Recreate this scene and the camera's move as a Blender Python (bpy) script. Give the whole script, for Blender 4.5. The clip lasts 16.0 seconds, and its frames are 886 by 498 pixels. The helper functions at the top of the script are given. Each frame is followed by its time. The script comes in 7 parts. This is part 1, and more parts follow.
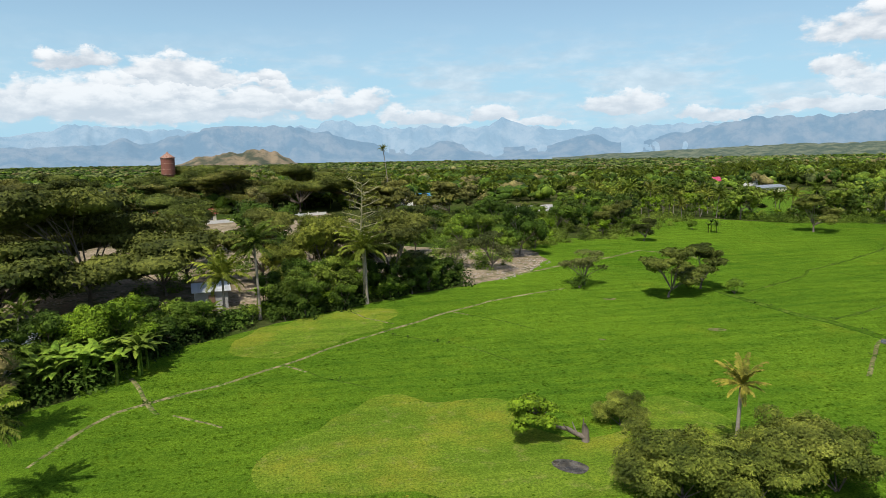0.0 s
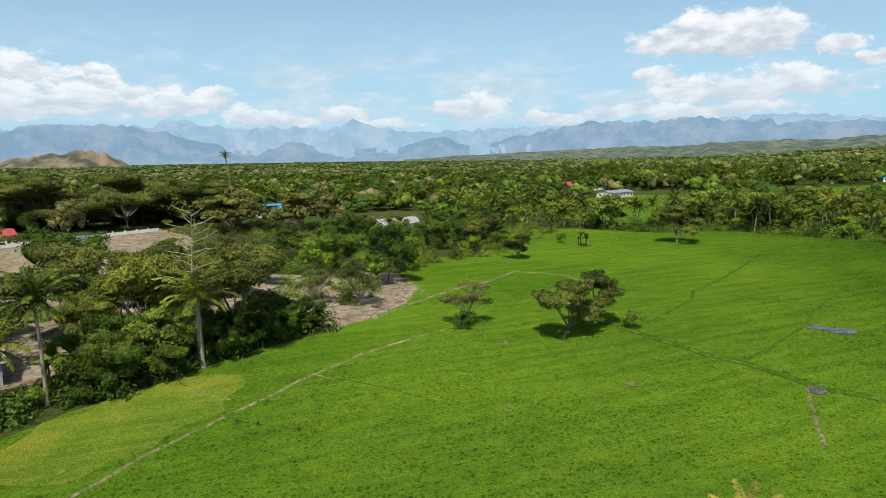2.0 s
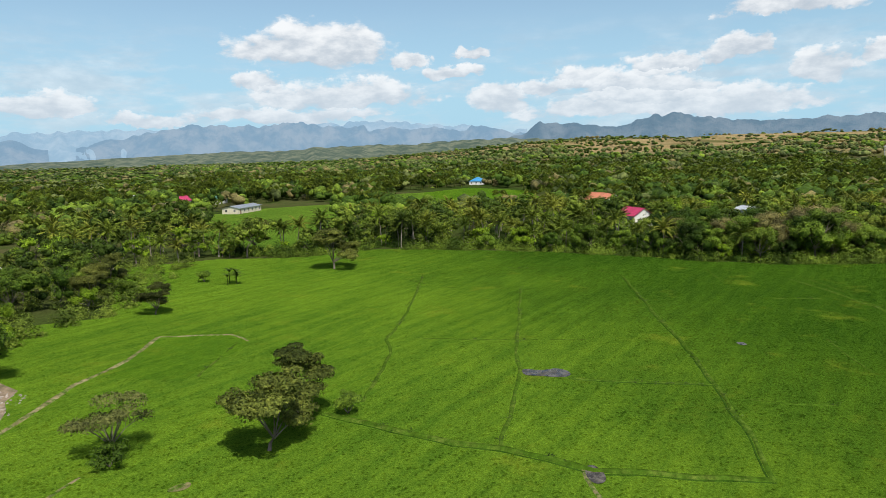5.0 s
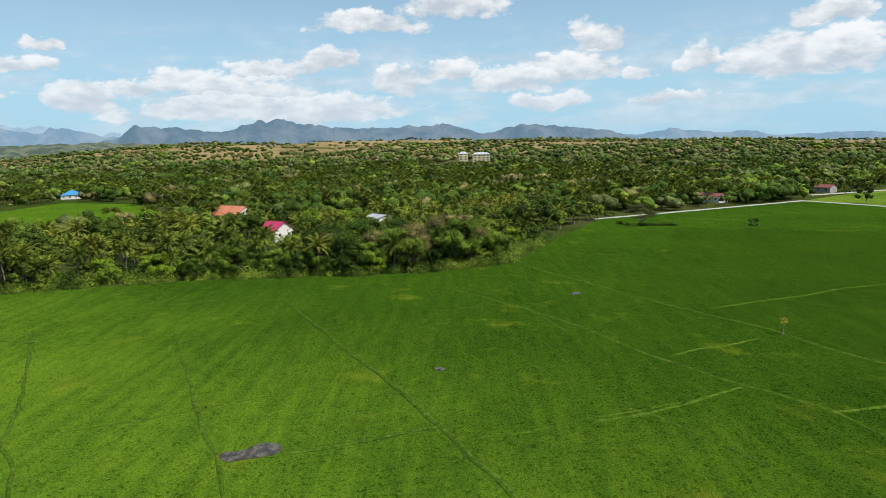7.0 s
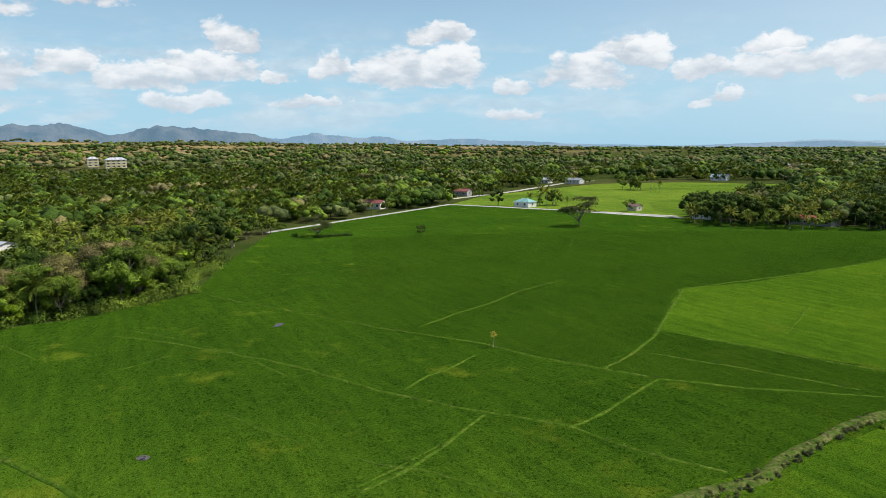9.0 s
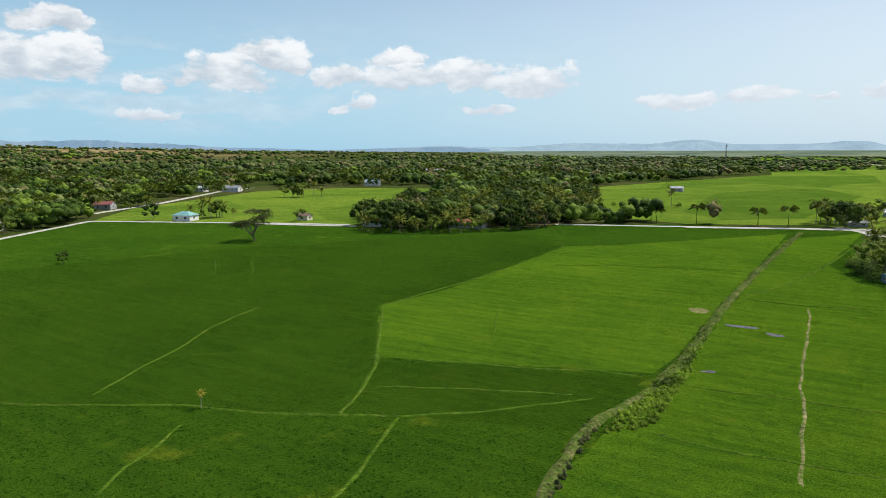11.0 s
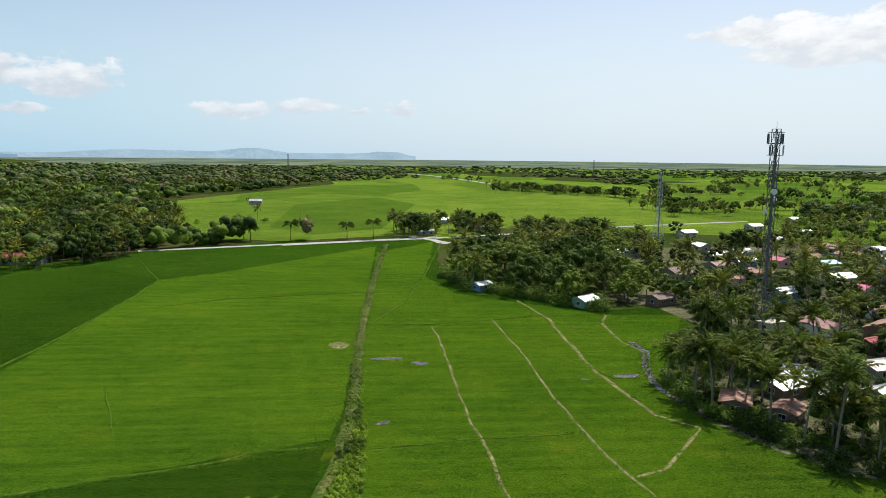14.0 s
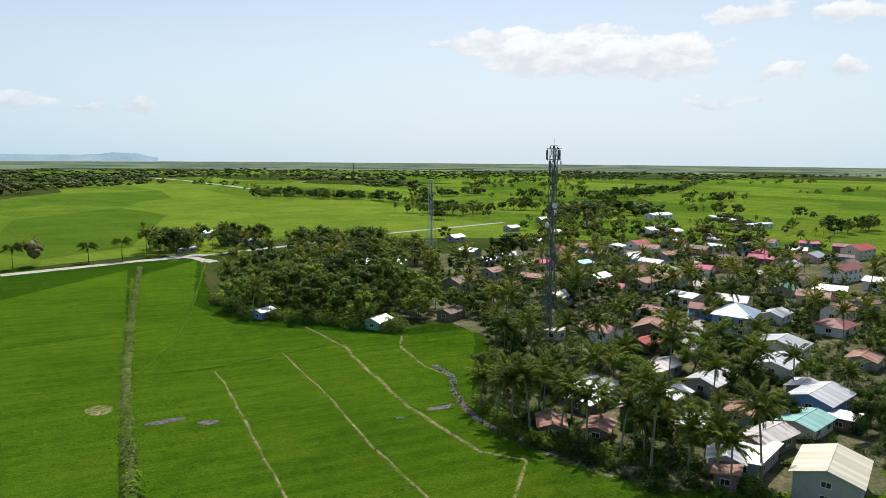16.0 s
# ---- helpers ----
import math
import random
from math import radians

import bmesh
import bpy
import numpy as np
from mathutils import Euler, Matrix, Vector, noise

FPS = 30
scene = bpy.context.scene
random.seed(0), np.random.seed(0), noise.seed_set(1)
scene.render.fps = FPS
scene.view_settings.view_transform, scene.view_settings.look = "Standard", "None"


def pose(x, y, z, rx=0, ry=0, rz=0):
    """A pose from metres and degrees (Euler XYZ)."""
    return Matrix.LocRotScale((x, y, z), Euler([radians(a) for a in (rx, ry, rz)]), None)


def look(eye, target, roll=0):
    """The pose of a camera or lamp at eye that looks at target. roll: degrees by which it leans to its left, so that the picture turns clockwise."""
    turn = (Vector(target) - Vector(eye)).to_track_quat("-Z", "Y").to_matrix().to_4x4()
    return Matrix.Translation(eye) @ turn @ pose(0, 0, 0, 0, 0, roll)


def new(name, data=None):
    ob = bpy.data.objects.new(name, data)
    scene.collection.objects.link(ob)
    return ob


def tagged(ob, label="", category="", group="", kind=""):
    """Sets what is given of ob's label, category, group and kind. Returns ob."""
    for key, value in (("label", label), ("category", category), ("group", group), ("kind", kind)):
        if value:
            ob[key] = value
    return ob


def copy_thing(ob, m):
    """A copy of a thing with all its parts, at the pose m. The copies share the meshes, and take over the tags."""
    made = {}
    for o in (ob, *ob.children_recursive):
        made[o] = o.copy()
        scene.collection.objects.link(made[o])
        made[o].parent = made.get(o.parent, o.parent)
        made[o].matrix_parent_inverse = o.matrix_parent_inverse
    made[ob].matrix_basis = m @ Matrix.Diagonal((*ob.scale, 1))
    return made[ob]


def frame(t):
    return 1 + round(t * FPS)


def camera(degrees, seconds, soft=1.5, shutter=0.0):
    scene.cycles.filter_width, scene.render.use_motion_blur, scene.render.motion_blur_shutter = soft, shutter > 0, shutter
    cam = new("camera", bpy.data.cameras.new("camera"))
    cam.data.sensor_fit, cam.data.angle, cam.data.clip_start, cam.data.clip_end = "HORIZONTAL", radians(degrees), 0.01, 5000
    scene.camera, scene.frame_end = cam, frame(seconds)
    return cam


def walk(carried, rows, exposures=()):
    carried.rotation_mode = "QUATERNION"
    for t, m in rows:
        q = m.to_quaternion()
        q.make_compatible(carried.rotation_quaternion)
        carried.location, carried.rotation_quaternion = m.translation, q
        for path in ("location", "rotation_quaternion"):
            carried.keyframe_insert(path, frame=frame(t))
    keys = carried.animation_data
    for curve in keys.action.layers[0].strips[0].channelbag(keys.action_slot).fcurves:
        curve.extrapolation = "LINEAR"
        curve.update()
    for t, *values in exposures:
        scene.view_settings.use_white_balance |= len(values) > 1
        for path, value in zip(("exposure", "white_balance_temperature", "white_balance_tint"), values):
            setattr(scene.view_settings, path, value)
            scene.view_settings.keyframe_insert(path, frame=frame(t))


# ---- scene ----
cam = camera(67.1, 16.0, 0.55)
PATH = [
    (0, (11.511, -1.599, 20.894), (11.899, 0.344, 20.621), -0.9),
    (0.5, (12.416, 2.684, 21.481), (12.823, 4.623, 21.208), -1.1),
    (1, (13.026, 7.024, 22.205), (13.557, 8.932, 21.93), -0.9),
    (1.5, (13.722, 11.442, 22.745), (14.414, 13.299, 22.47), -0.8),
    (2, (14.593, 16.044, 23.174), (15.395, 17.855, 22.899), -0.8),
    (2.5, (15.493, 20.256, 23.743), (16.394, 22.02, 23.469), -0.7),
    (3, (16.513, 24.299, 24.299), (17.516, 26.007, 24.026), -0.6),
    (5.5, (24.952, 43.562, 27.492), (26.743, 44.403, 27.205), -1.4),
    (6, (27.552, 47.145, 27.911), (29.448, 47.713, 27.622), -1.4),
    (6.5, (30.533, 50.142, 28.408), (32.489, 50.443, 28.117), -1.4),
    (7, (33.373, 52.83, 29.099), (35.351, 52.864, 28.806), -1.3),
    (7.5, (36.212, 54.88, 29.88), (38.179, 54.67, 29.582), -1.4),
    (8, (39.747, 56.642, 30.535), (41.669, 56.176, 30.234), -1.2),
    (8.5, (43.119, 58.195, 31.136), (44.963, 57.482, 30.834), -1.0),
    (9, (46.976, 58.783, 31.611), (48.711, 57.836, 31.309), -0.9),
    (9.5, (50.825, 59.025, 32.044), (52.42, 57.857, 31.742), -0.9),
    (10, (54.353, 59.014, 32.849), (55.788, 57.654, 32.544), -0.7),
    (12.5, (71.588, 51.115, 35.273), (72.007, 49.181, 34.984), 0.1),
    (13, (73.895, 48.775, 35.949), (74.133, 46.81, 35.664), 0.3),
    (13.5, (76.099, 45.865, 36.544), (76.141, 43.885, 36.262), 0.5),
    (14, (77.978, 43.291, 37.42), (77.822, 41.317, 37.141), 0.6),
    (14.5, (79.531, 40.355, 38.392), (79.183, 38.405, 38.115), 0.6),
    (15, (80.553, 37.191, 39.251), (80.03, 35.281, 38.975), 0.5),
    (15.5, (81.212, 33.595, 40.042), (80.51, 31.742, 39.766), 0.6),
    (16, (81.98, 30.592, 40.695), (81.138, 28.798, 40.424), 0.5),
]
walk(cam, [(t, look(eye, target, roll)) for t, eye, target, roll in PATH], [(0, 0.05), (3, 0.05), (5.5, 0.0), (9, 0.0), (12.5, 0.0), (16, 0.0)])

# ---- light ----
SUN_AZ, SUN_EL = 215.0, 57.0          # clockwise from +y, degrees
scene.view_settings.exposure = 0.0
sun_way = Vector((math.sin(radians(SUN_AZ)) * math.cos(radians(SUN_EL)), math.cos(radians(SUN_AZ)) * math.cos(radians(SUN_EL)), math.sin(radians(SUN_EL))))
sun = new("sun", bpy.data.lights.new("sun", "SUN"))
sun.data.energy, sun.data.angle, sun.data.color = 4.7, radians(0.6), (1.0, 0.95, 0.86)
sun.matrix_world = look(sun_way * 200, (0, 0, 0))


class Nodes:
    """Short notation for node trees."""

    def __init__(self, tree):
        self.tree = tree
        tree.nodes.clear()

    def add(self, kind, operation="", clamp=False, span="", blend="", bands=""):
        n = self.tree.nodes.new(kind)
        if operation:
            n.operation = operation
        if clamp:
            n.use_clamp = True
        if span:
            n.interpolation_type = span
        if blend:
            n.data_type, n.blend_type = "RGBA", blend
        if bands:
            n.bands_direction = bands
        return n

    def put(self, socket, value):
        if isinstance(value, bpy.types.NodeSocket):
            self.tree.links.new(value, socket)
        elif value is not None:
            socket.default_value = value

    def math(self, op, a, b=None, c=None, clamp=False):
        n = self.add("ShaderNodeMath", operation=op, clamp=clamp)
        for s, v in zip(n.inputs, (a, b, c)):
            self.put(s, v)
        return n.outputs[0]

    def vmath(self, op, a, b=None, out=0):
        n = self.add("ShaderNodeVectorMath", operation=op)
        for s, v in zip(n.inputs, (a, b)):
            self.put(s, v)
        return n.outputs[out]

    def noise(self, vector, scale, detail=3.0, rough=0.55, out="Fac"):
        n = self.add("ShaderNodeTexNoise")
        self.put(n.inputs["Vector"], vector)
        self.put(n.inputs["Scale"], scale)
        self.put(n.inputs["Detail"], detail)
        self.put(n.inputs["Roughness"], rough)
        return n.outputs[out]

    def span(self, value, a, b, c=0.0, d=1.0, smooth=True):
        n = self.add("ShaderNodeMapRange", span="SMOOTHSTEP" if smooth else "LINEAR")
        for s, v in zip(n.inputs, (value, a, b, c, d)):
            self.put(s, v)
        return n.outputs[0]

    def mix(self, f, a, b, kind="MIX"):
        n = self.add("ShaderNodeMix", blend=kind)
        self.put(n.inputs[0], f)
        self.put(n.inputs[6], a)
        self.put(n.inputs[7], b)
        return n.outputs[2]


def rgb(r, g, b):
    return (r, g, b, 1.0)


world = bpy.data.worlds.new("sky")
scene.world = world
world.use_nodes = True
w = Nodes(world.node_tree)
sky = w.add("ShaderNodeTexSky")
sky.sky_type, sky.sun_disc, sky.sun_elevation, sky.sun_rotation = "NISHITA", False, radians(SUN_EL), radians(SUN_AZ)
sky.altitude, sky.air_density, sky.dust_density, sky.ozone_density = 50.0, 1.0, 1.6, 1.5
way = w.add("ShaderNodeTexCoord").outputs["Generated"]
# cumulus: centre (azimuth, elevation, half width, half height in degrees), with ragged edges
ragged = w.vmath("SUBTRACT", w.noise(way, 26.0, 6.0, 0.62, "Color"), (0.5, 0.5, 0.5))
big = w.vmath("SUBTRACT", w.noise(way, 8.0, 3.0, 0.5, "Color"), (0.5, 0.5, 0.5))
bent = w.vmath("ADD", way, w.vmath("ADD", w.vmath("MULTIPLY", ragged, (0.075, 0.075, 0.034)), w.vmath("MULTIPLY", big, (0.09, 0.09, 0.035))))
clouds_north = [(343.3, 7.1, 2.2, 0.9), (340.5, 4.2, 4.7, 1.7), (345.3, 4.1, 5.1, 2.0), (350.6, 5.9, 4.8, 1.9), (350.8, 4.0, 8.0, 1.5), (357.0, 6.2, 2.0, 0.8), (357.4, 4.7, 5.4, 1.3), (3.3, 4.1, 4.1, 1.1), (9.4, 3.1, 3.3, 0.7), (15.1, 3.6, 2.6, 0.9), (19.3, 2.7, 3.0, 0.6), (26.6, 4.1, 3.2, 1.0), (32.7, 3.1, 3.1, 0.5)]
clouds_northeast = [(46.4, 8.4, 5.5, 1.9), (42.0, 5.7, 2.2, 0.8), (48.7, 4.8, 6.2, 1.4), (54.1, 7.6, 1.5, 0.7), (57.6, 6.6, 1.9, 0.7), (61.6, 4.3, 2.7, 1.2), (65.5, 5.2, 1.4, 0.8), (59.4, 8.1, 1.4, 0.5), (68.3, 5.7, 2.5, 1.1), (74.8, 6.5, 3.0, 0.9), (73.4, 4.6, 5.4, 1.5), (80.2, 7.1, 2.1, 1.1), (75.3, 3.3, 10.9, 1.2), (43.2, 3.3, 7.9, 0.7)]
clouds_east = [(83.7, 10.1, 4.0, 1.2), (90.2, 11.3, 3.3, 1.4), (101.7, 8.3, 1.5, 1.6), (98.9, 6.0, 3.5, 1.6), (85.8, 5.5, 2.0, 1.5), (90.6, 6.0, 2.5, 1.1), (95.2, 5.1, 3.1, 1.2), (98.7, 3.4, 3.0, 0.7), (104.3, 5.4, 1.2, 0.6), (109.0, 6.3, 1.4, 1.2), (116.1, 6.0, 5.4, 1.9), (119.7, 6.7, 2.2, 1.3), (118.5, 8.9, 2.1, 1.1), (107.4, 3.6, 2.7, 0.5)]
clouds_southeast = [(130.5, 5.5, 3.5, 1.5), (134.7, 7.1, 2.7, 1.4), (124.7, 4.9, 1.6, 0.7), (124.8, 2.6, 2.5, 0.6), (139.3, 3.1, 1.0, 0.4), (141.5, 3.5, 1.1, 0.7), (136.1, 7.0, 1.6, 1.1), (139.5, 5.6, 2.2, 1.0), (145.0, 7.1, 2.1, 1.0), (145.2, 5.4, 4.0, 1.3), (150.6, 5.3, 2.9, 1.3), (155.9, 5.1, 3.4, 1.3), (141.4, 3.4, 1.1, 0.6), (152.3, 3.3, 2.2, 0.4)]
clouds_south = [(167.1, 3.4, 2.9, 0.7), (172.8, 3.5, 2.5, 0.7), (180.6, 3.8, 1.4, 0.5), (177.0, 3.6, 0.7, 0.3), (210.4, 9.1, 6.0, 1.2), (215.5, 8.0, 6.7, 1.9), (222.2, 7.6, 4.5, 2.0), (223.8, 8.9, 1.9, 1.0), (217.7, 9.9, 2.9, 0.8), (229.0, 10.8, 3.3, 0.7), (235.6, 10.3, 1.9, 0.7), (231.6, 6.4, 1.7, 0.7), (236.1, 6.2, 1.4, 0.7), (227.4, 4.6, 2.2, 0.4)]
CLOUDS = [clouds_north, clouds_northeast, clouds_east, clouds_southeast, clouds_south]
cover, lit = None, None
for az, el, a, b in [c for group in CLOUDS for c in group]:
    az, el, a, b = radians(az), radians(el), 1.18 * a, 1.25 * b
    right = Vector((math.cos(az), -math.sin(az), 0.0)) / radians(a)
    up = Vector((-math.sin(az) * math.sin(el), -math.cos(az) * math.sin(el), math.cos(el))) / radians(b)
    ahead = Vector((math.sin(az) * math.cos(el), math.cos(az) * math.cos(el), math.sin(el)))
    u = w.vmath("DOT_PRODUCT", bent, tuple(right), 1)
    v = w.math("SUBTRACT", w.vmath("DOT_PRODUCT", bent, tuple(up), 1), ahead.dot(up))
    f = w.vmath("DOT_PRODUCT", way, tuple(ahead), 1)
    low_v = w.math("MULTIPLY", w.math("MINIMUM", v, 0.0), 0.9)      # flat bases
    e = w.math("ADD", v, low_v)
    r = w.math("ADD", w.math("MULTIPLY", u, u), w.math("MULTIPLY", e, e))
    s = w.math("SUBTRACT", w.math("SUBTRACT", 1.0, r), w.math("MULTIPLY", w.math("LESS_THAN", f, 0.8), 30.0))
    cover = s if cover is None else w.math("MAXIMUM", cover, s)
    h = w.math("MULTIPLY", v, w.math("GREATER_THAN", s, 0.0))
    lit = h if lit is None else w.math("ADD", lit, h)
height = w.add("ShaderNodeSeparateXYZ")
w.put(height.inputs[0], way)
flat = w.add("ShaderNodeMapping")
w.put(flat.inputs["Vector"], way)
flat.inputs["Scale"].default_value = (1.0, 1.0, 2.2)
streak_way = flat.outputs[0]
fluff = w.noise(streak_way, 30.0, 6.0, 0.55)
wisp = w.noise(streak_way, 22.0, 7.0, 0.68)
rough_edge = w.math("ADD", w.math("MULTIPLY", w.math("SUBTRACT", fluff, 0.5), 2.2), w.math("MULTIPLY", w.math("SUBTRACT", wisp, 0.5), 0.7))
mask = w.span(w.math("ADD", cover, rough_edge), -0.18, 0.50)
# thin haze cloud low over the northern hills
low = w.math("MULTIPLY", w.span(height.outputs[2], 0.0, 0.05), w.span(height.outputs[2], 0.20, 0.09))
streak = w.add("ShaderNodeMapping")
w.put(streak.inputs["Vector"], way)
streak.inputs["Scale"].default_value = (1.0, 1.0, 4.0)
sheet = w.math("MULTIPLY", w.math("MULTIPLY", w.span(w.noise(streak.outputs[0], 7.0, 6.0, 0.6), 0.42, 0.62), low), w.span(w.vmath("DOT_PRODUCT", way, (0.86, 0.5, 0.0), 1), -0.3, 0.7, 0.0, 0.55))
mask = w.math("MAXIMUM", mask, sheet)
shade = w.span(w.math("ADD", w.math("MULTIPLY", lit, 0.55), w.math("MULTIPLY", w.math("SUBTRACT", fluff, 0.5), 2.6)), -0.55, 0.85)
white = w.mix(shade, rgb(4.3, 4.8, 5.4), rgb(7.7, 7.8, 7.9))
glare = w.span(w.vmath("DOT_PRODUCT", way, tuple(sun_way), 1), 0.05, 0.8)
white = w.mix(w.math("MULTIPLY", glare, 0.45), white, rgb(8.3, 8.4, 8.5))
white = w.mix(w.math("MULTIPLY", w.span(height.outputs[2], 0.16, 0.03), 0.45), white, rgb(5.2, 6.1, 6.9))
veil = w.mix(glare, rgb(3.3, 5.7, 7.3), rgb(6.5, 7.1, 7.7))
hazy = w.mix(w.span(height.outputs[2], 0.36, 0.0, 0.06, 0.85), sky.outputs[0], veil)
back = w.add("ShaderNodeBackground")
w.put(back.inputs[0], w.mix(w.math("MULTIPLY", mask, 0.93), hazy, white))
back.inputs[1].default_value = 0.125
w.put(w.add("ShaderNodeOutputWorld").inputs[0], back.outputs[0])

# ---- materials ----


def material(name, paint):
    m = bpy.data.materials.new(name)
    m.use_nodes = True
    n = Nodes(m.node_tree)
    n.put(n.add("ShaderNodeOutputMaterial").inputs[0], paint(n))
    return m


def surface(n, colour, rough=0.8, metal=0.0, bump=None, depth=0.05, strength=0.6, spec=0.3, sheen=None):
    s = n.add("ShaderNodeBsdfPrincipled")
    n.put(s.inputs["Base Color"], colour)
    n.put(s.inputs["Roughness"], rough)
    n.put(s.inputs["Metallic"], metal)
    n.put(s.inputs["Specular IOR Level"], spec)
    if sheen:
        n.put(s.inputs["Sheen Weight"], sheen[0])
        n.put(s.inputs["Sheen Roughness"], 0.45)
        n.put(s.inputs["Sheen Tint"], sheen[1])
    if bump is not None:
        b = n.add("ShaderNodeBump")
        b.inputs["Distance"].default_value, b.inputs["Strength"].default_value = depth, strength
        n.put(b.inputs["Height"], bump)
        n.put(s.inputs["Normal"], b.outputs[0])
    return s.outputs[0]


def place_of(n):
    return n.add("ShaderNodeNewGeometry").outputs["Position"]


def local(n):
    return n.add("ShaderNodeTexCoord").outputs["Object"]


def stretched(n, vector, scale, turn=0.0):
    m = n.add("ShaderNodeMapping")
    n.put(m.inputs["Vector"], vector)
    m.inputs["Scale"].default_value, m.inputs["Rotation"].default_value = scale, (0, 0, radians(turn))
    return m.outputs[0]


def rice(name, deep, bright, dry=0.0, turn=28.0, cells=0.0, blade=False, darker_tints=None):
    """Young rice: mottled greens, planting rows, dark wet gaps, thin yellow patches."""
    def paint(n):
        p = place_of(n)
        broad = n.span(n.noise(p, 0.03, 3.0), 0.35, 0.65)
        band = n.span(n.noise(stretched(n, p, (0.05, 0.55, 1.0), turn), 1.0, 4.0, 0.62), 0.35, 0.65)
        mid = n.span(n.noise(p, 0.45, 5.0, 0.68), 0.36, 0.66)
        fine = n.span(n.noise(p, 2.6, 4.0, 0.75), 0.34, 0.68)
        tint = n.math("ADD", n.math("MULTIPLY", broad, 0.32), n.math("MULTIPLY", band, 0.42))
        tint = n.math("ADD", tint, n.math("MULTIPLY", mid, 0.26), clamp=True)
        colour = n.mix(tint, rgb(*deep), rgb(*bright))
        if darker_tints:                                # the green turns darker towards the south-east
            way = n.vmath("DOT_PRODUCT", p, (0.8, -0.6, 0.0), 1)
            dark_part = n.span(n.math("ADD", way, n.math("MULTIPLY", n.noise(p, 0.05, 3.0), 40.0)), 36.0, 104.0)
            colour = n.mix(dark_part, colour, n.mix(tint, rgb(*darker_tints[0]), rgb(*darker_tints[1])))
        colour = n.mix(1.0, colour, n.mix(fine, rgb(0.74, 0.77, 0.72), rgb(1.24, 1.21, 1.18)), "MULTIPLY")
        patch_of = n.span(n.noise(p, 0.10, 5.0, 0.65), 0.56 - 0.2 * dry, 0.76 - 0.15 * dry, 0.0, 0.45 + 0.4 * dry)
        colour = n.mix(patch_of, colour, rgb(bright[0] * 1.5 + 0.01, bright[1] * 1.02, bright[2] + 0.004))
        wet = n.math("MULTIPLY", n.span(n.noise(p, 0.7, 6.0, 0.8), 0.60, 0.72, 0.0, 0.35), n.span(n.noise(p, 0.045, 3.0), 0.50, 0.66))
        colour = n.mix(wet, colour, rgb(deep[0] * 0.55, deep[1] * 0.5, deep[2] + 0.002))
        if cells:
            v = n.add("ShaderNodeTexVoronoi")
            n.put(v.inputs["Vector"], stretched(n, p, (1.0, 0.55, 0.0), turn))
            v.inputs["Scale"].default_value = cells
            colour = n.mix(1.0, colour, n.mix(n.span(v.outputs["Color"], 0.1, 0.9), rgb(0.55, 0.62, 0.6), rgb(1.25, 1.12, 1.2)), "MULTIPLY")
        if dry:
            straw = n.span(n.noise(p, 0.6, 6.0, 0.7), 0.52, 0.72, 0.0, 0.6)
            colour = n.mix(straw, colour, rgb(0.26, 0.225, 0.080))
        hill = n.span(n.noise(p, 6.0, 3.0, 0.75), 0.34, 0.66)
        colour = n.mix(1.0, colour, n.mix(hill, rgb(0.60, 0.64, 0.58), rgb(1.36, 1.32, 1.28)), "MULTIPLY")
        gap = n.math("MULTIPLY", n.span(n.noise(stretched(n, p, (0.55, 1.0, 1.0), turn), 1.5, 4.0, 0.7), 0.60, 0.70), n.span(n.noise(p, 0.09, 3.0), 0.45, 0.62))
        colour = n.mix(n.math("MULTIPLY", gap, 0.18), colour, rgb(deep[0] * 0.5, deep[1] * 0.55, deep[2]))
        relief = n.math("ADD", n.noise(p, 4.0, 4.0, 0.75), n.math("MULTIPLY", n.noise(p, 1.1, 3.0), 0.3))
        if blade:
            own = n.add("ShaderNodeNewGeometry").outputs["Random Per Island"]
            colour = n.mix(1.0, colour, n.mix(own, rgb(0.80, 0.84, 0.80), rgb(1.28, 1.22, 1.18)), "MULTIPLY")
            s, t = n.add("ShaderNodeMixShader"), n.add("ShaderNodeBsdfTranslucent")
            s.inputs[0].default_value = 0.5
            n.put(t.inputs[0], colour)
            n.put(s.inputs[1], surface(n, colour, 0.8, spec=0.0, sheen=(0.4, n.mix(0.45, colour, rgb(0.30, 0.58, 0.06)))))
            n.put(s.inputs[2], t.outputs[0])
            return s.outputs[0]
        return surface(n, colour, 0.9, bump=relief, depth=0.45, strength=1.0, spec=0.0, sheen=(0.50, n.mix(0.45, colour, rgb(0.30, 0.58, 0.06))))
    return material(name, paint)


TINTS = {
    "rice": ((0.041, 0.098, 0.008), (0.132, 0.221, 0.015), 0.0, 118.0, 0.0),
    "rice_mid": ((0.010, 0.039, 0.003), (0.035, 0.084, 0.005), 0.0, 30.0, 0.0),
    "rice_deep": ((0.008, 0.030, 0.002), (0.028, 0.066, 0.004), 0.0, 62.0, 0.0),
    "rice_light": ((0.029, 0.083, 0.005), (0.098, 0.174, 0.010), 0.0, 62.0, 0.0),
    "plain_rice": ((0.056, 0.124, 0.014), (0.180, 0.262, 0.032), 0.0, 20.0, 0.011),
    "rough_grass": ((0.070, 0.128, 0.012), (0.190, 0.260, 0.028), 0.55, 28.0, 0.0),
}
DARKER_TINTS = {"rice": TINTS["rice_mid"][:2]}
M_RICE, M_RICE_MID, M_RICE_DEEP, M_RICE_LIGHT, M_PLAIN, M_GRASS = (rice(k, *v, False, DARKER_TINTS.get(k)) for k, v in TINTS.items())
BLADES = {k: rice(k + "_blades", *v, True, DARKER_TINTS.get(k)) for k, v in TINTS.items() if k != "plain_rice"}


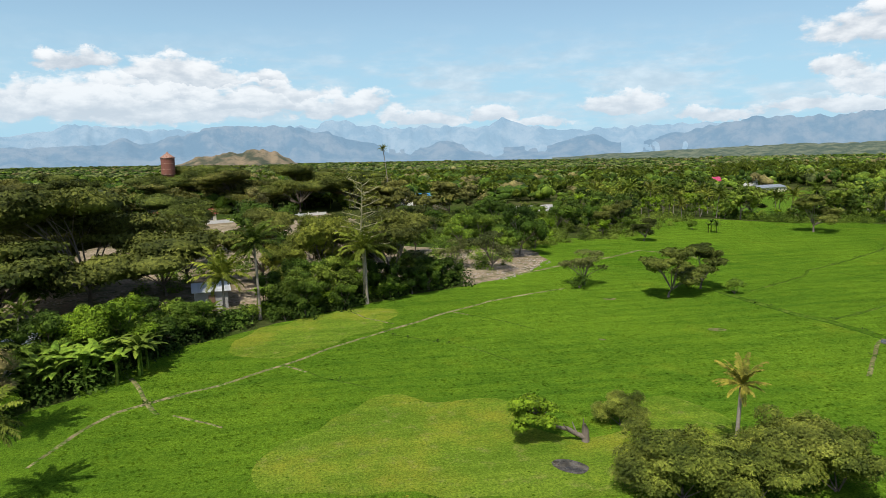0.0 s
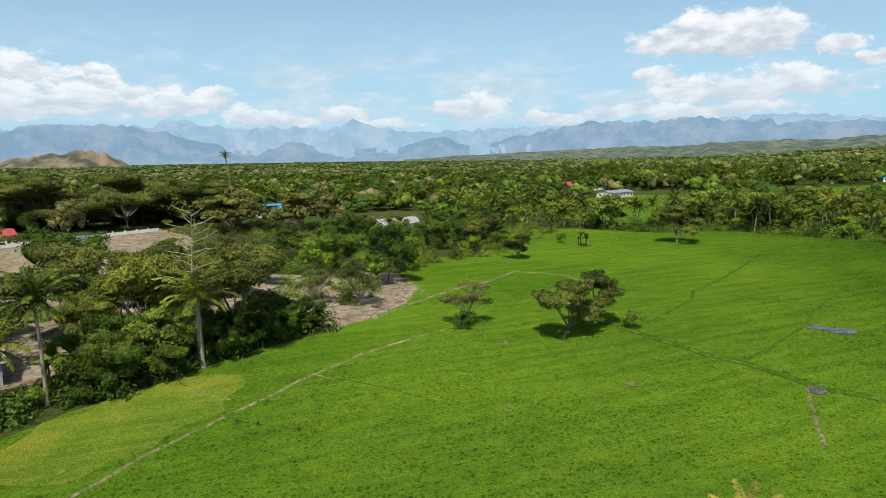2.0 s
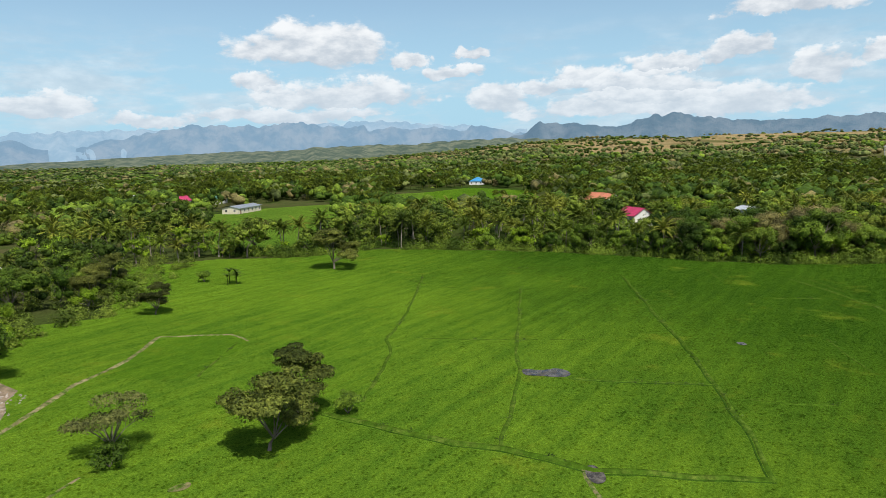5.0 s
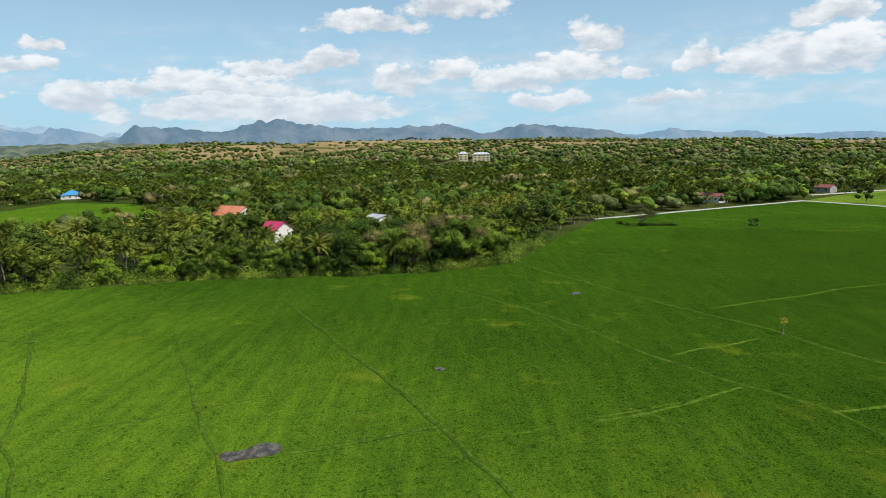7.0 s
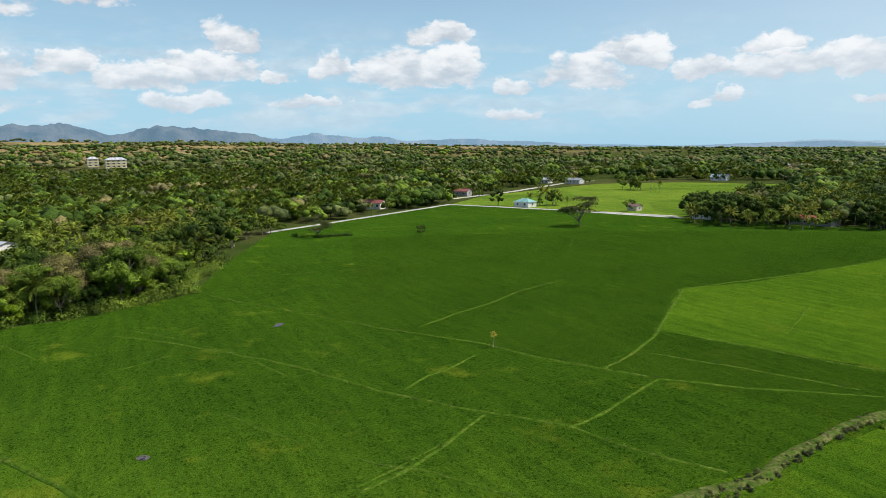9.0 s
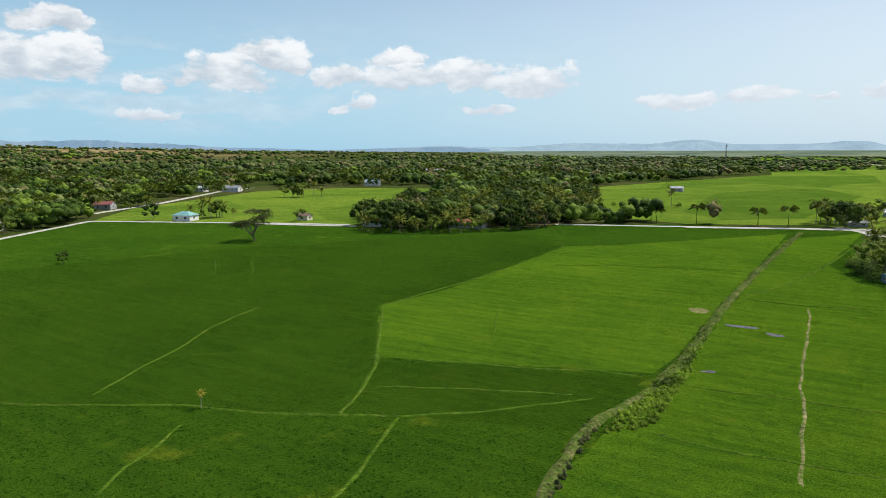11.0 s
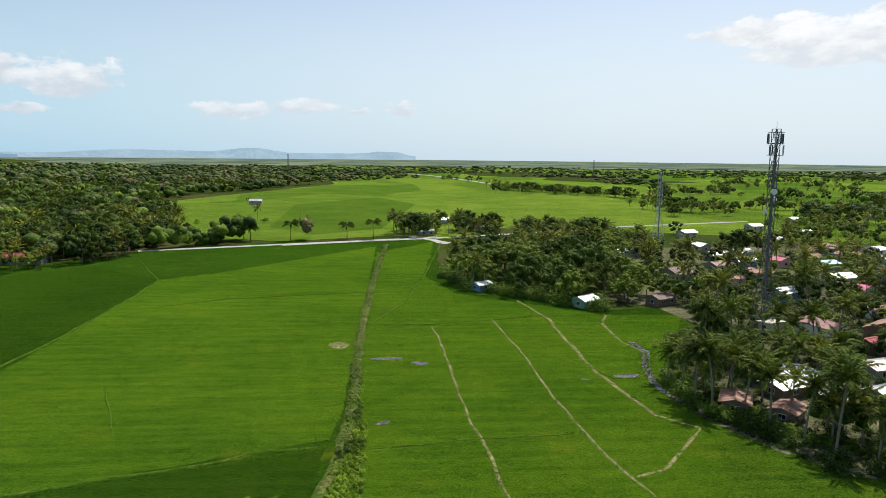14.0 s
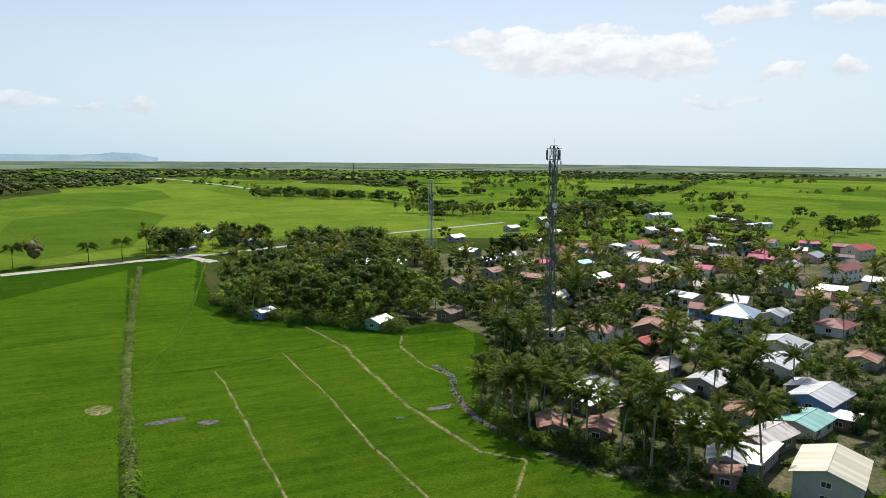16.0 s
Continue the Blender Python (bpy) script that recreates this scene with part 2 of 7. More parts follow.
def mixed_earth(name, a, b, c, scale, cover=0.0, heights=None):
    def paint(n):
        p = place_of(n)
        one = n.span(n.noise(p, scale, 5.0, 0.6), 0.35, 0.65)
        two = n.span(n.noise(p, scale * 4, 5.0, 0.7), 0.40 - cover, 0.66 - cover)
        colour = n.mix(two, n.mix(one, rgb(*a), rgb(*b)), rgb(*c))
        if heights:
            z = n.add("ShaderNodeSeparateXYZ")
            n.put(z.inputs[0], p)
            dry = n.math("MULTIPLY", n.span(z.outputs[2], *heights), n.span(n.noise(p, 0.004, 5.0, 0.6), 0.30, 0.55, 0.25, 1.0))
            colour = n.mix(dry, colour, n.mix(one, rgb(0.25, 0.185, 0.085), rgb(0.31, 0.235, 0.12)))
        grain = n.span(n.noise(p, 1.3, 6.0, 0.75), 0.30, 0.70)
        colour = n.mix(1.0, colour, n.mix(grain, rgb(0.60, 0.62, 0.60), rgb(1.30, 1.28, 1.25)), "MULTIPLY")
        return surface(n, colour, 0.92, bump=n.noise(p, 6.0, 5.0, 0.7), depth=0.12, spec=0.0)
    return material(name, paint)


M_LAND = mixed_earth("wooded_land", (0.030, 0.055, 0.010), (0.085, 0.078, 0.034), (0.045, 0.070, 0.014), 0.012, 0.0, (7.0, 24.0))
M_DIRT = mixed_earth("bare_earth", (0.25, 0.19, 0.135), (0.36, 0.29, 0.215), (0.12, 0.115, 0.055), 0.09, 0.0)
M_DIKE = mixed_earth("dike", (0.095, 0.120, 0.028), (0.215, 0.180, 0.085), (0.045, 0.090, 0.012), 0.4, 0.05)
M_DIKE_GREEN = mixed_earth("grassy_dike", (0.064, 0.126, 0.010), (0.128, 0.170, 0.028), (0.044, 0.095, 0.008), 0.4, 0.05)
M_FURROW = mixed_earth("wet_furrow", (0.022, 0.062, 0.006), (0.050, 0.100, 0.012), (0.034, 0.080, 0.007), 0.5)
M_PATH = mixed_earth("worn_path", (0.19, 0.165, 0.075), (0.33, 0.265, 0.15), (0.055, 0.115, 0.010), 0.35, 0.02)
M_ROAD = mixed_earth("concrete_road", (0.44, 0.42, 0.38), (0.52, 0.50, 0.46), (0.38, 0.36, 0.32), 0.3)
M_RUBBLE = mixed_earth("broken_stone", (0.36, 0.30, 0.26), (0.48, 0.43, 0.38), (0.24, 0.20, 0.16), 0.5)
M_VILLAGE = mixed_earth("village_ground", (0.10, 0.10, 0.055), (0.20, 0.17, 0.12), (0.07, 0.09, 0.03), 0.10)
M_WATER = material("still_water", lambda n: surface(n, n.mix(n.span(n.noise(place_of(n), 1.2, 5.0, 0.7), 0.42, 0.62), rgb(0.040, 0.034, 0.024), rgb(0.120, 0.104, 0.076)), n.span(n.noise(place_of(n), 0.8, 4.0), 0.4, 0.6, 0.12, 0.5), bump=n.noise(place_of(n), 3.0, 2.0), depth=0.01, strength=0.2, spec=0.3))


def leaf(name, a, b, c, patch_scale=0.11, grain=1.6):
    """Foliage: each leaf takes its own green, each crown its own tone, and light passes through."""
    def paint(n):
        r = n.add("ShaderNodeNewGeometry").outputs["Random Per Island"]
        o = n.add("ShaderNodeObjectInfo").outputs["Random"]
        colour = n.mix(n.span(r, 0.0, 1.0, 0.16, 0.78, False), rgb(*a), rgb(*b))
        colour = n.mix(n.math("MULTIPLY", n.math("POWER", o, 2.0), 0.6), colour, rgb(*c))
        tone = n.span(n.noise(place_of(n), patch_scale, 3.0, 0.6), 0.30, 0.70)
        colour = n.mix(1.0, colour, n.mix(tone, rgb(0.32, 0.36, 0.34), rgb(1.46, 1.36, 1.20)), "MULTIPLY")
        spray = n.noise(place_of(n), grain, 3.0, 0.7)
        colour = n.mix(1.0, colour, n.mix(n.span(spray, 0.34, 0.66), rgb(0.52, 0.55, 0.50), rgb(1.32, 1.30, 1.20)), "MULTIPLY")
        s = n.add("ShaderNodeMixShader")
        s.inputs[0].default_value = 0.17
        t = n.add("ShaderNodeBsdfTranslucent")
        n.put(t.inputs[0], colour)
        n.put(s.inputs[1], surface(n, colour, 0.7, bump=spray, depth=0.5 / grain, strength=0.7, spec=0.12))
        n.put(s.inputs[2], t.outputs[0])
        return s.outputs[0]
    return material(name, paint)


M_LEAF = leaf("leaves", (0.058, 0.128, 0.016), (0.218, 0.330, 0.037), (0.172, 0.215, 0.036))
M_LEAF_DARK = leaf("dark_leaves", (0.023, 0.063, 0.008), (0.088, 0.156, 0.018), (0.076, 0.116, 0.018))
M_LEAF_OLIVE = leaf("olive_leaves", (0.051, 0.078, 0.015), (0.157, 0.186, 0.037), (0.171, 0.153, 0.046))
M_LEAF_BRIGHT = leaf("bright_leaves", (0.083, 0.182, 0.011), (0.253, 0.363, 0.026), (0.176, 0.286, 0.020))
M_LEAF_AIRY = leaf("fine_yellow_leaves", (0.110, 0.150, 0.018), (0.260, 0.290, 0.046), (0.200, 0.220, 0.040))
M_LEAF_FEATHER = leaf("feathery_leaves", (0.085, 0.125, 0.018), (0.235, 0.275, 0.050), (0.190, 0.220, 0.045), 0.4, 3.0)
M_LEAF_DULL = leaf("grey_green_leaves", (0.060, 0.085, 0.026), (0.150, 0.170, 0.055), (0.120, 0.130, 0.045))
M_LEAF_DRY = leaf("dry_leaves", (0.138, 0.130, 0.058), (0.288, 0.246, 0.118), (0.132, 0.150, 0.041))
M_PALM = leaf("palm_fronds", (0.036, 0.079, 0.010), (0.178, 0.242, 0.029), (0.227, 0.234, 0.036))
M_PALM_DRY = leaf("yellowed_fronds", (0.24, 0.27, 0.03), (0.66, 0.56, 0.10), (0.55, 0.47, 0.09))
# lighter, greyer green: distance haze put into the leaf colour
M_LEAF_HAZED = leaf("far_foliage", (0.088, 0.125, 0.043), (0.212, 0.252, 0.085), (0.128, 0.160, 0.064), 0.03, 0.5)
M_BARK = material("bark", lambda n: surface(n, n.mix(n.noise(stretched(n, local(n), (6, 6, 1.2)), 2.0, 5.0), rgb(0.085, 0.065, 0.048), rgb(0.23, 0.195, 0.155)), 0.9, bump=n.noise(local(n), 9.0, 4.0), depth=0.04))
M_BARK_PALE = material("pale_bark", lambda n: surface(n, n.mix(n.noise(local(n), 3.0, 5.0), rgb(0.26, 0.23, 0.13), rgb(0.40, 0.37, 0.22)), 0.9, bump=n.noise(local(n), 9.0, 4.0), depth=0.03))
M_PALM_BARK = material("palm_bark", lambda n: surface(n, n.mix(n.noise(stretched(n, local(n), (2, 2, 9)), 1.5, 4.0), rgb(0.15, 0.125, 0.095), rgb(0.34, 0.30, 0.24)), 0.9, bump=n.noise(stretched(n, local(n), (1, 1, 8)), 3.0, 3.0), depth=0.03))


def plaster(name, colour, worn=0.25):
    def paint(n):
        p = local(n)
        stain = n.span(n.noise(stretched(n, p, (1, 1, 0.35)), 1.3, 6.0, 0.65), 0.45, 0.75, 0.0, worn)
        return surface(n, n.mix(stain, rgb(*colour), rgb(colour[0] * 0.5, colour[1] * 0.47, colour[2] * 0.42)), 0.85, bump=n.noise(p, 22.0, 3.0), depth=0.01)
    return material(name, paint)


def sheet_roof(name, colour, rust=0.3, rough=0.45, metal=0.3):
    """Corrugated sheets with rust and bleached laps."""
    def paint(n):
        p = local(n)
        wave = n.add("ShaderNodeTexWave", bands="X")
        n.put(wave.inputs["Vector"], p)
        wave.inputs["Scale"].default_value = 2.2
        spots = n.span(n.noise(stretched(n, p, (0.8, 0.35, 0.35)), 1.1, 6.0, 0.7), 0.62 - 0.3 * rust, 0.82 - 0.25 * rust)
        lap = n.span(n.noise(stretched(n, p, (1.1, 0.02, 0.02)), 1.0, 0.0), 0.4, 0.6, 0.78, 1.0)
        base = n.mix(1.0, rgb(*colour), lap, "MULTIPLY")
        return surface(n, n.mix(n.math("MULTIPLY", spots, min(1.0, rust * 1.6)), base, rgb(0.20, 0.085, 0.045)), rough, metal, bump=wave.outputs[1], depth=0.03)
    return material(name, paint)


ROOF = {
    "white": sheet_roof("bleached_sheet", (0.72, 0.73, 0.74), 0.08, 0.35, 0.4),
    "grey": sheet_roof("grey_sheet", (0.42, 0.44, 0.46), 0.18, 0.4, 0.5),
    "rust": sheet_roof("rusted_sheet", (0.42, 0.26, 0.20), 0.75, 0.7, 0.1),
    "mixed": sheet_roof("patched_sheet", (0.60, 0.57, 0.55), 0.5, 0.45, 0.4),
    "red": sheet_roof("red_sheet", (0.42, 0.075, 0.06), 0.15, 0.5, 0.0),
    "pink": sheet_roof("magenta_sheet", (0.52, 0.05, 0.13), 0.05, 0.5, 0.0),
    "maroon": sheet_roof("maroon_sheet", (0.26, 0.085, 0.075), 0.25, 0.5, 0.0),
    "orange": sheet_roof("orange_tiles", (0.60, 0.22, 0.12), 0.1, 0.6, 0.0),
    "green": sheet_roof("green_sheet", (0.07, 0.20, 0.13), 0.15, 0.5, 0.0),
    "olive": sheet_roof("olive_sheet", (0.30, 0.34, 0.20), 0.2, 0.5, 0.0),
    "teal": sheet_roof("teal_sheet", (0.26, 0.50, 0.46), 0.1, 0.45, 0.2),
    "blue": sheet_roof("blue_sheet", (0.06, 0.30, 0.58), 0.05, 0.4, 0.1),
    "skyblue": sheet_roof("pale_blue_sheet", (0.44, 0.55, 0.66), 0.06, 0.35, 0.4),
    "brown": sheet_roof("brown_sheet", (0.20, 0.125, 0.10), 0.3, 0.6, 0.0),
    "cream": sheet_roof("cream_sheet", (0.66, 0.62, 0.48), 0.05, 0.45, 0.1),
    "thatch": mixed_earth("thatch", (0.22, 0.17, 0.11), (0.32, 0.26, 0.18), (0.14, 0.11, 0.08), 2.0),
}
WALL = {
    "white": plaster("white_plaster", (0.74, 0.73, 0.69)), "grey": plaster("block_wall", (0.36, 0.35, 0.33), 0.4), "blue": plaster("blue_plaster", (0.16, 0.30, 0.52)),
    "cream": plaster("cream_plaster", (0.66, 0.60, 0.46)), "brown": plaster("board_wall", (0.22, 0.155, 0.11), 0.4), "green": plaster("green_plaster", (0.22, 0.38, 0.26)),
    "yellow": plaster("yellow_plaster", (0.70, 0.60, 0.30)), "pink": plaster("pink_plaster", (0.66, 0.42, 0.38)),
}
M_PANE = material("window_glass", lambda n: surface(n, rgb(0.02, 0.025, 0.03), 0.08, spec=0.6))
M_FRAME = plaster("painted_frame", (0.62, 0.60, 0.56))
M_DOOR = plaster("door_boards", (0.20, 0.12, 0.075), 0.3)
M_STEEL = material("galvanised_steel", lambda n: surface(n, n.mix(n.noise(local(n), 1.5, 4.0), rgb(0.085, 0.088, 0.095), rgb(0.19, 0.19, 0.20)), 0.55, 0.4))
M_STEEL_RED = material("red_steel", lambda n: surface(n, n.mix(n.noise(local(n), 1.5, 4.0), rgb(0.30, 0.07, 0.05), rgb(0.40, 0.12, 0.09)), 0.6, 0.1))
M_PALE_STEEL = plaster("pale_zinc", (0.50, 0.51, 0.52), 0.15)
M_WHITE = plaster("white_enamel", (0.74, 0.74, 0.74), 0.1)
M_BRICK = plaster("old_brick", (0.21, 0.085, 0.06), 0.5)

# ---- mesh helpers ----


def mesh_of(name, verts, faces, mats=(), smooth=False):
    me = bpy.data.meshes.new(name)
    me.from_pydata([tuple(map(float, v)) for v in verts], [], [tuple(map(int, f)) for f in faces])
    for m in mats:
        me.materials.append(m)
    if smooth:
        me.polygons.foreach_set("use_smooth", [True] * len(me.polygons))
    me.update()
    return me


def thing(name, label, category, at=(0, 0, 0), turn=0.0, group="", kind=""):
    ob = new(name)
    ob.empty_display_size = 0.2
    ob.matrix_basis = pose(at[0], at[1], at[2], 0, 0, turn)
    return tagged(ob, label, category, group, kind)


def piece(name, me, parent, label=""):
    ob = new(name, me)
    ob.parent = parent
    return tagged(ob, label)


class Shape:
    """Collects vertices and faces of one mesh."""

    def __init__(self):
        self.v, self.f, self.m = [], [], []

    def add(self, verts, faces, mat=0):
        k = len(self.v)
        self.v += [tuple(p) for p in verts]
        self.f += [tuple(i + k for i in f) for f in faces]
        self.m += [mat] * len(faces)

    def box(self, c, s, turn=0.0, mat=0, lean=None):
        m = Matrix.Translation(c) @ Matrix.Rotation(turn, 4, "Z")
        pts = [m @ Vector((s[0] * i / 2, s[1] * j / 2, s[2] * k / 2)) for k in (-1, 1) for j in (-1, 1) for i in (-1, 1)]
        self.add(pts, [(0, 2, 3, 1), (4, 5, 7, 6), (0, 1, 5, 4), (2, 6, 7, 3), (0, 4, 6, 2), (1, 3, 7, 5)], mat)

    def tube(self, path, radii, sides=6, cap=True, mat=0):
        path = [Vector(p) for p in path]
        rings = []
        for i, p in enumerate(path):
            d = (path[min(i + 1, len(path) - 1)] - path[max(i - 1, 0)]).normalized()
            a = d.cross(Vector((0, 0, 1)) if abs(d.z) < 0.9 else Vector((1, 0, 0))).normalized()
            b = d.cross(a)
            rings.append([p + (a * math.cos(2 * math.pi * k / sides) + b * math.sin(2 * math.pi * k / sides)) * radii[i] for k in range(sides)])
        faces = [(i * sides + k, i * sides + (k + 1) % sides, (i + 1) * sides + (k + 1) % sides, (i + 1) * sides + k) for i in range(len(path) - 1) for k in range(sides)]
        if cap:
            faces += [tuple(range(sides)), tuple((len(path) - 1) * sides + k for k in range(sides))[::-1]]
        self.add([p for r in rings for p in r], faces, mat)

    def mesh(self, name, *mats, smooth=False):
        me = mesh_of(name, self.v, self.f, mats, smooth)
        if len(mats) > 1:
            me.polygons.foreach_set("material_index", self.m)
        return me


def smoothstep(a, b, x):
    x = min(1.0, max(0.0, (x - a) / (b - a)))
    return x * x * (3 - 2 * x)


def within(x, y, ring):
    inside = False
    for i in range(len(ring)):
        (ax, ay), (bx, by) = ring[i - 1], ring[i]
        if (ay > y) != (by > y) and x < (bx - ax) * (y - ay) / (by - ay) + ax:
            inside = not inside
    return inside


# ---- land ----
MID = Vector((60.0, 30.0, 0.0))
HILL = 58.0


def land_height(x, y):
    """Flat paddies; wooded hills rise to the north-east and east."""
    d, az = math.hypot(x - MID.x, y - MID.y), math.degrees(math.atan2(x - MID.x, y - MID.y)) % 360
    side = smoothstep(40, 74, az) * (1 - smoothstep(85, 158, az))
    rise = HILL * smoothstep(480, 2300, d) * side
    rolls = noise.noise(Vector((x * 0.0021, y * 0.0021, 0.3))) * 22 + noise.noise(Vector((x * 0.006, y * 0.006, 2.3))) * 8
    return rise + rolls * smoothstep(700, 2000, d) * (0.04 + side * 0.8) - 3.0 * smoothstep(2600, 4900, d)


def make_ground():
    radii = [0, 60, 120, 180, 240, 300, 360, 430, 510, 600] + [600 * 1.065 ** k for k in range(1, 34)] + [4950]
    turns = 240
    verts, faces = [(MID.x, MID.y, 0)], []
    for r in radii[1:]:
        for k in range(turns):
            a = 2 * math.pi * k / turns
            x, y = MID.x + r * math.sin(a), MID.y + r * math.cos(a)
            verts.append((x, y, land_height(x, y) - 0.06))
    for k in range(turns):
        faces.append((0, 1 + (k + 1) % turns, 1 + k))
    for i in range(len(radii) - 2):
        for k in range(turns):
            p, q = 1 + i * turns, 1 + (i + 1) * turns
            faces.append((p + k, p + (k + 1) % turns, q + (k + 1) % turns, q + k))
    ob = new("ground", mesh_of("ground", verts, faces, [M_LAND], True))
    tagged(ob, "wooded flat land rising to low brown hills", "ground", kind="structure")


make_ground()


LINES, POOLS, PARCELS = [], [], []


def patch(name, ring, mat, z, label, category="field", kind="structure"):
    """A level piece of ground with an outline, cut into triangles."""
    (POOLS if mat in (M_WATER,) else PARCELS).append((ring, mat))
    bm = bmesh.new()
    f = bm.faces.new([bm.verts.new((x, y, z)) for x, y in ring])
    bmesh.ops.triangulate(bm, faces=[f])
    bmesh.ops.recalc_face_normals(bm, faces=bm.faces)
    if sum(f.normal.z for f in bm.faces) < 0:
        bmesh.ops.reverse_faces(bm, faces=bm.faces)
    me = bpy.data.meshes.new(name)
    bm.to_mesh(me)
    bm.free()
    me.materials.append(mat)
    return tagged(new(name, me), label, category, kind=kind)


def rounded(ring):
    """The outline with its corners cut twice."""
    for _ in range(2):
        ring = [(a[0] * (1 - u) + b[0] * u, a[1] * (1 - u) + b[1] * u) for a, b in zip(ring, ring[1:] + ring[:1]) for u in (0.25, 0.75)]
    return ring


def wavy(ring, step=2.0, sway=0.35, seed=0, closed=True):
    """An outline with small irregular wobbles, as hand-made dikes have."""
    out, n = [], len(ring)
    for i in range(n if closed else n - 1):
        a, b = Vector(ring[i]), Vector(ring[(i + 1) % n])
        k = max(1, int((b - a).length / step))
        side = Vector((-(b - a).y, (b - a).x)).normalized()
        for j in range(k):
            p = a.lerp(b, j / k)
            out.append(tuple(p + side * sway * noise.noise(Vector((p.x * 0.21, p.y * 0.21, seed)))))
    return out if closed else out + [tuple(ring[-1])]


def strip(name, line, width, height, mat, label, category="dike", sway=0.4, kind="structure", z=0.0):
    """A low rounded bank (or flat lane) along a line."""
    line = wavy(line, 1.6 if width < 3 else 4.0, sway, 3.7, False)
    LINES.append((line, width))
    verts, faces = [], []
    for i, p in enumerate(line):
        a, b = Vector(line[max(i - 1, 0)]), Vector(line[min(i + 1, len(line) - 1)])
        side = Vector((-(b - a).y, (b - a).x)).normalized()
        wd = width * (1 + 0.45 * noise.noise(Vector((p[0] * 0.35, p[1] * 0.35, 5))) * (1 if height > 0.1 else 0.15))
        ends = min(1.0, min(i, len(line) - 1 - i) / 3.0) if width < 1.7 else 1.0
        h = height * (0.45 if width < 0.75 else 0.8 if width < 1.7 else 1.0) * ends * (0.85 + 0.5 * noise.noise(Vector((p[0] * 0.5, p[1] * 0.5, 9)))) + 0.03
        for u, k in ((-0.62, 0.0), (-0.34, 0.85), (0.0, 1.0), (0.34, 0.85), (0.62, 0.0)):
            q = Vector(p) + side * wd * u
            verts.append((q.x, q.y, z + 0.012 + h * k if k else z - 0.02))
    for i in range(len(line) - 1):
        if width < 0.75 and height == 0.12 and noise.noise(Vector((line[i][0] * 0.13, line[i][1] * 0.13, width))) < -0.24:
            continue                             # trodden gaps
        for k in range(4):
            faces.append((i * 5 + k, (i + 1) * 5 + k, (i + 1) * 5 + k + 1, i * 5 + k + 1))
    return tagged(new(name, mesh_of(name, verts, faces, [mat], True)), label, category, kind=kind)


FIELD = [(-8, 46), (-10, 64), (-4, 76), (1, 80), (10, 87), (18, 93), (26, 98), (37, 103), (50, 113), (58, 125), (61, 142), (72, 160), (85, 151), (104, 180),
         (114, 201), (138, 189), (151, 170), (168, 166), (178, 148), (187, 116), (190, 91), (190, 72), (191, 62), (203, 38), (244, 22), (299, -4), (311, -9), (339, -59),
         (372, -124), (303, -149), (244, -169), (205, -181), (178, -202), (173, -219), (117, -247), (79, -247), (58, -252), (62, -171), (57, -142), (40, -128), (26, -113), (4, -120),
         (16, -84), (33, -64), (31, -47), (15, -28), (-8, -20), (-15, 2)]
field = patch("ground_rice_field", wavy(FIELD, 3.0, 1.2, 1), M_RICE, 0.0, "broad flooded field of young bright green rice", "rice field")
plain = [(MID.x + r * math.sin(radians(a)), MID.y + r * math.cos(radians(a))) for r, turns in ((330, range(176, 262, 5)), (2900, range(258, 172, -5))) for a in turns]
patch("ground_plain", plain, M_PLAIN, 0.0, "wide sunlit plain of rice fields", "rice field")
patch("ground_rice_corner", wavy([(-7.8, 41.5), (-13, 42.7), (-16.5, 48.9), (-15.5, 54.8), (-12.2, 58.8), (-9.4, 61.3), (-7, 62.9), (-4.8, 48.9)], 2.5, 0.8, 2), M_RICE, 0.012, "corner paddy of young green rice", "rice field")
patch("ground_fallow", wavy(rounded([(6.3, 43.5), (9.7, 48), (13.2, 51.4), (18.4, 55.6), (23.1, 53.3), (27.3, 50.2), (27.5, 46.4), (29.5, 42.2), (33.4, 42.8), (39.8, 50.6), (42.8, 47.4), (43.8, 44.2), (42.3, 38.6), (36.3, 35.6), (29.6, 34.2), (12.6, 38.1), (8.4, 40.6)]), 1.2, 2.2, 2), M_GRASS, 0.03, "dry yellow-green fallow grass patch in the rice", "grass")
patch("ground_grass_edge", wavy(rounded([(0.7, 78.9), (7.6, 85), (18.3, 92.2), (23.2, 85.9), (19.3, 77.8), (11.7, 73.6), (8.1, 68), (2.3, 72)]), 1.2, 2.2, 2), M_GRASS, 0.03, "yellow-green rough grass beside the trees", "grass")
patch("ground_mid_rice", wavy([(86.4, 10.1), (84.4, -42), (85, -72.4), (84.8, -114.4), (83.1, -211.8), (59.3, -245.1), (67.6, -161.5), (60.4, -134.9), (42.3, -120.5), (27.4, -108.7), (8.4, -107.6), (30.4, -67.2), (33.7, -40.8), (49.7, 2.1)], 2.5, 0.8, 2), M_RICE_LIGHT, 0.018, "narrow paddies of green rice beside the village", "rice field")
patch("ground_light_rice", wavy([(148.5, -55.9), (144.6, -72.1), (144.3, -104.5), (146.3, -156.1), (131.8, -168.1), (83.9, -229.5), (84.6, -104.6), (85, -72.4), (85, -52.2), (86.1, -41.6), (126.5, -26.1)], 2.5, 0.8, 2), M_RICE_LIGHT, 0.025, "paddy of light yellow-green rice", "rice field")
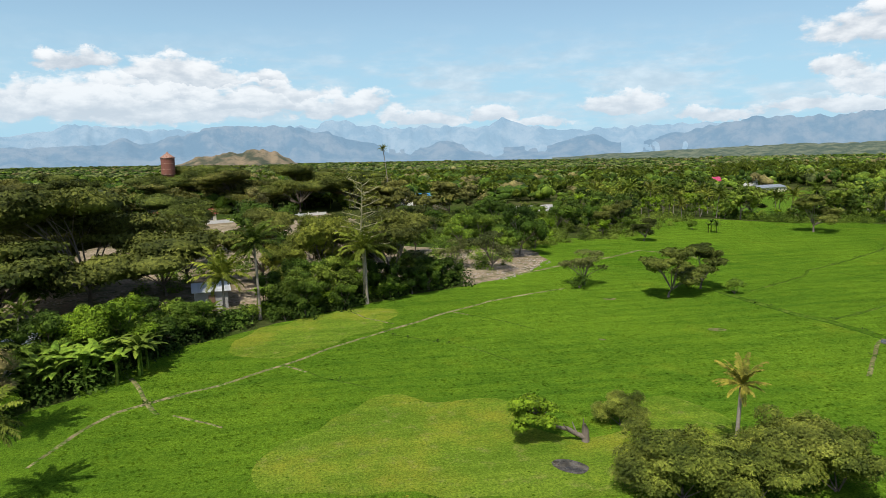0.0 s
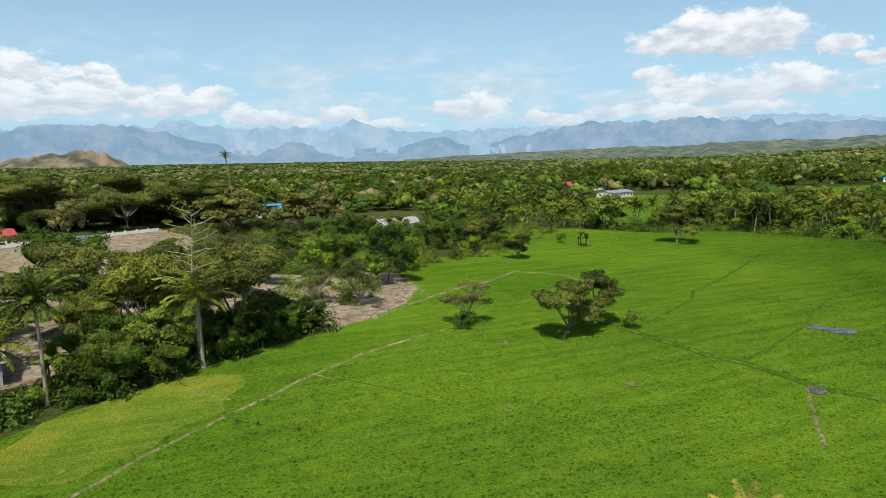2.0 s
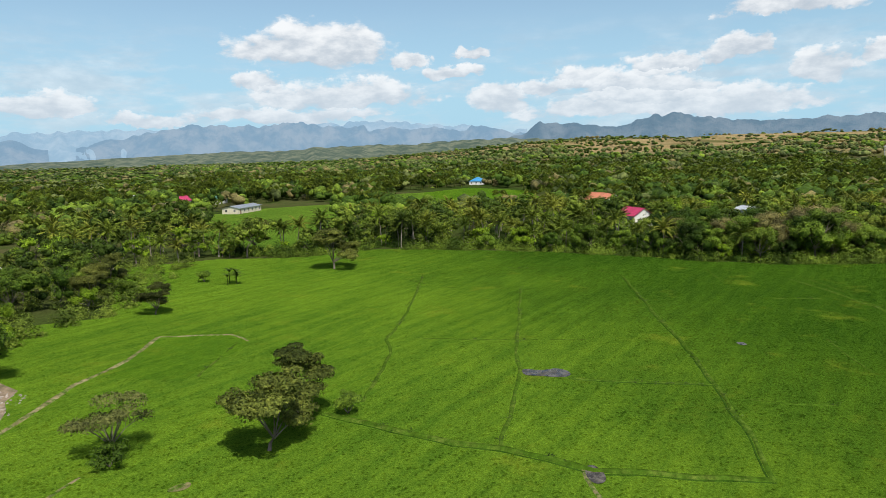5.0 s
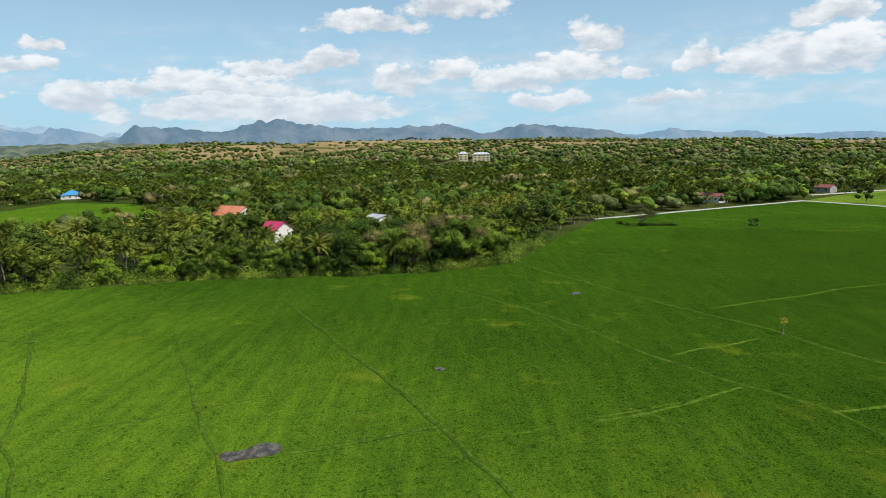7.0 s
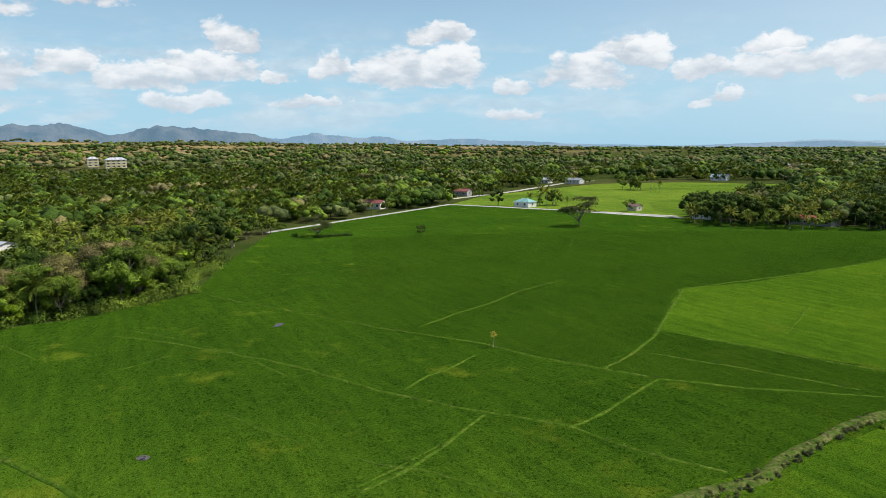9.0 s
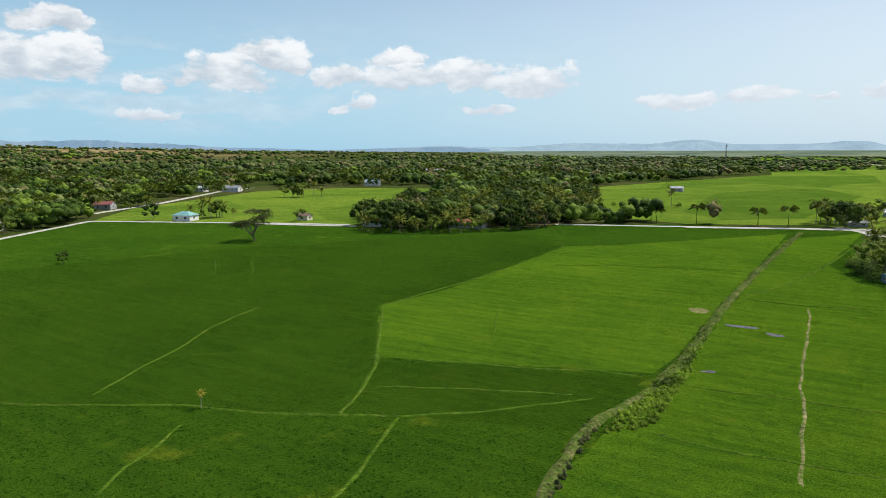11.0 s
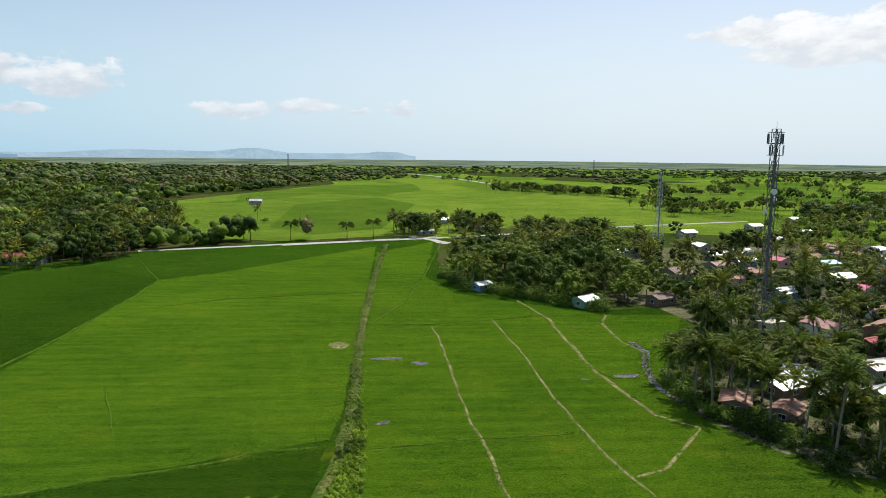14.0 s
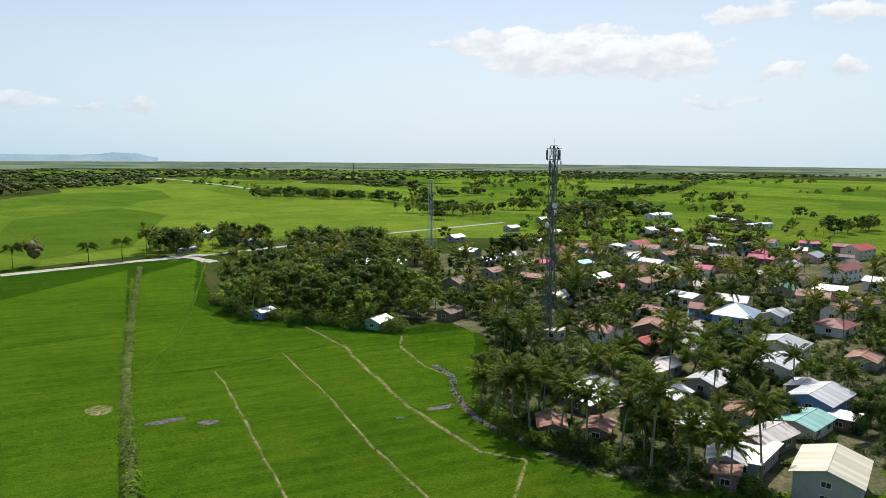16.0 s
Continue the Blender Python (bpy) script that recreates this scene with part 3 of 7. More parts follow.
patch("ground_deep_rice", wavy([(270.7, -25.8), (239.7, -98.4), (206.1, -149.1), (176.9, -181.3), (147.4, -157.7), (144.8, -89.4), (148.3, -54.4), (127, -25.7), (117.6, -5.7), (132.4, 2.1), (146.4, 10.2), (170, 20.6), (204.3, -1.6)], 2.5, 0.8, 2), M_RICE_DEEP, 0.03, "paddy of deep green rice", "rice field")
patch("ground_deep_rice_south", wavy([(125.5, -24.7), (86.4, -38.8), (86.9, -24.8), (88.6, -16.2), (117.1, -6.4), (121.7, -16.3)], 2.5, 0.8, 2), M_RICE_DEEP, 0.03, "paddy of deep green rice", "rice field")
patch("ground_dark_parcel", wavy([(66.5, 119.9), (80.6, 130.2), (87.7, 122.8), (85.6, 115.8), (70.7, 110.5)], 2.5, 0.8, 2), M_RICE_LIGHT, 0.035, "small dark green seedling plot", "rice field")
patch("ground_yard", wavy(rounded([(-15.4, 178.4), (-9.4, 233.5), (18.6, 259.8), (22.3, 237.5), (11.5, 179.2), (-0.5, 163.3), (-10.5, 154)]), 1.5, 2.4, 2), M_DIRT, 0.02, "bare earth school yard", "yard")
patch("ground_bare_west", wavy(rounded([(-26.3, 98), (-36.8, 127.1), (-28.2, 143.9), (-10.9, 138.6), (4.6, 115.1), (12.2, 110.2), (13.6, 94.3), (5.6, 96.5), (-2.3, 96.8), (-15.4, 95)]), 1.5, 2.4, 2), M_DIRT, 0.03, "bare brown earth under the trees", "yard")
patch("ground_bare_north", wavy(rounded([(27, 107), (28, 118), (36, 139), (46, 147), (57.7, 144), (62, 132), (58, 121), (52, 112), (45, 104), (37, 101)]), 1.5, 2.4, 2), M_DIRT, -0.012, "bare pale earth by the field edge", "yard")
YARD = [(-36, 98), (-58, 150), (-42, 236), (18, 264), (27, 230), (21, 182), (31, 158), (42, 148), (36, 139), (28, 118), (26, 102), (14, 98), (0, 95), (-15, 94)]
patch("ground_dry_yard", wavy(YARD, 2.5, 2.0, 5), M_DIRT, -0.02, "dry earth and weeds under the western trees", "yard")
patch("ground_field_north", wavy([(142.3, 196.9), (217.1, 309.6), (267.6, 315.1), (302, 299.2), (176.5, 172), (152.9, 174.4)], 2.5, 0.8, 2), M_PLAIN, 0.03, "green paddy among the palms", "rice field")
patch("ground_field_east", wavy([(300.9, 263.8), (385.3, 321.2), (425.8, 303), (415.5, 278.4), (330.4, 227.5)], 2.5, 0.8, 2), M_PLAIN, 0.03, "green paddy among the palms", "rice field")
patch("ground_field_road", wavy([(369.7, -122.8), (413.8, -172.5), (464.5, -315), (431.7, -376.6), (360.6, -405.8), (283.3, -301.1), (250.2, -169.1), (293.7, -159)], 2.5, 0.8, 2), M_PLAIN, 0.03, "bright paddies beyond the road", "rice field")
patch("ground_field_south", wavy([(173.9, -262.3), (250.3, -470), (223.3, -564), (132.1, -850.2), (57.7, -951.6), (-38.7, -713.9), (-111.6, -545.7), (-133.8, -456.8), (-114.8, -342.8), (26.3, -297.8), (50.9, -254.6), (75.6, -267), (124.2, -245)], 2.5, 0.8, 2), M_PLAIN, 0.03, "bright green paddies south of the road", "rice field")
patch("ground_field_far", wavy([(-33.9, -278.2), (-93.2, -330), (-136.9, -340.7), (-161.5, -517.4), (-135.4, -613.1), (-181.7, -871.2), (-42.8, -1269.7), (63.4, -1140.5), (-21, -698.5), (-22.4, -439.2), (-42.4, -348.5)], 2.5, 0.8, 2), M_PLAIN, 0.035, "bright green paddies along the road", "rice field")
patch("ground_field_west", wavy([(-356.2, -499), (-820.7, -838.1), (-1229.2, -976.1), (-1652.9, -1033.2), (-319.6, -212.6), (-302.1, -253.8), (-271.2, -328.3)], 2.5, 0.8, 2), M_PLAIN, 0.03, "wide sunlit paddies past the village", "rice field")
patch("ground_field_horizon", wavy([(-385.8, -1184.1), (-733.4, -1059.8), (-890.8, -905.8), (-370.4, -543.7), (-303.5, -618.5), (-305.7, -842.3)], 2.5, 0.8, 2), M_PLAIN, 0.03, "far bright paddies", "rice field")
patch("ground_field_grove", wavy([(405.8, 308.6), (470.8, 311.1), (445.3, 250.2), (361.1, 193.4), (309.5, 178.8), (301.9, 203.3), (281.9, 211.7), (270.1, 216.7)], 2.5, 0.8, 2), M_RICE_LIGHT, 0.06, "green paddy inside the palm grove", "rice field")
patch("ground_village", wavy([(18.9, -76.3), (8.8, -98.2), (10.9, -115), (21.2, -127.2), (-6, -167.1), (-2.9, -221.1), (-73.1, -229.6), (-156.9, -196.9), (-203.5, -141.1), (-0.1, -16), (24.8, -28.7), (28.4, -42.6), (33.8, -52.4)], 2.5, 0.8, 2), M_VILLAGE, 0.02, "trodden earth and weeds between the houses", "yard")
for label, ring in (
        ("shallow muddy puddle in the rice", [(95.4, 76.6), (95.8, 74.2), (97.7, 73.1), (97.4, 71), (95.8, 70), (94.5, 71), (93.7, 73.6), (92.9, 75.2)]),
        ("small dark pond in the grass", [(27.2, 39.5), (28.2, 39.9), (29.4, 38.9), (29.6, 38), (28.4, 37.3), (27.6, 38.2)]),
        ("narrow puddle between paddies", [(82.3, -76.5), (79.2, -77.7), (75.5, -77.6), (76.1, -75.8), (80.2, -75.3)]),
        ("narrow puddle between paddies", [(74.9, -74.8), (70.9, -74.6), (70.5, -72.6), (73.6, -72.1)]),
        ("small puddle by the dike", [(80.8, -45.6), (79.7, -46.8), (78, -47.4), (78.3, -46)]),
        ("small puddle in the rice", [(163.7, 31), (166.7, 28.8), (166, 27.2), (163.4, 28.3)]),
        ("small puddle in the rice", [(120.1, 55.8), (120.5, 54.9), (119.4, 54.2), (118.9, 55.1)]),
        ("wet gap beside the dike", [(74.3, 59.9), (75.2, 59.3), (72.8, 57.6), (71.9, 58.2)]),
        ("shallow water over a paddy corner", [(39.7, -65.2), (39.2, -63.9), (36, -64), (33.9, -66.5), (36.2, -65.4)]),
        ("shallow water over a paddy corner", [(47.1, -63.7), (43.2, -63.8), (43.9, -62.6)])):
    patch("pond", wavy(rounded(ring), 0.3, 0.9, 2), M_WATER, 0.06, label, "pond")
for ring in ([(52.4, 87.4), (53.6, 88), (55, 87.2), (53.8, 86.4)], [(57.3, 68), (58.5, 68.6), (59.8, 67.6), (58.6, 66.9)], [(42.9, 67.6), (43.6, 67.9), (44.2, 67.2), (43.5, 66.8)], [(91, -86.5), (88.4, -88.8), (85.4, -85.4), (87.9, -82.5)]):
    patch("ground_bare_spot", wavy(rounded(ring), 0.3, 0.8, 4), M_PATH, 0.05, "bare dry spot in the rice", "bare ground")
# paths: trodden earth along the dikes; banks: grassy dikes; faint: low overgrown dikes and lines of wet gaps
PATHS = [
    (0.42, [(-8.6, 47), (-7, 52.5), (-5, 56.5), (-3, 58.4), (2.3, 61.5), (8.2, 66.2), (12.7, 71.4), (19.8, 77.3), (29.9, 85.4), (36.6, 90.4), (44.4, 94.1), (50.4, 96.3)]),
    (0.5, [(-6, 65.9), (-4.2, 61.5), (-1.5, 55.2)]),
    (0.32, [(-0.1, 54.9), (4.1, 51.2)]),
    (0.4, [(8.2, 66.2), (10.6, 63.8)]),
    (0.32, [(16.7, 88.7), (18.3, 84.7), (21.4, 80.8)]),
    (0.4, [(29.9, 85.4), (31.7, 83)]),
    (0.45, [(74.1, 60), (69.3, 56.2), (66, 53.2), (62, 49.5)]),
    (0.85, [(46.8, 110.6), (53.2, 113.9), (63, 120.8), (72.8, 125), (81.5, 131.7)]),
    (0.5, [(81.5, 131.7), (88.2, 122.7), (86.9, 117.5)]),
    (0.55, [(68.9, -98.7), (67.8, -81.6), (67.4, -62.2), (66.8, -47.9), (65.7, -38.4), (65, -25.3), (64.4, -15)]),
    (0.55, [(54.8, -105.8), (53, -81), (52.6, -58.8), (51.8, -45), (51.4, -38.5), (50.1, -31.2), (48.7, -24.3)]),
    (0.85, [(45.1, -125.5), (41.6, -105.4), (42, -88.6), (42.2, -68.4), (40.6, -55.7), (39.3, -47.5), (34.8, -42.5)]),
    (0.8, [(26.9, -108.7), (30.7, -99.8), (31, -86), (29.3, -78.1)]),
    (0.6, [(35, -42.2), (39.4, -36.9), (45.1, -30.6), (48.9, -29)]),
    (0.4, [(39.4, -98.6), (31.7, -98.8)]),
]
BANKS = [
    (0.8, [(148.3, -56.9), (135.5, -38.7), (124.5, -23.5), (119.1, -12), (116.6, -5.2)]),
    (1.0, [(71.9, 88), (72.3, 78.6), (72.5, 72.2), (74.1, 67.6), (74.3, 63.2), (74.1, 59.1), (75.7, 55.8), (77.6, 51), (80.1, 46)]),
    (0.6, [(162.3, 86.2), (135.4, 72.2), (113.2, 60.5), (101, 54.7), (92.4, 50.8), (86.1, 48), (80, 46)]),
    (0.6, [(140.5, 99.5), (125.1, 91.9), (111.4, 85.4), (101.2, 80.2), (95.6, 77), (89.8, 74.2), (74.1, 68)]),
    (0.55, [(143.9, 125.7), (126.4, 115.2), (112.7, 107.4), (97.7, 99.9), (92.3, 94.8), (76.4, 86.6)]),
    (0.55, [(95, 70.1), (95.9, 66.4), (97.5, 62.6), (99.3, 59.3), (101, 54.7)]),
    (0.6, [(205.8, 37.6), (192.5, 32.6), (176.8, 24.7), (164.6, 19), (151.1, 12.2), (140.9, 6.1), (134.2, 2.6), (124.7, -0.3), (117, -4.5), (109.8, -8.2), (101, -15.5), (90.4, -27)]),
    (0.55, [(173.5, 55.4), (165, 48.1), (155.9, 42.3), (144.9, 35.2), (136.3, 30.9), (125.8, 26.6), (115.4, 20.5), (109.6, 16.1), (103.7, 12.4), (96.6, 10.5), (91.4, 7.9), (87.2, 5.8)]),
    (0.55, [(123.7, 23.1), (126.8, 17.7), (128.4, 13.2), (131.2, 7.6)]),
    (0.6, [(150.2, 7.7), (154.7, -1.8), (158.2, -11.6), (165.5, -25), (170, -41.3)]),
    (0.6, [(109.3, -8.2), (106.1, 1.5), (104.2, 6.9), (103.3, 11.9)]),
    (0.6, [(111, 18.4), (107, 25.3), (103.7, 32.3), (101.8, 37.9)]),
    (0.5, [(147.8, -55.5), (146.4, -71.2), (144.9, -89.6), (144.5, -129.2), (146.3, -156.1), (168.9, -200.7)]),
    (0.5, [(118.8, -15.2), (109.5, -20.2), (100.7, -24), (93.4, -27)]),
    (0.6, [(120.6, -28.8), (115.3, -30.1), (110.1, -32.4), (104.2, -33.9), (98.2, -36.1), (95.2, -38.3), (87.5, -39.2)]),
    (0.45, [(81.7, -38.4), (74.4, -39.2), (66.1, -40.5), (58.3, -41.2), (51.9, -41.5)]),
    (0.45, [(83.2, -101.7), (69.4, -101.2), (54.9, -104.8), (42.3, -108.1)]),
    (0.7, [(56.5, -240.6), (63.1, -193.9), (67.8, -160.2), (73.8, -127.7), (82, -104.2)]),
    (0.7, [(29.3, -78.1), (31.5, -69.5), (35.8, -63.6), (40.2, -63.8), (42.2, -68.4)]),
    (0.5, [(34.8, -42.5), (31.2, -40.1), (26.6, -34.6), (25.7, -26.9)]),
    (0.4, [(135.5, -120), (120.3, -129.1), (106.4, -132.2), (85.9, -136.7)]),
    (0.35, [(170.3, -201.6), (149.1, -157.3)]),
    (0.35, [(152.5, -208.4), (133.6, -163.5)]),
    (0.45, [(80.7, -20.1), (73.7, -19.3), (64.6, -20.2), (49.5, -22)]),
    (0.4, [(204.6, -57.8), (227.7, -77.2)]),
    (0.4, [(199.1, -65.9), (223.4, -88.2)]),
]
FAINT = [
    (0.4, [(123.8, -63.6), (114.9, -44.6)]),
    (0.3, [(10.6, 63.8), (12, 61.7), (14.7, 59.2), (16.3, 57.5)]),
    (0.3, [(31.7, 83), (35.6, 78.4), (37.8, 73.9)]),
    (0.3, [(20.7, 75.3), (25.4, 71.3), (29.4, 66.2), (31.2, 62.2)]),
    (0.45, [(68, 106.3), (74.2, 111.1), (85.6, 118.3)]),
    (0.35, [(100.3, 96.4), (104.3, 87), (108.1, 80.4), (111.6, 74.3)]),
    (0.35, [(159.8, 111.7), (167.9, 97), (162.3, 86.2)]),
    (0.3, [(137.2, 126.7), (134.4, 115.8), (134.4, 106.8), (137.8, 99.3)]),
    (0.35, [(98, 50.6), (99.2, 45.8), (102.6, 38.1), (104.2, 32.8), (107, 26.2)]),
    (0.4, [(177.7, 72.2), (163.1, 65.8)]),
    (0.4, [(179.2, 54.8), (166.6, 46.6), (153.8, 39.9), (136.2, 34.7)]),
    (0.4, [(127.8, 45.2), (113.2, 39.4), (105.6, 34.3), (101.5, 30.5), (94, 26.5), (86.4, 23)]),
    (0.3, [(156.7, -9), (145, -19.4)]),
    (0.35, [(224.1, 34.9), (213.5, 14.6), (210.6, -2.6), (205.8, -21.9)]),
    (0.35, [(151.3, 57.9), (156.1, 48.2)]),
]
for width, line in PATHS:
    strip("ground_path", line, 0.8 * width, 0.14, M_PATH, "worn footpath along a dike", "path")
for number, (width, line) in enumerate(BANKS):
    strip("ground_dike", line, 0.75 * width, 0.22, M_DIKE_GREEN, "grassy earth dike between paddies", "dike")
    if number not in (1, 2, 5):                  # the others have no open furrow
        continue
    aside = [Vector(b) - Vector(a) for a, b in zip(line, line[1:] + [line[-1]])]
    aside[-1] = aside[-2]
    furrow = [(p[0] + 0.62 * width * d.y / d.length, p[1] - 0.62 * width * d.x / d.length) for p, d in zip(line, aside)]
    strip("ground_furrow", furrow, 0.2, 0.02, M_FURROW, "dark wet furrow beside a dike", "furrow")
for width, line in FAINT:
    strip("ground_dike", line, 0.7 * width, 0.12, M_DIKE_GREEN, "low overgrown dike between paddies", "dike")
strip("ground_dike", [(86, 14.6), (84.8, 4.7), (86, -1.2), (87, -8.5), (87.6, -14.6), (87.2, -21), (85.5, -29), (84.2, -37.7)], 1.3, 0.4, M_DIKE, "broad weedy dike with a dry ditch", "dike")
strip("ground_dike", [(84.2, -37.7), (83.6, -48.7), (83.7, -63), (84.1, -82.3), (84.3, -99.3), (83.6, -135.2), (82.1, -181.8), (79.8, -236.9)], 1.65, 0.4, M_DIKE, "broad weedy dike with a dry ditch", "dike")
strip("stream", [(29.1, -86), (28.9, -79), (30.4, -74.5), (33.3, -64.9), (34.2, -57.9), (33.6, -52.9), (31.8, -47.1), (30.5, -42.9), (29.1, -39.6), (26.8, -34)], 1.5, 0.01, M_WATER, "narrow irrigation stream along the village", "stream")
strip("road", [(304, -3.7), (332.2, -54.6), (370, -121.7)], 2.9, 0.08, M_ROAD, "pale concrete farm road", "road")
strip("road", [(370, -121.7), (305.2, -150.6), (274.7, -158.6), (246.1, -168.3)], 2.9, 0.08, M_ROAD, "pale concrete farm road", "road")
strip("road", [(288.3, -158.1), (252.3, -171.2)], 3.1, 0.09, M_ROAD, "pale concrete farm road", "road")
strip("road", [(173.8, -216.6), (129.1, -233), (83.6, -250), (56.3, -260.8)], 3.2, 0.09, M_ROAD, "pale concrete farm road", "road")
strip("road", [(122.7, -233.3), (81, -249.9), (57.8, -256.7), (14.2, -276.1), (-48.3, -307.7), (-133.2, -338)], 3.2, 0.1, M_ROAD, "pale concrete village road", "road")
strip("road", [(68.2, -262.6), (60.3, -252.7), (53.4, -237.3)], 4.0, 0.11, M_ROAD, "pale concrete spur lane", "road")
strip("road", [(74.4, -1393.8), (-1.8, -1140.6), (-46.1, -901.3), (-59.5, -799.3)], 8, 0.1, M_ROAD, "distant highway", "road")
strip("road", [(404.3, -143), (431.6, -203.4), (492.1, -301.8), (506.5, -365.1)], 4.0, 0.09, M_ROAD, "narrow lane between fields", "road")
strip("road", [(-26.1, -73.4), (-51.3, -96.5), (-89.5, -132.8), (-156.9, -196.9)], 4.0, 0.06, M_ROAD, "village street between the houses", "road")

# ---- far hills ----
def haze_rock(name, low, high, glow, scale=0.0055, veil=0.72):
    """Distant slopes, the haze before them painted in as a pale emission."""
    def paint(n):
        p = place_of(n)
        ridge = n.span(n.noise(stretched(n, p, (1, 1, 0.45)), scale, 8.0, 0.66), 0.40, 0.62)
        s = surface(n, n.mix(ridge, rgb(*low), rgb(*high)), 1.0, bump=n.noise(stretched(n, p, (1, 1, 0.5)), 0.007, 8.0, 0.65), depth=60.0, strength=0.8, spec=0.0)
        # emission stands in for haze; the slopes give no light of their own
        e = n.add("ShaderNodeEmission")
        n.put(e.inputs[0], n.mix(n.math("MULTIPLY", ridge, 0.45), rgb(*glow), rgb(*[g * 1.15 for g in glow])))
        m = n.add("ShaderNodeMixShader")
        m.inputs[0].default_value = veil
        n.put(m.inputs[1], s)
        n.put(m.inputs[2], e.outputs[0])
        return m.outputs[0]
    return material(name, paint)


def ridge(name, line, dist, depth, mat, label, rough=0.10):
    """A mountain chain along a bearing: its crest heights in degrees, slopes that fall towards the plain."""
    line = [(radians(a), radians(e)) for a, e in line]
    steps = int((line[-1][0] - line[0][0]) / radians(0.16))
    rows = 9
    verts, faces = [], []
    for i in range(steps + 1):
        az = line[0][0] + (line[-1][0] - line[0][0]) * i / steps
        k = max(0, min(len(line) - 2, next((j for j in range(len(line) - 1) if az <= line[j + 1][0]), len(line) - 2)))
        f = (az - line[k][0]) / max(1e-6, line[k + 1][0] - line[k][0])
        f = f * f * (3 - 2 * f)
        el = line[k][1] + (line[k + 1][1] - line[k][1]) * f
        top = 33 + dist * math.tan(el)
        top += max(0.0, top) * rough * (noise.fractal(Vector((az * 55, dist * 0.01, 1.0)), 1.0, 2.0, 5))
        for r in range(rows):
            u = r / (rows - 1)
            d = dist - depth * u
            spur = noise.fractal(Vector((az * 34, u * 1.6, dist * 0.013)), 1.0, 2.0, 4) * 0.22 * math.sin(math.pi * min(1.0, u * 1.1)) if r else 0
            z = (top + 30) * max(0.0, (1 - u) ** 1.25 + spur) - 30
            verts.append((MID.x + d * math.sin(az), MID.y + d * math.cos(az), z))
    for i in range(steps):
        for r in range(rows - 1):
            faces.append((i * rows + r, i * rows + r + 1, (i + 1) * rows + r + 1, (i + 1) * rows + r))
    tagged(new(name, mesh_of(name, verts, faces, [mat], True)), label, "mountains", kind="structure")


# last colour: haze put into each range, paler for the farther ones
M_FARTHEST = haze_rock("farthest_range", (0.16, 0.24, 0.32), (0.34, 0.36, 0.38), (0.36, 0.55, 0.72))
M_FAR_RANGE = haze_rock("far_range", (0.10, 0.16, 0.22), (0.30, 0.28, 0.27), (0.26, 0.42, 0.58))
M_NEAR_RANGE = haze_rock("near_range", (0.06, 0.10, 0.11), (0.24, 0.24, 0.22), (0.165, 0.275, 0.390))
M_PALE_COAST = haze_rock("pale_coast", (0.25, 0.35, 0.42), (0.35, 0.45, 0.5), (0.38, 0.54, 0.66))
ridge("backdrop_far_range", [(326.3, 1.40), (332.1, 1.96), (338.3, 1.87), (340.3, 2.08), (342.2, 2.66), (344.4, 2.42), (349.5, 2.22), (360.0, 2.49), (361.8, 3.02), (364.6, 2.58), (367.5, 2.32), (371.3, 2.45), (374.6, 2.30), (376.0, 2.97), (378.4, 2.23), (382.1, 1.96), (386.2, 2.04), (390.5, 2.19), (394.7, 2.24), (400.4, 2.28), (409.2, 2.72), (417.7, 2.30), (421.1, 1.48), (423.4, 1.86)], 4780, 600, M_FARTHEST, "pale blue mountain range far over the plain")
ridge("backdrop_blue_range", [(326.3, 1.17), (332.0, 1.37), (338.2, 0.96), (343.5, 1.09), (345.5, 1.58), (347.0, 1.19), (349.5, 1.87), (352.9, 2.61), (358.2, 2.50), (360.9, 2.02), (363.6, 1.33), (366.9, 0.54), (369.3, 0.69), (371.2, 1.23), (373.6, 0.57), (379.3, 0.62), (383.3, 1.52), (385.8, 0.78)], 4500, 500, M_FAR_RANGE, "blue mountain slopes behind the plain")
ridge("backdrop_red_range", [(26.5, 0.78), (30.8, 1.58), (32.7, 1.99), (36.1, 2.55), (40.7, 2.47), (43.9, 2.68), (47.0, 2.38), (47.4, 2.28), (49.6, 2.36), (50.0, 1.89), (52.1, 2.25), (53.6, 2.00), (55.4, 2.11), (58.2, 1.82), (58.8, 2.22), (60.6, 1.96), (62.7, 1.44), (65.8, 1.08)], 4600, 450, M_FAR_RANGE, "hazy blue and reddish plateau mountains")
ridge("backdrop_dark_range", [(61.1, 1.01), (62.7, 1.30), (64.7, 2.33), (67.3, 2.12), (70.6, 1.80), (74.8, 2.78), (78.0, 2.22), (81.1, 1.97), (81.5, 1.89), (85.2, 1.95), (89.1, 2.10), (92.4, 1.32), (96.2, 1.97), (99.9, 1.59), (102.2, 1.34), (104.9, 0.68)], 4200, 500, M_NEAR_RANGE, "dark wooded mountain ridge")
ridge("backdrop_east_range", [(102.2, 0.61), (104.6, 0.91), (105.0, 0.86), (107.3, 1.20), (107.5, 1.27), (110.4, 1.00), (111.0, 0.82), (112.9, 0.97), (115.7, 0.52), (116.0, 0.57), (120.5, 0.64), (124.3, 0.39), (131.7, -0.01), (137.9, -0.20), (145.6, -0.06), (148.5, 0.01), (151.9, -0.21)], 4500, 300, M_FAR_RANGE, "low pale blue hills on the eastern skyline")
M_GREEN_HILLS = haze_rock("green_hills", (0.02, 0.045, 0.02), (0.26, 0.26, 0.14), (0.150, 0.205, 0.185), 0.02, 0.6)
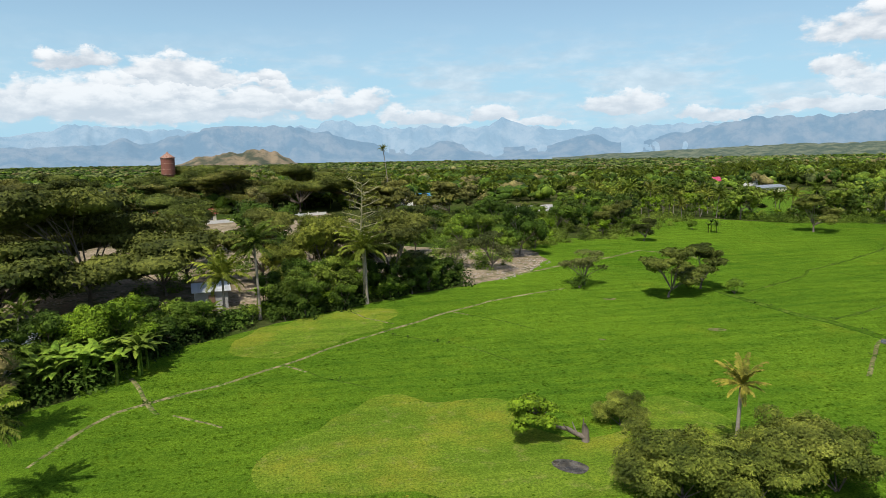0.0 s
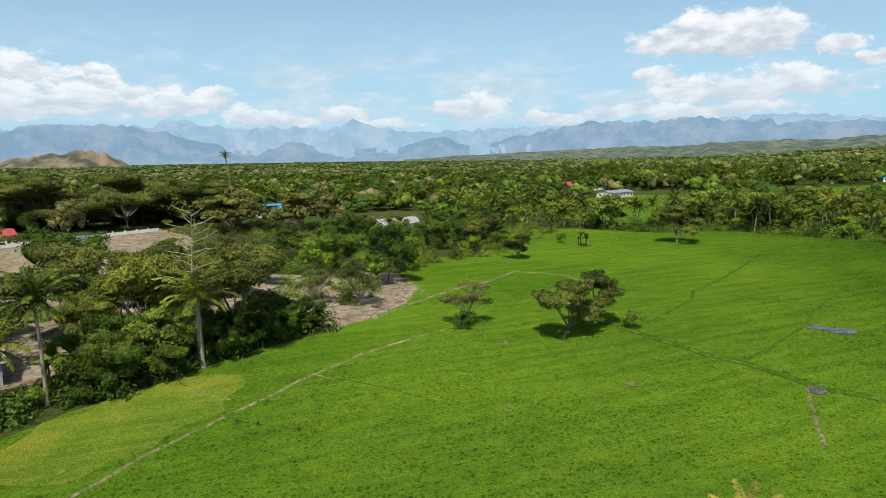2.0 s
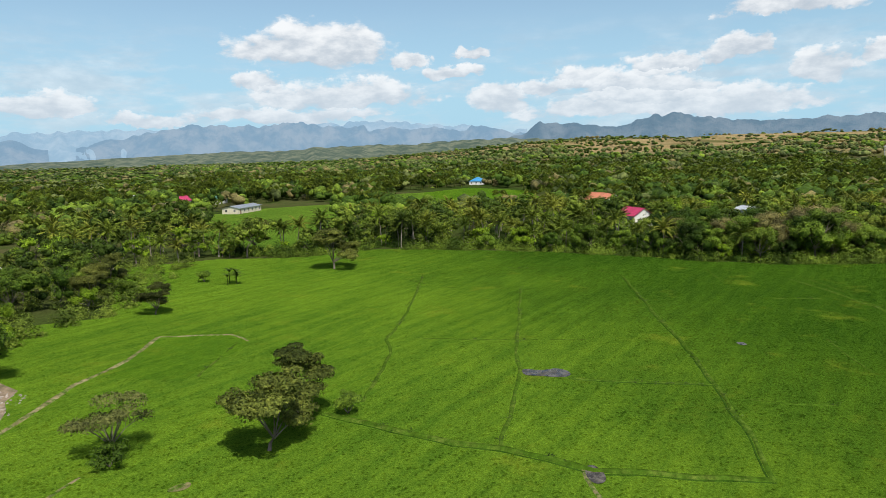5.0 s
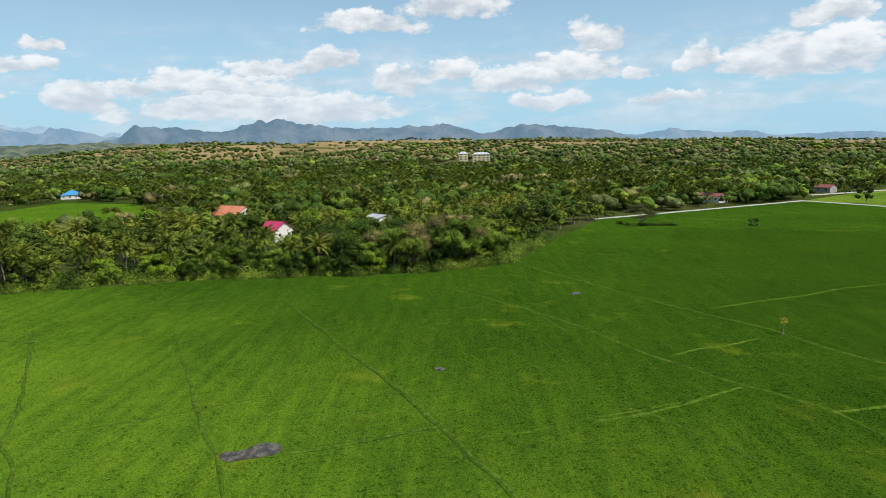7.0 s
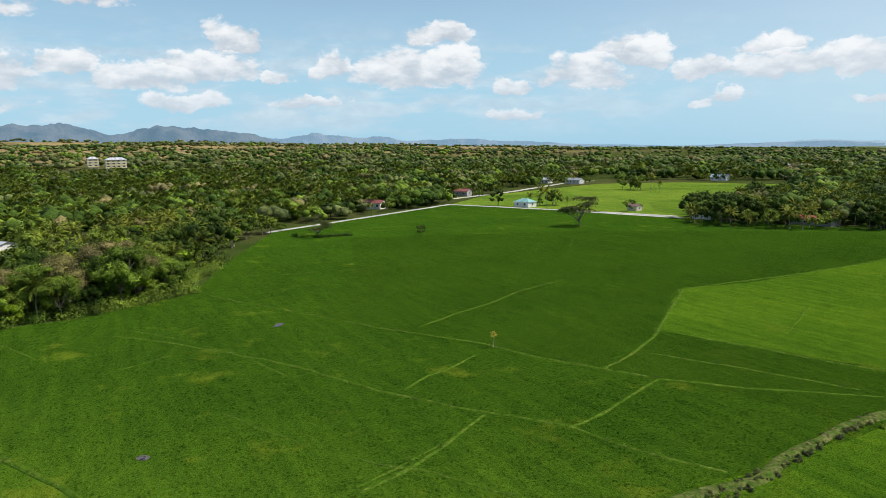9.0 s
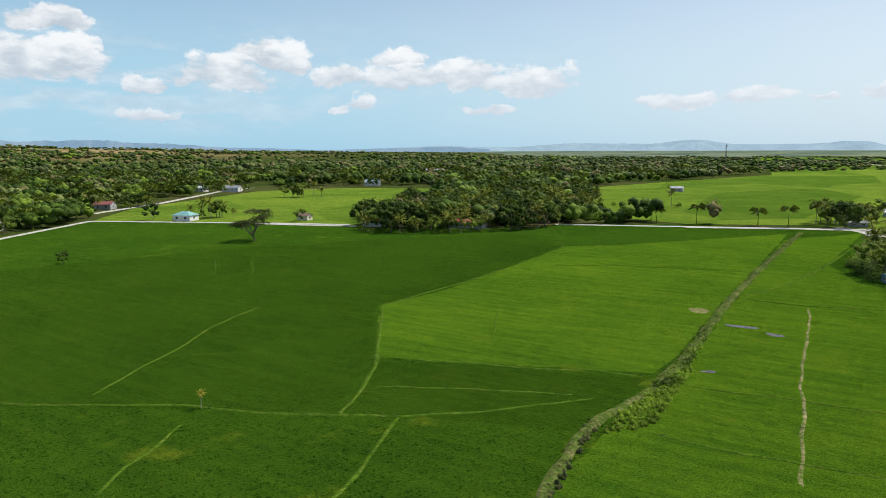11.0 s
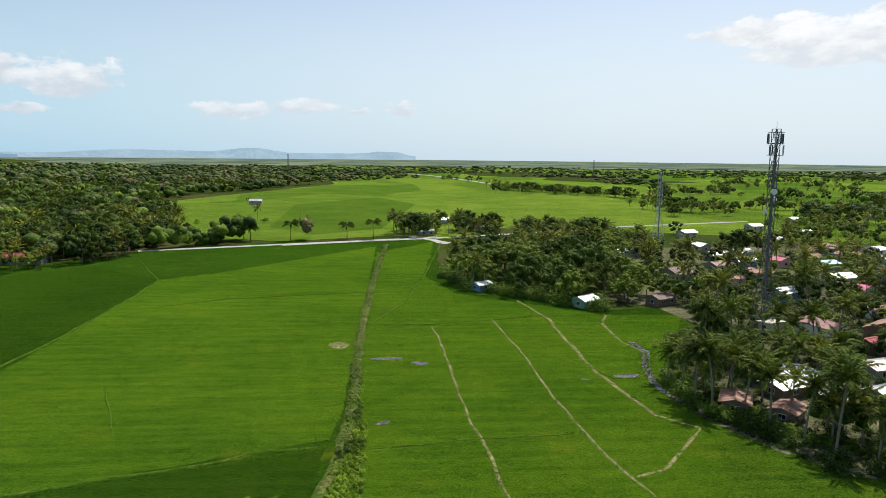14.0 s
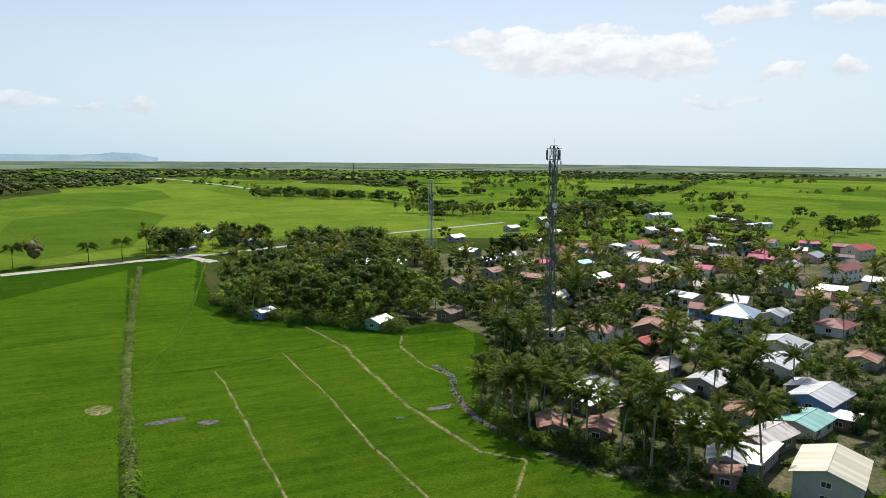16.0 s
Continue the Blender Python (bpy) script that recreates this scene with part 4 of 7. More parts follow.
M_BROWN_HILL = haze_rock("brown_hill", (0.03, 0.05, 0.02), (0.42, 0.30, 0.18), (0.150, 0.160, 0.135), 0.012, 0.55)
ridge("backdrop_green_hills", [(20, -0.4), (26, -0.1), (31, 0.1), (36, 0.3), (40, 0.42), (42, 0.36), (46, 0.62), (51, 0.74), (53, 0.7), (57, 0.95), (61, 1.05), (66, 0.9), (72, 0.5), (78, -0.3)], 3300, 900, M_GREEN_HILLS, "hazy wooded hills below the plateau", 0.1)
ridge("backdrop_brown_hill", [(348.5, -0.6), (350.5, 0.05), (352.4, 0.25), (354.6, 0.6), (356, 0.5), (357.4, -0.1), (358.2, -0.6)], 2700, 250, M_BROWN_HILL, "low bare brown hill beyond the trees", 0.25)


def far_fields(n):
    """Bands of fields and woods, distance haze painted in as a pale glow."""
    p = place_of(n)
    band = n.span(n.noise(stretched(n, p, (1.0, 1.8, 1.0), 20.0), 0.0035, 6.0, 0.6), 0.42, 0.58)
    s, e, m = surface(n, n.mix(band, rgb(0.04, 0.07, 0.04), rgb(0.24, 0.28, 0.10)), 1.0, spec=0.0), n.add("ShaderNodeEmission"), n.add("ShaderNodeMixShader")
    # haze colours, emitted; the plain itself is no light source
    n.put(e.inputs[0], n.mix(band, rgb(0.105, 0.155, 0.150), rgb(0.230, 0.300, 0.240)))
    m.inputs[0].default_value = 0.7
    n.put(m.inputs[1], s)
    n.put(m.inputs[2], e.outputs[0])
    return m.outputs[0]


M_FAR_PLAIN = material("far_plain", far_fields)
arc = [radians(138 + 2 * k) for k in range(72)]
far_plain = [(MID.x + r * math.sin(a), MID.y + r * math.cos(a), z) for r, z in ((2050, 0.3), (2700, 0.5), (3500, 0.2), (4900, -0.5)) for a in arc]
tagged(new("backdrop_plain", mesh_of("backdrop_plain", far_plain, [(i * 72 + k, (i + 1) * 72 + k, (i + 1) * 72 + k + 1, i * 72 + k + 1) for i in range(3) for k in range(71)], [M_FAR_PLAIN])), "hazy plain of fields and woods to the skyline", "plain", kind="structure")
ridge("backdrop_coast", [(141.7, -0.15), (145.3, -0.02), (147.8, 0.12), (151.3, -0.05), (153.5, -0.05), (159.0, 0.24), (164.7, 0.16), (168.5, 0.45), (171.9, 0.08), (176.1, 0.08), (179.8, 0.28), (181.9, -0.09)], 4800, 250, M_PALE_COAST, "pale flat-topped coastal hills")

# ---- buildings ----


def window_part(parent, x, y, z, wd, ht, face):
    """A framed window with panes, proud of the wall. face: 0 front, 1 right, 2 back, 3 left."""
    fr, pn = Shape(), Shape()
    for dx, dz, sx, sz in ((0, ht / 2, wd + 0.12, 0.08), (0, -ht / 2, wd + 0.2, 0.1), (-wd / 2, 0, 0.08, ht), (wd / 2, 0, 0.08, ht), (0, 0, 0.05, ht)):
        fr.box((dx, 0, dz), (sx, 0.12, sz))
    pn.box((0, 0.01, 0), (wd - 0.06, 0.05, ht - 0.06))
    ob = piece("window", fr.mesh("window", M_FRAME), parent)
    ob.matrix_basis = pose(x, y, z, 0, 0, 90 * face)
    piece("pane", pn.mesh("pane", M_PANE), ob)


def house(at, turn, size, wall_h, roof_h, roof, wall, label, kind="gable", eave=0.5, name="house", storeys=1, door=True, group="village houses", z=0.0):
    """Walls, doors, windows and an overhanging sheet roof; the ridge runs along the house's own x."""
    wd, dp = size
    ob = thing(name, label, "house", (at[0], at[1], z), turn, group)
    body = Shape()
    t = 0.18
    for c, s in (((0, -dp / 2 + t / 2, wall_h / 2), (wd, t, wall_h)), ((0, dp / 2 - t / 2, wall_h / 2), (wd, t, wall_h)),
                 ((-wd / 2 + t / 2, 0, wall_h / 2), (t, dp - 2 * t, wall_h)), ((wd / 2 - t / 2, 0, wall_h / 2), (t, dp - 2 * t, wall_h)), ((0, 0, 0.06), (wd - 2 * t, dp - 2 * t, 0.12))):
        body.box((c[0], c[1], c[2] - 0.15), (s[0], s[1], s[2] + 0.3))
    if kind == "gable":
        for sx in (-1, 1):
            x = sx * (wd / 2 - t / 2)
            body.add([(x - t / 2, -dp / 2, wall_h), (x - t / 2, dp / 2, wall_h), (x - t / 2, 0, wall_h + roof_h), (x + t / 2, -dp / 2, wall_h), (x + t / 2, dp / 2, wall_h), (x + t / 2, 0, wall_h + roof_h)],
                     [(0, 2, 1), (3, 4, 5), (0, 3, 5, 2), (1, 2, 5, 4)])
    piece("wall", body.mesh("wall", WALL[wall]), ob)
    X, Y, th = wd / 2 + eave, dp / 2 + eave, 0.07
    drop = roof_h * eave / (dp / 2)
    shell = Shape()
    if kind == "gable":
        top = [(-X, -Y, wall_h - drop), (X, -Y, wall_h - drop), (X, 0, wall_h + roof_h), (-X, 0, wall_h + roof_h), (-X, Y, wall_h - drop), (X, Y, wall_h - drop)]
        faces = [(0, 1, 2, 3), (3, 2, 5, 4)]
        rim = (0, 1, 2, 5, 4, 3)
    elif kind == "hip":
        k = max(0.0, X - Y)
        top = [(-X, -Y, wall_h - drop), (X, -Y, wall_h - drop), (X, Y, wall_h - drop), (-X, Y, wall_h - drop), (-k, 0, wall_h + roof_h), (k, 0, wall_h + roof_h)]
        faces = [(0, 1, 5, 4), (1, 2, 5), (2, 3, 4, 5), (3, 0, 4)]
        rim = (0, 1, 2, 3)
    else:
        top = [(-X, -Y, wall_h - 0.05), (X, -Y, wall_h - 0.05), (X, Y, wall_h + roof_h), (-X, Y, wall_h + roof_h)]
        faces = [(0, 1, 2, 3)]
        rim = (0, 1, 2, 3)
    n = len(top)
    faces = faces + [tuple(i + n for i in f[::-1]) for f in faces] + [(a, a + n, b + n, b) for a, b in zip(rim, rim[1:] + rim[:1])]
    shell.add([(x, y, zz + th) for x, y, zz in top] + top, faces)
    piece("roof", shell.mesh("roof", ROOF[roof]), ob)
    if kind == "gable":
        cap = Shape()
        cap.tube([(-X, 0, wall_h + roof_h + th), (X, 0, wall_h + roof_h + th)], [0.09, 0.09], 6)
        piece("ridge_cap", cap.mesh("ridge_cap", ROOF[roof]), ob)
    for s in range(storeys):
        hz = wall_h / storeys
        z0 = s * hz + hz * 0.55
        for i in range(max(1, int(wd / 3.2))):
            x = -wd / 2 + (i + 0.5) * wd / max(1, int(wd / 3.2))
            for y, face in ((-dp / 2 - 0.02, 0), (dp / 2 + 0.02, 2)):
                if not (s == 0 and i == 0 and face == 0 and door):
                    window_part(ob, x, y, z0, 1.2, min(1.2, hz * 0.42), face)
        for i in range(max(1, int(dp / 4))):
            y = -dp / 2 + (i + 0.5) * dp / max(1, int(dp / 4))
            for x, face in ((wd / 2 + 0.02, 1), (-wd / 2 - 0.02, 3)):
                window_part(ob, x, y, z0, 1.1, min(1.1, hz * 0.42), face)
    if door:
        d = Shape()
        x = -wd / 2 + 0.5 * wd / max(1, int(wd / 3.2))
        hd = min(2.05, wall_h - 0.2)
        d.box((x, -dp / 2 - 0.03, hd / 2), (0.9, 0.08, hd))
        leaf_ob = piece("door", d.mesh("door", M_DOOR), ob)
        k = Shape()
        k.tube([(x + 0.34, -dp / 2 - 0.1, 1.0), (x + 0.34, -dp / 2 - 0.06, 1.0)], [0.035, 0.035], 6)
        piece("handle", k.mesh("handle", M_STEEL), leaf_ob)
    return ob


def lattice_tower(at, h, half, label, name, red=False, panels=True, turn=20.0, steel=None):
    """Four-legged lattice mast: each leg, the bracing of each bay, platforms and aerials."""
    ob = thing(name, label, "tower", (at[0], at[1], 0), turn)
    steel = steel or M_STEEL
    bays = max(5, int(h / 2.9)) if panels else 9

    def wide(z):
        return half * (1 - 0.66 * min(1.0, z / (0.36 * h)))

    corners = [(-1, -1), (1, -1), (1, 1), (-1, 1)]
    for cx, cy in corners:
        leg = Shape()
        leg.tube([(cx * wide(h * k / 6), cy * wide(h * k / 6), -0.2 if k == 0 else h * k / 6) for k in range(7)], [0.085] * 7, 6)
        piece("leg", leg.mesh("leg", steel), ob)
    for b in range(bays):
        z0, z1 = h * b / bays, h * (b + 1) / bays
        for i in range(4):
            (ax, ay), (bx, by) = corners[i], corners[(i + 1) % 4]
            a0, b1 = (ax * wide(z0), ay * wide(z0), z0), (bx * wide(z1), by * wide(z1), z1)
            b0, a1 = (bx * wide(z0), by * wide(z0), z0), (ax * wide(z1), ay * wide(z1), z1)
            for p, q in ((a0, b1), (b0, a1), (a1, b1)):
                brace = Shape()
                brace.tube([p, q], [0.05, 0.05], 4, False)
                piece("brace", brace.mesh("brace", M_STEEL_RED if red and b % 2 else steel), ob)
    ladder = Shape()
    for s in (-0.22, 0.22):
        ladder.tube([(s, 0.1, 0.0), (s, 0.1, h)], [0.03, 0.03], 4)
    for k in range(int(h / 0.6)):
        ladder.tube([(-0.22, 0.1, 0.4 + k * 0.6), (0.22, 0.1, 0.4 + k * 0.6)], [0.018, 0.018], 4, False)
    ladder.box((0.0, 0.35, h * 0.48), (0.34, 0.12, h * 0.95))
    piece("cable_ladder", ladder.mesh("cable_ladder", M_STEEL), ob)
    if panels:
        for z in (h * 0.985, h * 0.93, h * 0.875):
            deck = Shape()
            s = wide(z) + 0.55
            for a in range(4):
                t = math.pi / 2 * a
                p, q = (s * math.cos(t) - s * math.sin(t), s * math.sin(t) + s * math.cos(t), z), (s * math.cos(t + 1.5708) - s * math.sin(t + 1.5708), s * math.sin(t + 1.5708) + s * math.cos(t + 1.5708), z)
                deck.tube([p, q], [0.06, 0.06], 4, False)
                deck.tube([p, (0, 0, z)], [0.05, 0.05], 4, False)
            piece("antenna_frame", deck.mesh("antenna_frame", M_STEEL), ob)
        for i in range(9):
            a = 2 * math.pi * i / 9
            z = h * (0.955 if i % 3 else 0.90)
            r = wide(h) + 0.95
            aerial = Shape()
            aerial.box((r * math.cos(a), r * math.sin(a), z), (0.32, 0.18, 2.0), a)
            aerial.tube([(r * math.cos(a) * 0.93, r * math.sin(a) * 0.93, z - 1.3), (r * math.cos(a) * 0.93, r * math.sin(a) * 0.93, z + 1.4)], [0.04, 0.04], 5)
            piece("panel_antenna", aerial.mesh("panel_antenna", M_WHITE if i % 2 else M_STEEL), ob)
        for i, z in enumerate((h * 0.70, h * 0.66, h * 0.60)):
            dish = Shape()
            a = 1.1 + i * 2.3
            c = Vector((math.cos(a), math.sin(a), 0))
            r = wide(z) + 0.35
            dish.tube([c * (r - 0.3) + Vector((0, 0, z)), c * r + Vector((0, 0, z)), c * (r + 0.3) + Vector((0, 0, z))], [0.25, 0.6, 0.62], 14)
            piece("dish_antenna", dish.mesh("dish_antenna", M_WHITE), ob)
        rod = Shape()
        rod.tube([(0, 0, h - 0.5), (0, 0, h + 1.6)], [0.05, 0.02], 5)
        piece("lightning_rod", rod.mesh("lightning_rod", M_STEEL), ob)
    return ob


HOMES = []
shrink = 0.84


def home(x, y, turn, size, roof, label, wall="grey", wall_h=2.7, roof_h=1.1, kind="gable", storeys=1, eave=0.45, z=0.0):
    size = (size[0] * shrink, size[1] * shrink)
    wall_h, roof_h = wall_h * shrink, roof_h * shrink
    HOMES.append((x, y, max(size)))
    return house((x, y), turn, size, wall_h, roof_h, roof, wall, label, kind, eave, "house", storeys, True, "village houses", z)


# the village by the mast
home(-46.6, -79.9, 30, (12, 10), "skyblue", "two-storey blue house with a pale blue hipped roof", "blue", 6.2, 2.4, "hip", 2)
home(5.2, -19.6, 28, (10.5, 8.5), "cream", "block house with a cream sheet gable roof", "grey", 4.2, 1.3, "gable", 2)
home(-40.6, -62.6, 20, (8, 11), "grey", "white house with a long grey roof", "white", 3.6, 1.2, "gable")
home(-19.6, -38.8, 15, (11, 8), "white", "blue-walled house with a white and brown sheet roof", "blue", 3.2, 1.2)
home(-9, -33.5, 15, (9, 6), "teal", "house with a pale teal and white sheet roof", "cream", 2.5, 0.7)
home(1.7, -31.7, 10, (10, 5), "mixed", "low house with patched grey and rusty roof sheets", "brown", 2.7, 0.8)
home(11.6, -29.8, 40, (7, 5), "white", "house with a bleached sheet roof", "grey", 2.7, 0.9)
home(-10.5, -53.1, 18, (10, 6.5), "white", "house with a bleached white sheet roof", "grey", 2.8, 1.0)
home(10.8, -58.8, 30, (8.5, 7.5), "white", "house with a shining white hipped roof", "grey", 2.8, 1.5, "hip")
home(15.2, -54.9, 20, (7, 5), "white", "low shed with a white sheet roof", "brown", 2.3, 0.6)
home(-27.1, -85.5, 35, (12, 9), "rust", "house with a broad rusty brown roof", "brown", 3.2, 1.8)
home(-16.4, -76.6, 25, (7, 5), "red", "small house with a red sheet roof", "brown", 2.6, 0.9)
home(-7.4, -63, 15, (10, 5.5), "mixed", "low house with patched red and white roof", "grey", 2.6, 0.9)
home(26.5, -48.9, 60, (6, 4.5), "rust", "shack with rusted red roof sheets beside the palms", "brown", 2.3, 0.7)
home(20.7, -45, 40, (5.5, 4), "rust", "small shack with a rusty roof", "brown", 2.2, 0.6)
home(1, -50.6, 20, (7, 4.5), "white", "shed with a bleached roof", "grey", 2.4, 0.6)
home(-29.9, -55.1, 25, (10, 7), "white", "house with a white sheet roof", "white", 2.8, 1.0)
home(-65.4, -83.9, 20, (9, 6), "white", "house with a bright white roof", "white", 2.8, 1.0)
home(-69, -70.3, 15, (10, 8), "maroon", "house with a brown and white sheet roof", "white", 2.8, 1.4, "hip")
home(-99, -83.4, 15, (10, 8), "brown", "house with a dark brown roof", "grey", 2.8, 1.3)
home(-138.5, -116, 10, (17, 8), "maroon", "two-storey white house with a long red-brown roof", "white", 5.2, 1.8, "gable", 2)
home(-195.2, -147.8, 8, (17, 9), "red", "two-storey cream house with a long red roof", "cream", 5.2, 2.0, "gable", 2)
home(-115.3, -116.7, 20, (9, 8), "brown", "cream house with a brown gable roof", "cream", 3.4, 2.0)
home(-98.2, -107, 25, (9, 7), "green", "house with a green sheet roof", "grey", 2.8, 1.2)
home(-82.6, -117.2, 25, (9, 7), "green", "house with a dark green gable roof", "grey", 2.9, 1.4)
home(-76.6, -149.6, 20, (12, 8), "maroon", "house with a red-brown gable roof", "grey", 3.0, 2.0)
home(-88.4, -148.5, 15, (12, 9), "olive", "house with an olive hipped roof", "cream", 2.8, 1.8, "hip")
home(-128.9, -207.8, 10, (11, 8), "red", "house with a red gable roof", "white", 3.0, 1.8)
home(-120.9, -177.4, 8, (18, 8), "rust", "long house with a rusty red roof", "grey", 2.8, 1.2)
home(-179.5, -241.2, 5, (16, 9), "white", "open hall with a shining white roof", "white", 3.5, 1.2)
home(-247.7, -322.6, 5, (22, 10), "white", "long white farm shed by the road", "white", 4.0, 1.2)
home(-257.6, -252.2, 5, (34, 6), "skyblue", "long low pale blue building", "white", 3.4, 0.6)
home(-43.9, -178.2, 20, (10, 7), "white", "house with blue and white roof sheets", "blue", 3.0, 1.0)
home(6.9, -198.7, 25, (11, 6), "white", "house with white sheet roof among the trees", "grey", 2.8, 0.9)
home(-10.7, -154.8, 30, (11, 8), "brown", "house with a dark brown roof", "grey", 2.9, 1.7)
home(-22.1, -145.1, 20, (10, 6), "rust", "house with a pinkish rusty roof", "pink", 2.7, 0.9)
home(-70.6, -171.5, 15, (8, 6), "teal", "house with a pale green roof", "green", 2.8, 1.0)
home(29.2, -118, 35, (6.5, 5), "grey", "grey-green hut with a sheet roof at the field edge", "green", 2.5, 0.9)
home(8.9, -119.9, 30, (8, 5), "brown", "brown board hut by the field", "brown", 2.5, 0.9)
home(52.6, -139.1, 35, (5.5, 4), "white", "small hut under the trees", "blue", 2.3, 0.6)
home(-117.8, -145.6, 12, (10, 7), "pink", "house with a magenta roof", "pink", 2.8, 1.2)
home(-110.9, -129.7, 12, (9, 6), "mixed", "house with a patched grey roof", "grey", 2.8, 1.1)
home(-4.6, -92.5, 20, (5, 3.6), "cream", "small cream equipment hut at the mast's foot", "cream", 2.6, 0.3, "shed")
home(6.7, -39.7, 25, (7, 5), "white", "low shack with bleached patched roof sheets", "brown", 2.3, 0.6)
home(8, -28.5, 22, (10, 4.5), "white", "long low shack with a pale sheet roof", "grey", 2.4, 0.5, "shed")
home(15.4, -26.3, 35, (4, 3.2), "rust", "small shack with rusted red sheets", "brown", 2.3, 0.5, "shed")
home(-15.9, -32.2, 15, (4.5, 4), "white", "small lean-to with a white sheet roof", "brown", 2.2, 0.4, "shed")
home(10.5, -49.4, 40, (5, 4), "mixed", "small patched shack among the palms", "brown", 2.3, 0.6)
home(-3.5, -40.7, 30, (5.5, 4.5), "rust", "small rusty-roofed shack among the palms", "grey", 2.3, 0.7)
home(-23.2, -44.4, 20, (6, 5), "white", "small house with a bleached roof", "grey", 2.4, 0.7)
home(-49.3, -50.5, 20, (8, 6), "rust", "low house with a rusty brown roof", "grey", 2.6, 0.9)
for x, y, turn, tone, word in ((5.7, -209.4, 20, "white", "bleached white"), (-2.6, -195, 25, "white", "shining white"), (-12.2, -204, 110, "grey", "grey"), (-42.2, -192, 15, "mixed", "patched"),
                               (-54.1, -197.4, 20, "white", "bleached white"), (-46.4, -216, 110, "white", "shining white"), (-72.6, -184, 15, "rust", "rusty"), (-31, -168, 20, "maroon", "red-brown"),
                               (-90, -236, 15, "grey", "grey"), (-120, -262, 15, "white", "bleached white"), (-112, -292, 20, "mixed", "patched"), (-62, -262, 25, "white", "shining white"),
                               (-158, -330, 15, "white", "bleached white"), (-196, -360, 15, "grey", "grey"), (-168, -292, 105, "rust", "rusty"), (-222, -352, 20, "white", "shining white")):
    home(x, y, turn, (9.5, 6.5), tone, f"village house with a {word} sheet roof among palms", "grey", 2.9, 1.2)
home(-178, -250, 18, (26, 9), "white", "long shed with a shining white sheet roof", "white", 4.0, 1.4)
home(-276, -290, 72, (46, 4), "skyblue", "long low pale blue building beside the road", "white", 3.0, 0.5)
VILLAGE_LAST = len(HOMES)
# road corner
home(47.1, -321.6, 10, (9, 6), "white", "house with a pale blue roof by the road", "blue", 3.0, 1.2)
home(61.2, -268.7, 10, (8, 5), "grey", "small grey hut by the road", "grey", 2.5, 0.6)
home(38.8, -294.4, 8, (11, 6), "pink", "long low hut with a pinkish roof", "cream", 2.5, 0.9)
home(31.5, -287.1, 8, (6, 5), "white", "shed with a white roof", "grey", 2.4, 0.7)
shrink = 0.95
# grove in the fields
home(275.7, -318.3, 10, (16, 10), "red", "white house with a big red roof", "white", 4.0, 2.5, "hip")
home(201.8, -187.9, 8, (16, 7), "pink", "long house with a faded pink roof", "grey", 2.6, 1.0)
home(239.6, -172.5, 12, (9, 6), "pink", "house with a pale pink roof", "white", 2.6, 1.0)
home(235.1, -185.4, 12, (7, 6), "teal", "small house with a green roof", "green", 2.6, 1.0)
home(181.6, -218.8, 10, (8, 6), "maroon", "hut with a red-brown roof by the road", "brown", 2.5, 1.1)
home(179.8, -272.7, 10, (10, 7), "green", "house with a green roof", "grey", 2.6, 1.2)
home(284, -175.9, 8, (6, 4.5), "brown", "open field hut with a pale roof", "cream", 2.4, 1.0)
home(176.6, -456.1, 5, (9, 6), "grey", "grey field shed among the paddies", "grey", 3.0, 1.2)
# by the bend of the road
home(332.4, -146.4, 15, (10, 7), "teal", "house with a green hipped roof and porch", "white", 3.0, 1.7, "hip")
home(375.4, -78.1, 30, (16, 7), "maroon", "long white hall with a dark red roof", "white", 3.4, 1.4)
home(424.5, -162.9, 30, (10, 7), "maroon", "red-brown roofed house at the bend", "grey", 3.2, 1.5)
home(504.5, -287.1, 20, (18, 8), "white", "long white shed beyond the fields", "white", 3.5, 1.4)
home(481.2, -303.4, 20, (14, 8), "grey", "grey shed beyond the fields", "white", 3.5, 1.4)
home(431.8, -419.2, 20, (14, 9), "skyblue", "pale-roofed house beyond the fields", "white", 3.5, 2.0)
home(470.1, -555.3, 20, (30, 14), "teal", "teal-roofed hall past the far paddies", "white", 4, 2.0)
home(516.8, -654.3, 20, (24, 14), "white", "white hall past the far paddies", "white", 5, 2.0)
home(572.5, -694.6, 20, (30, 12), "skyblue", "pale-roofed hall among the trees", "white", 5, 1.5)
shrink = 1.0
EAST_FIRST = len(HOMES)
# in the eastern palm groves
home(316.2, 146.6, 60, (15, 11), "orange", "house with a tall orange tiled gable roof", "white", 4.2, 3.4)
home(258.7, 114, 55, (10, 8), "pink", "white house with a magenta gable roof", "white", 4.0, 2.4)
home(291.6, 81.7, 40, (9, 7), "white", "white-walled house among the trees", "white", 4.0, 1.0)
home(518, 331.1, 20, (17, 12), "blue", "open pavilion with a bright blue roof", "white", 3.2, 3.2, "hip")
home(262, 380.8, 30, (17, 10), "pink", "house with a magenta roof behind the palms", "white", 3.4, 2.2)
home(246, 308.2, 20, (22, 9), "grey", "long field shed with a grey roof", "cream", 2.8, 1.0)
home(273, 442.1, 20, (18, 10), "white", "house with a white roof", "white", 3.0, 1.6)
home(283.2, 376.7, 20, (12, 9), "green", "small house with a green roof", "white", 3.0, 1.4)
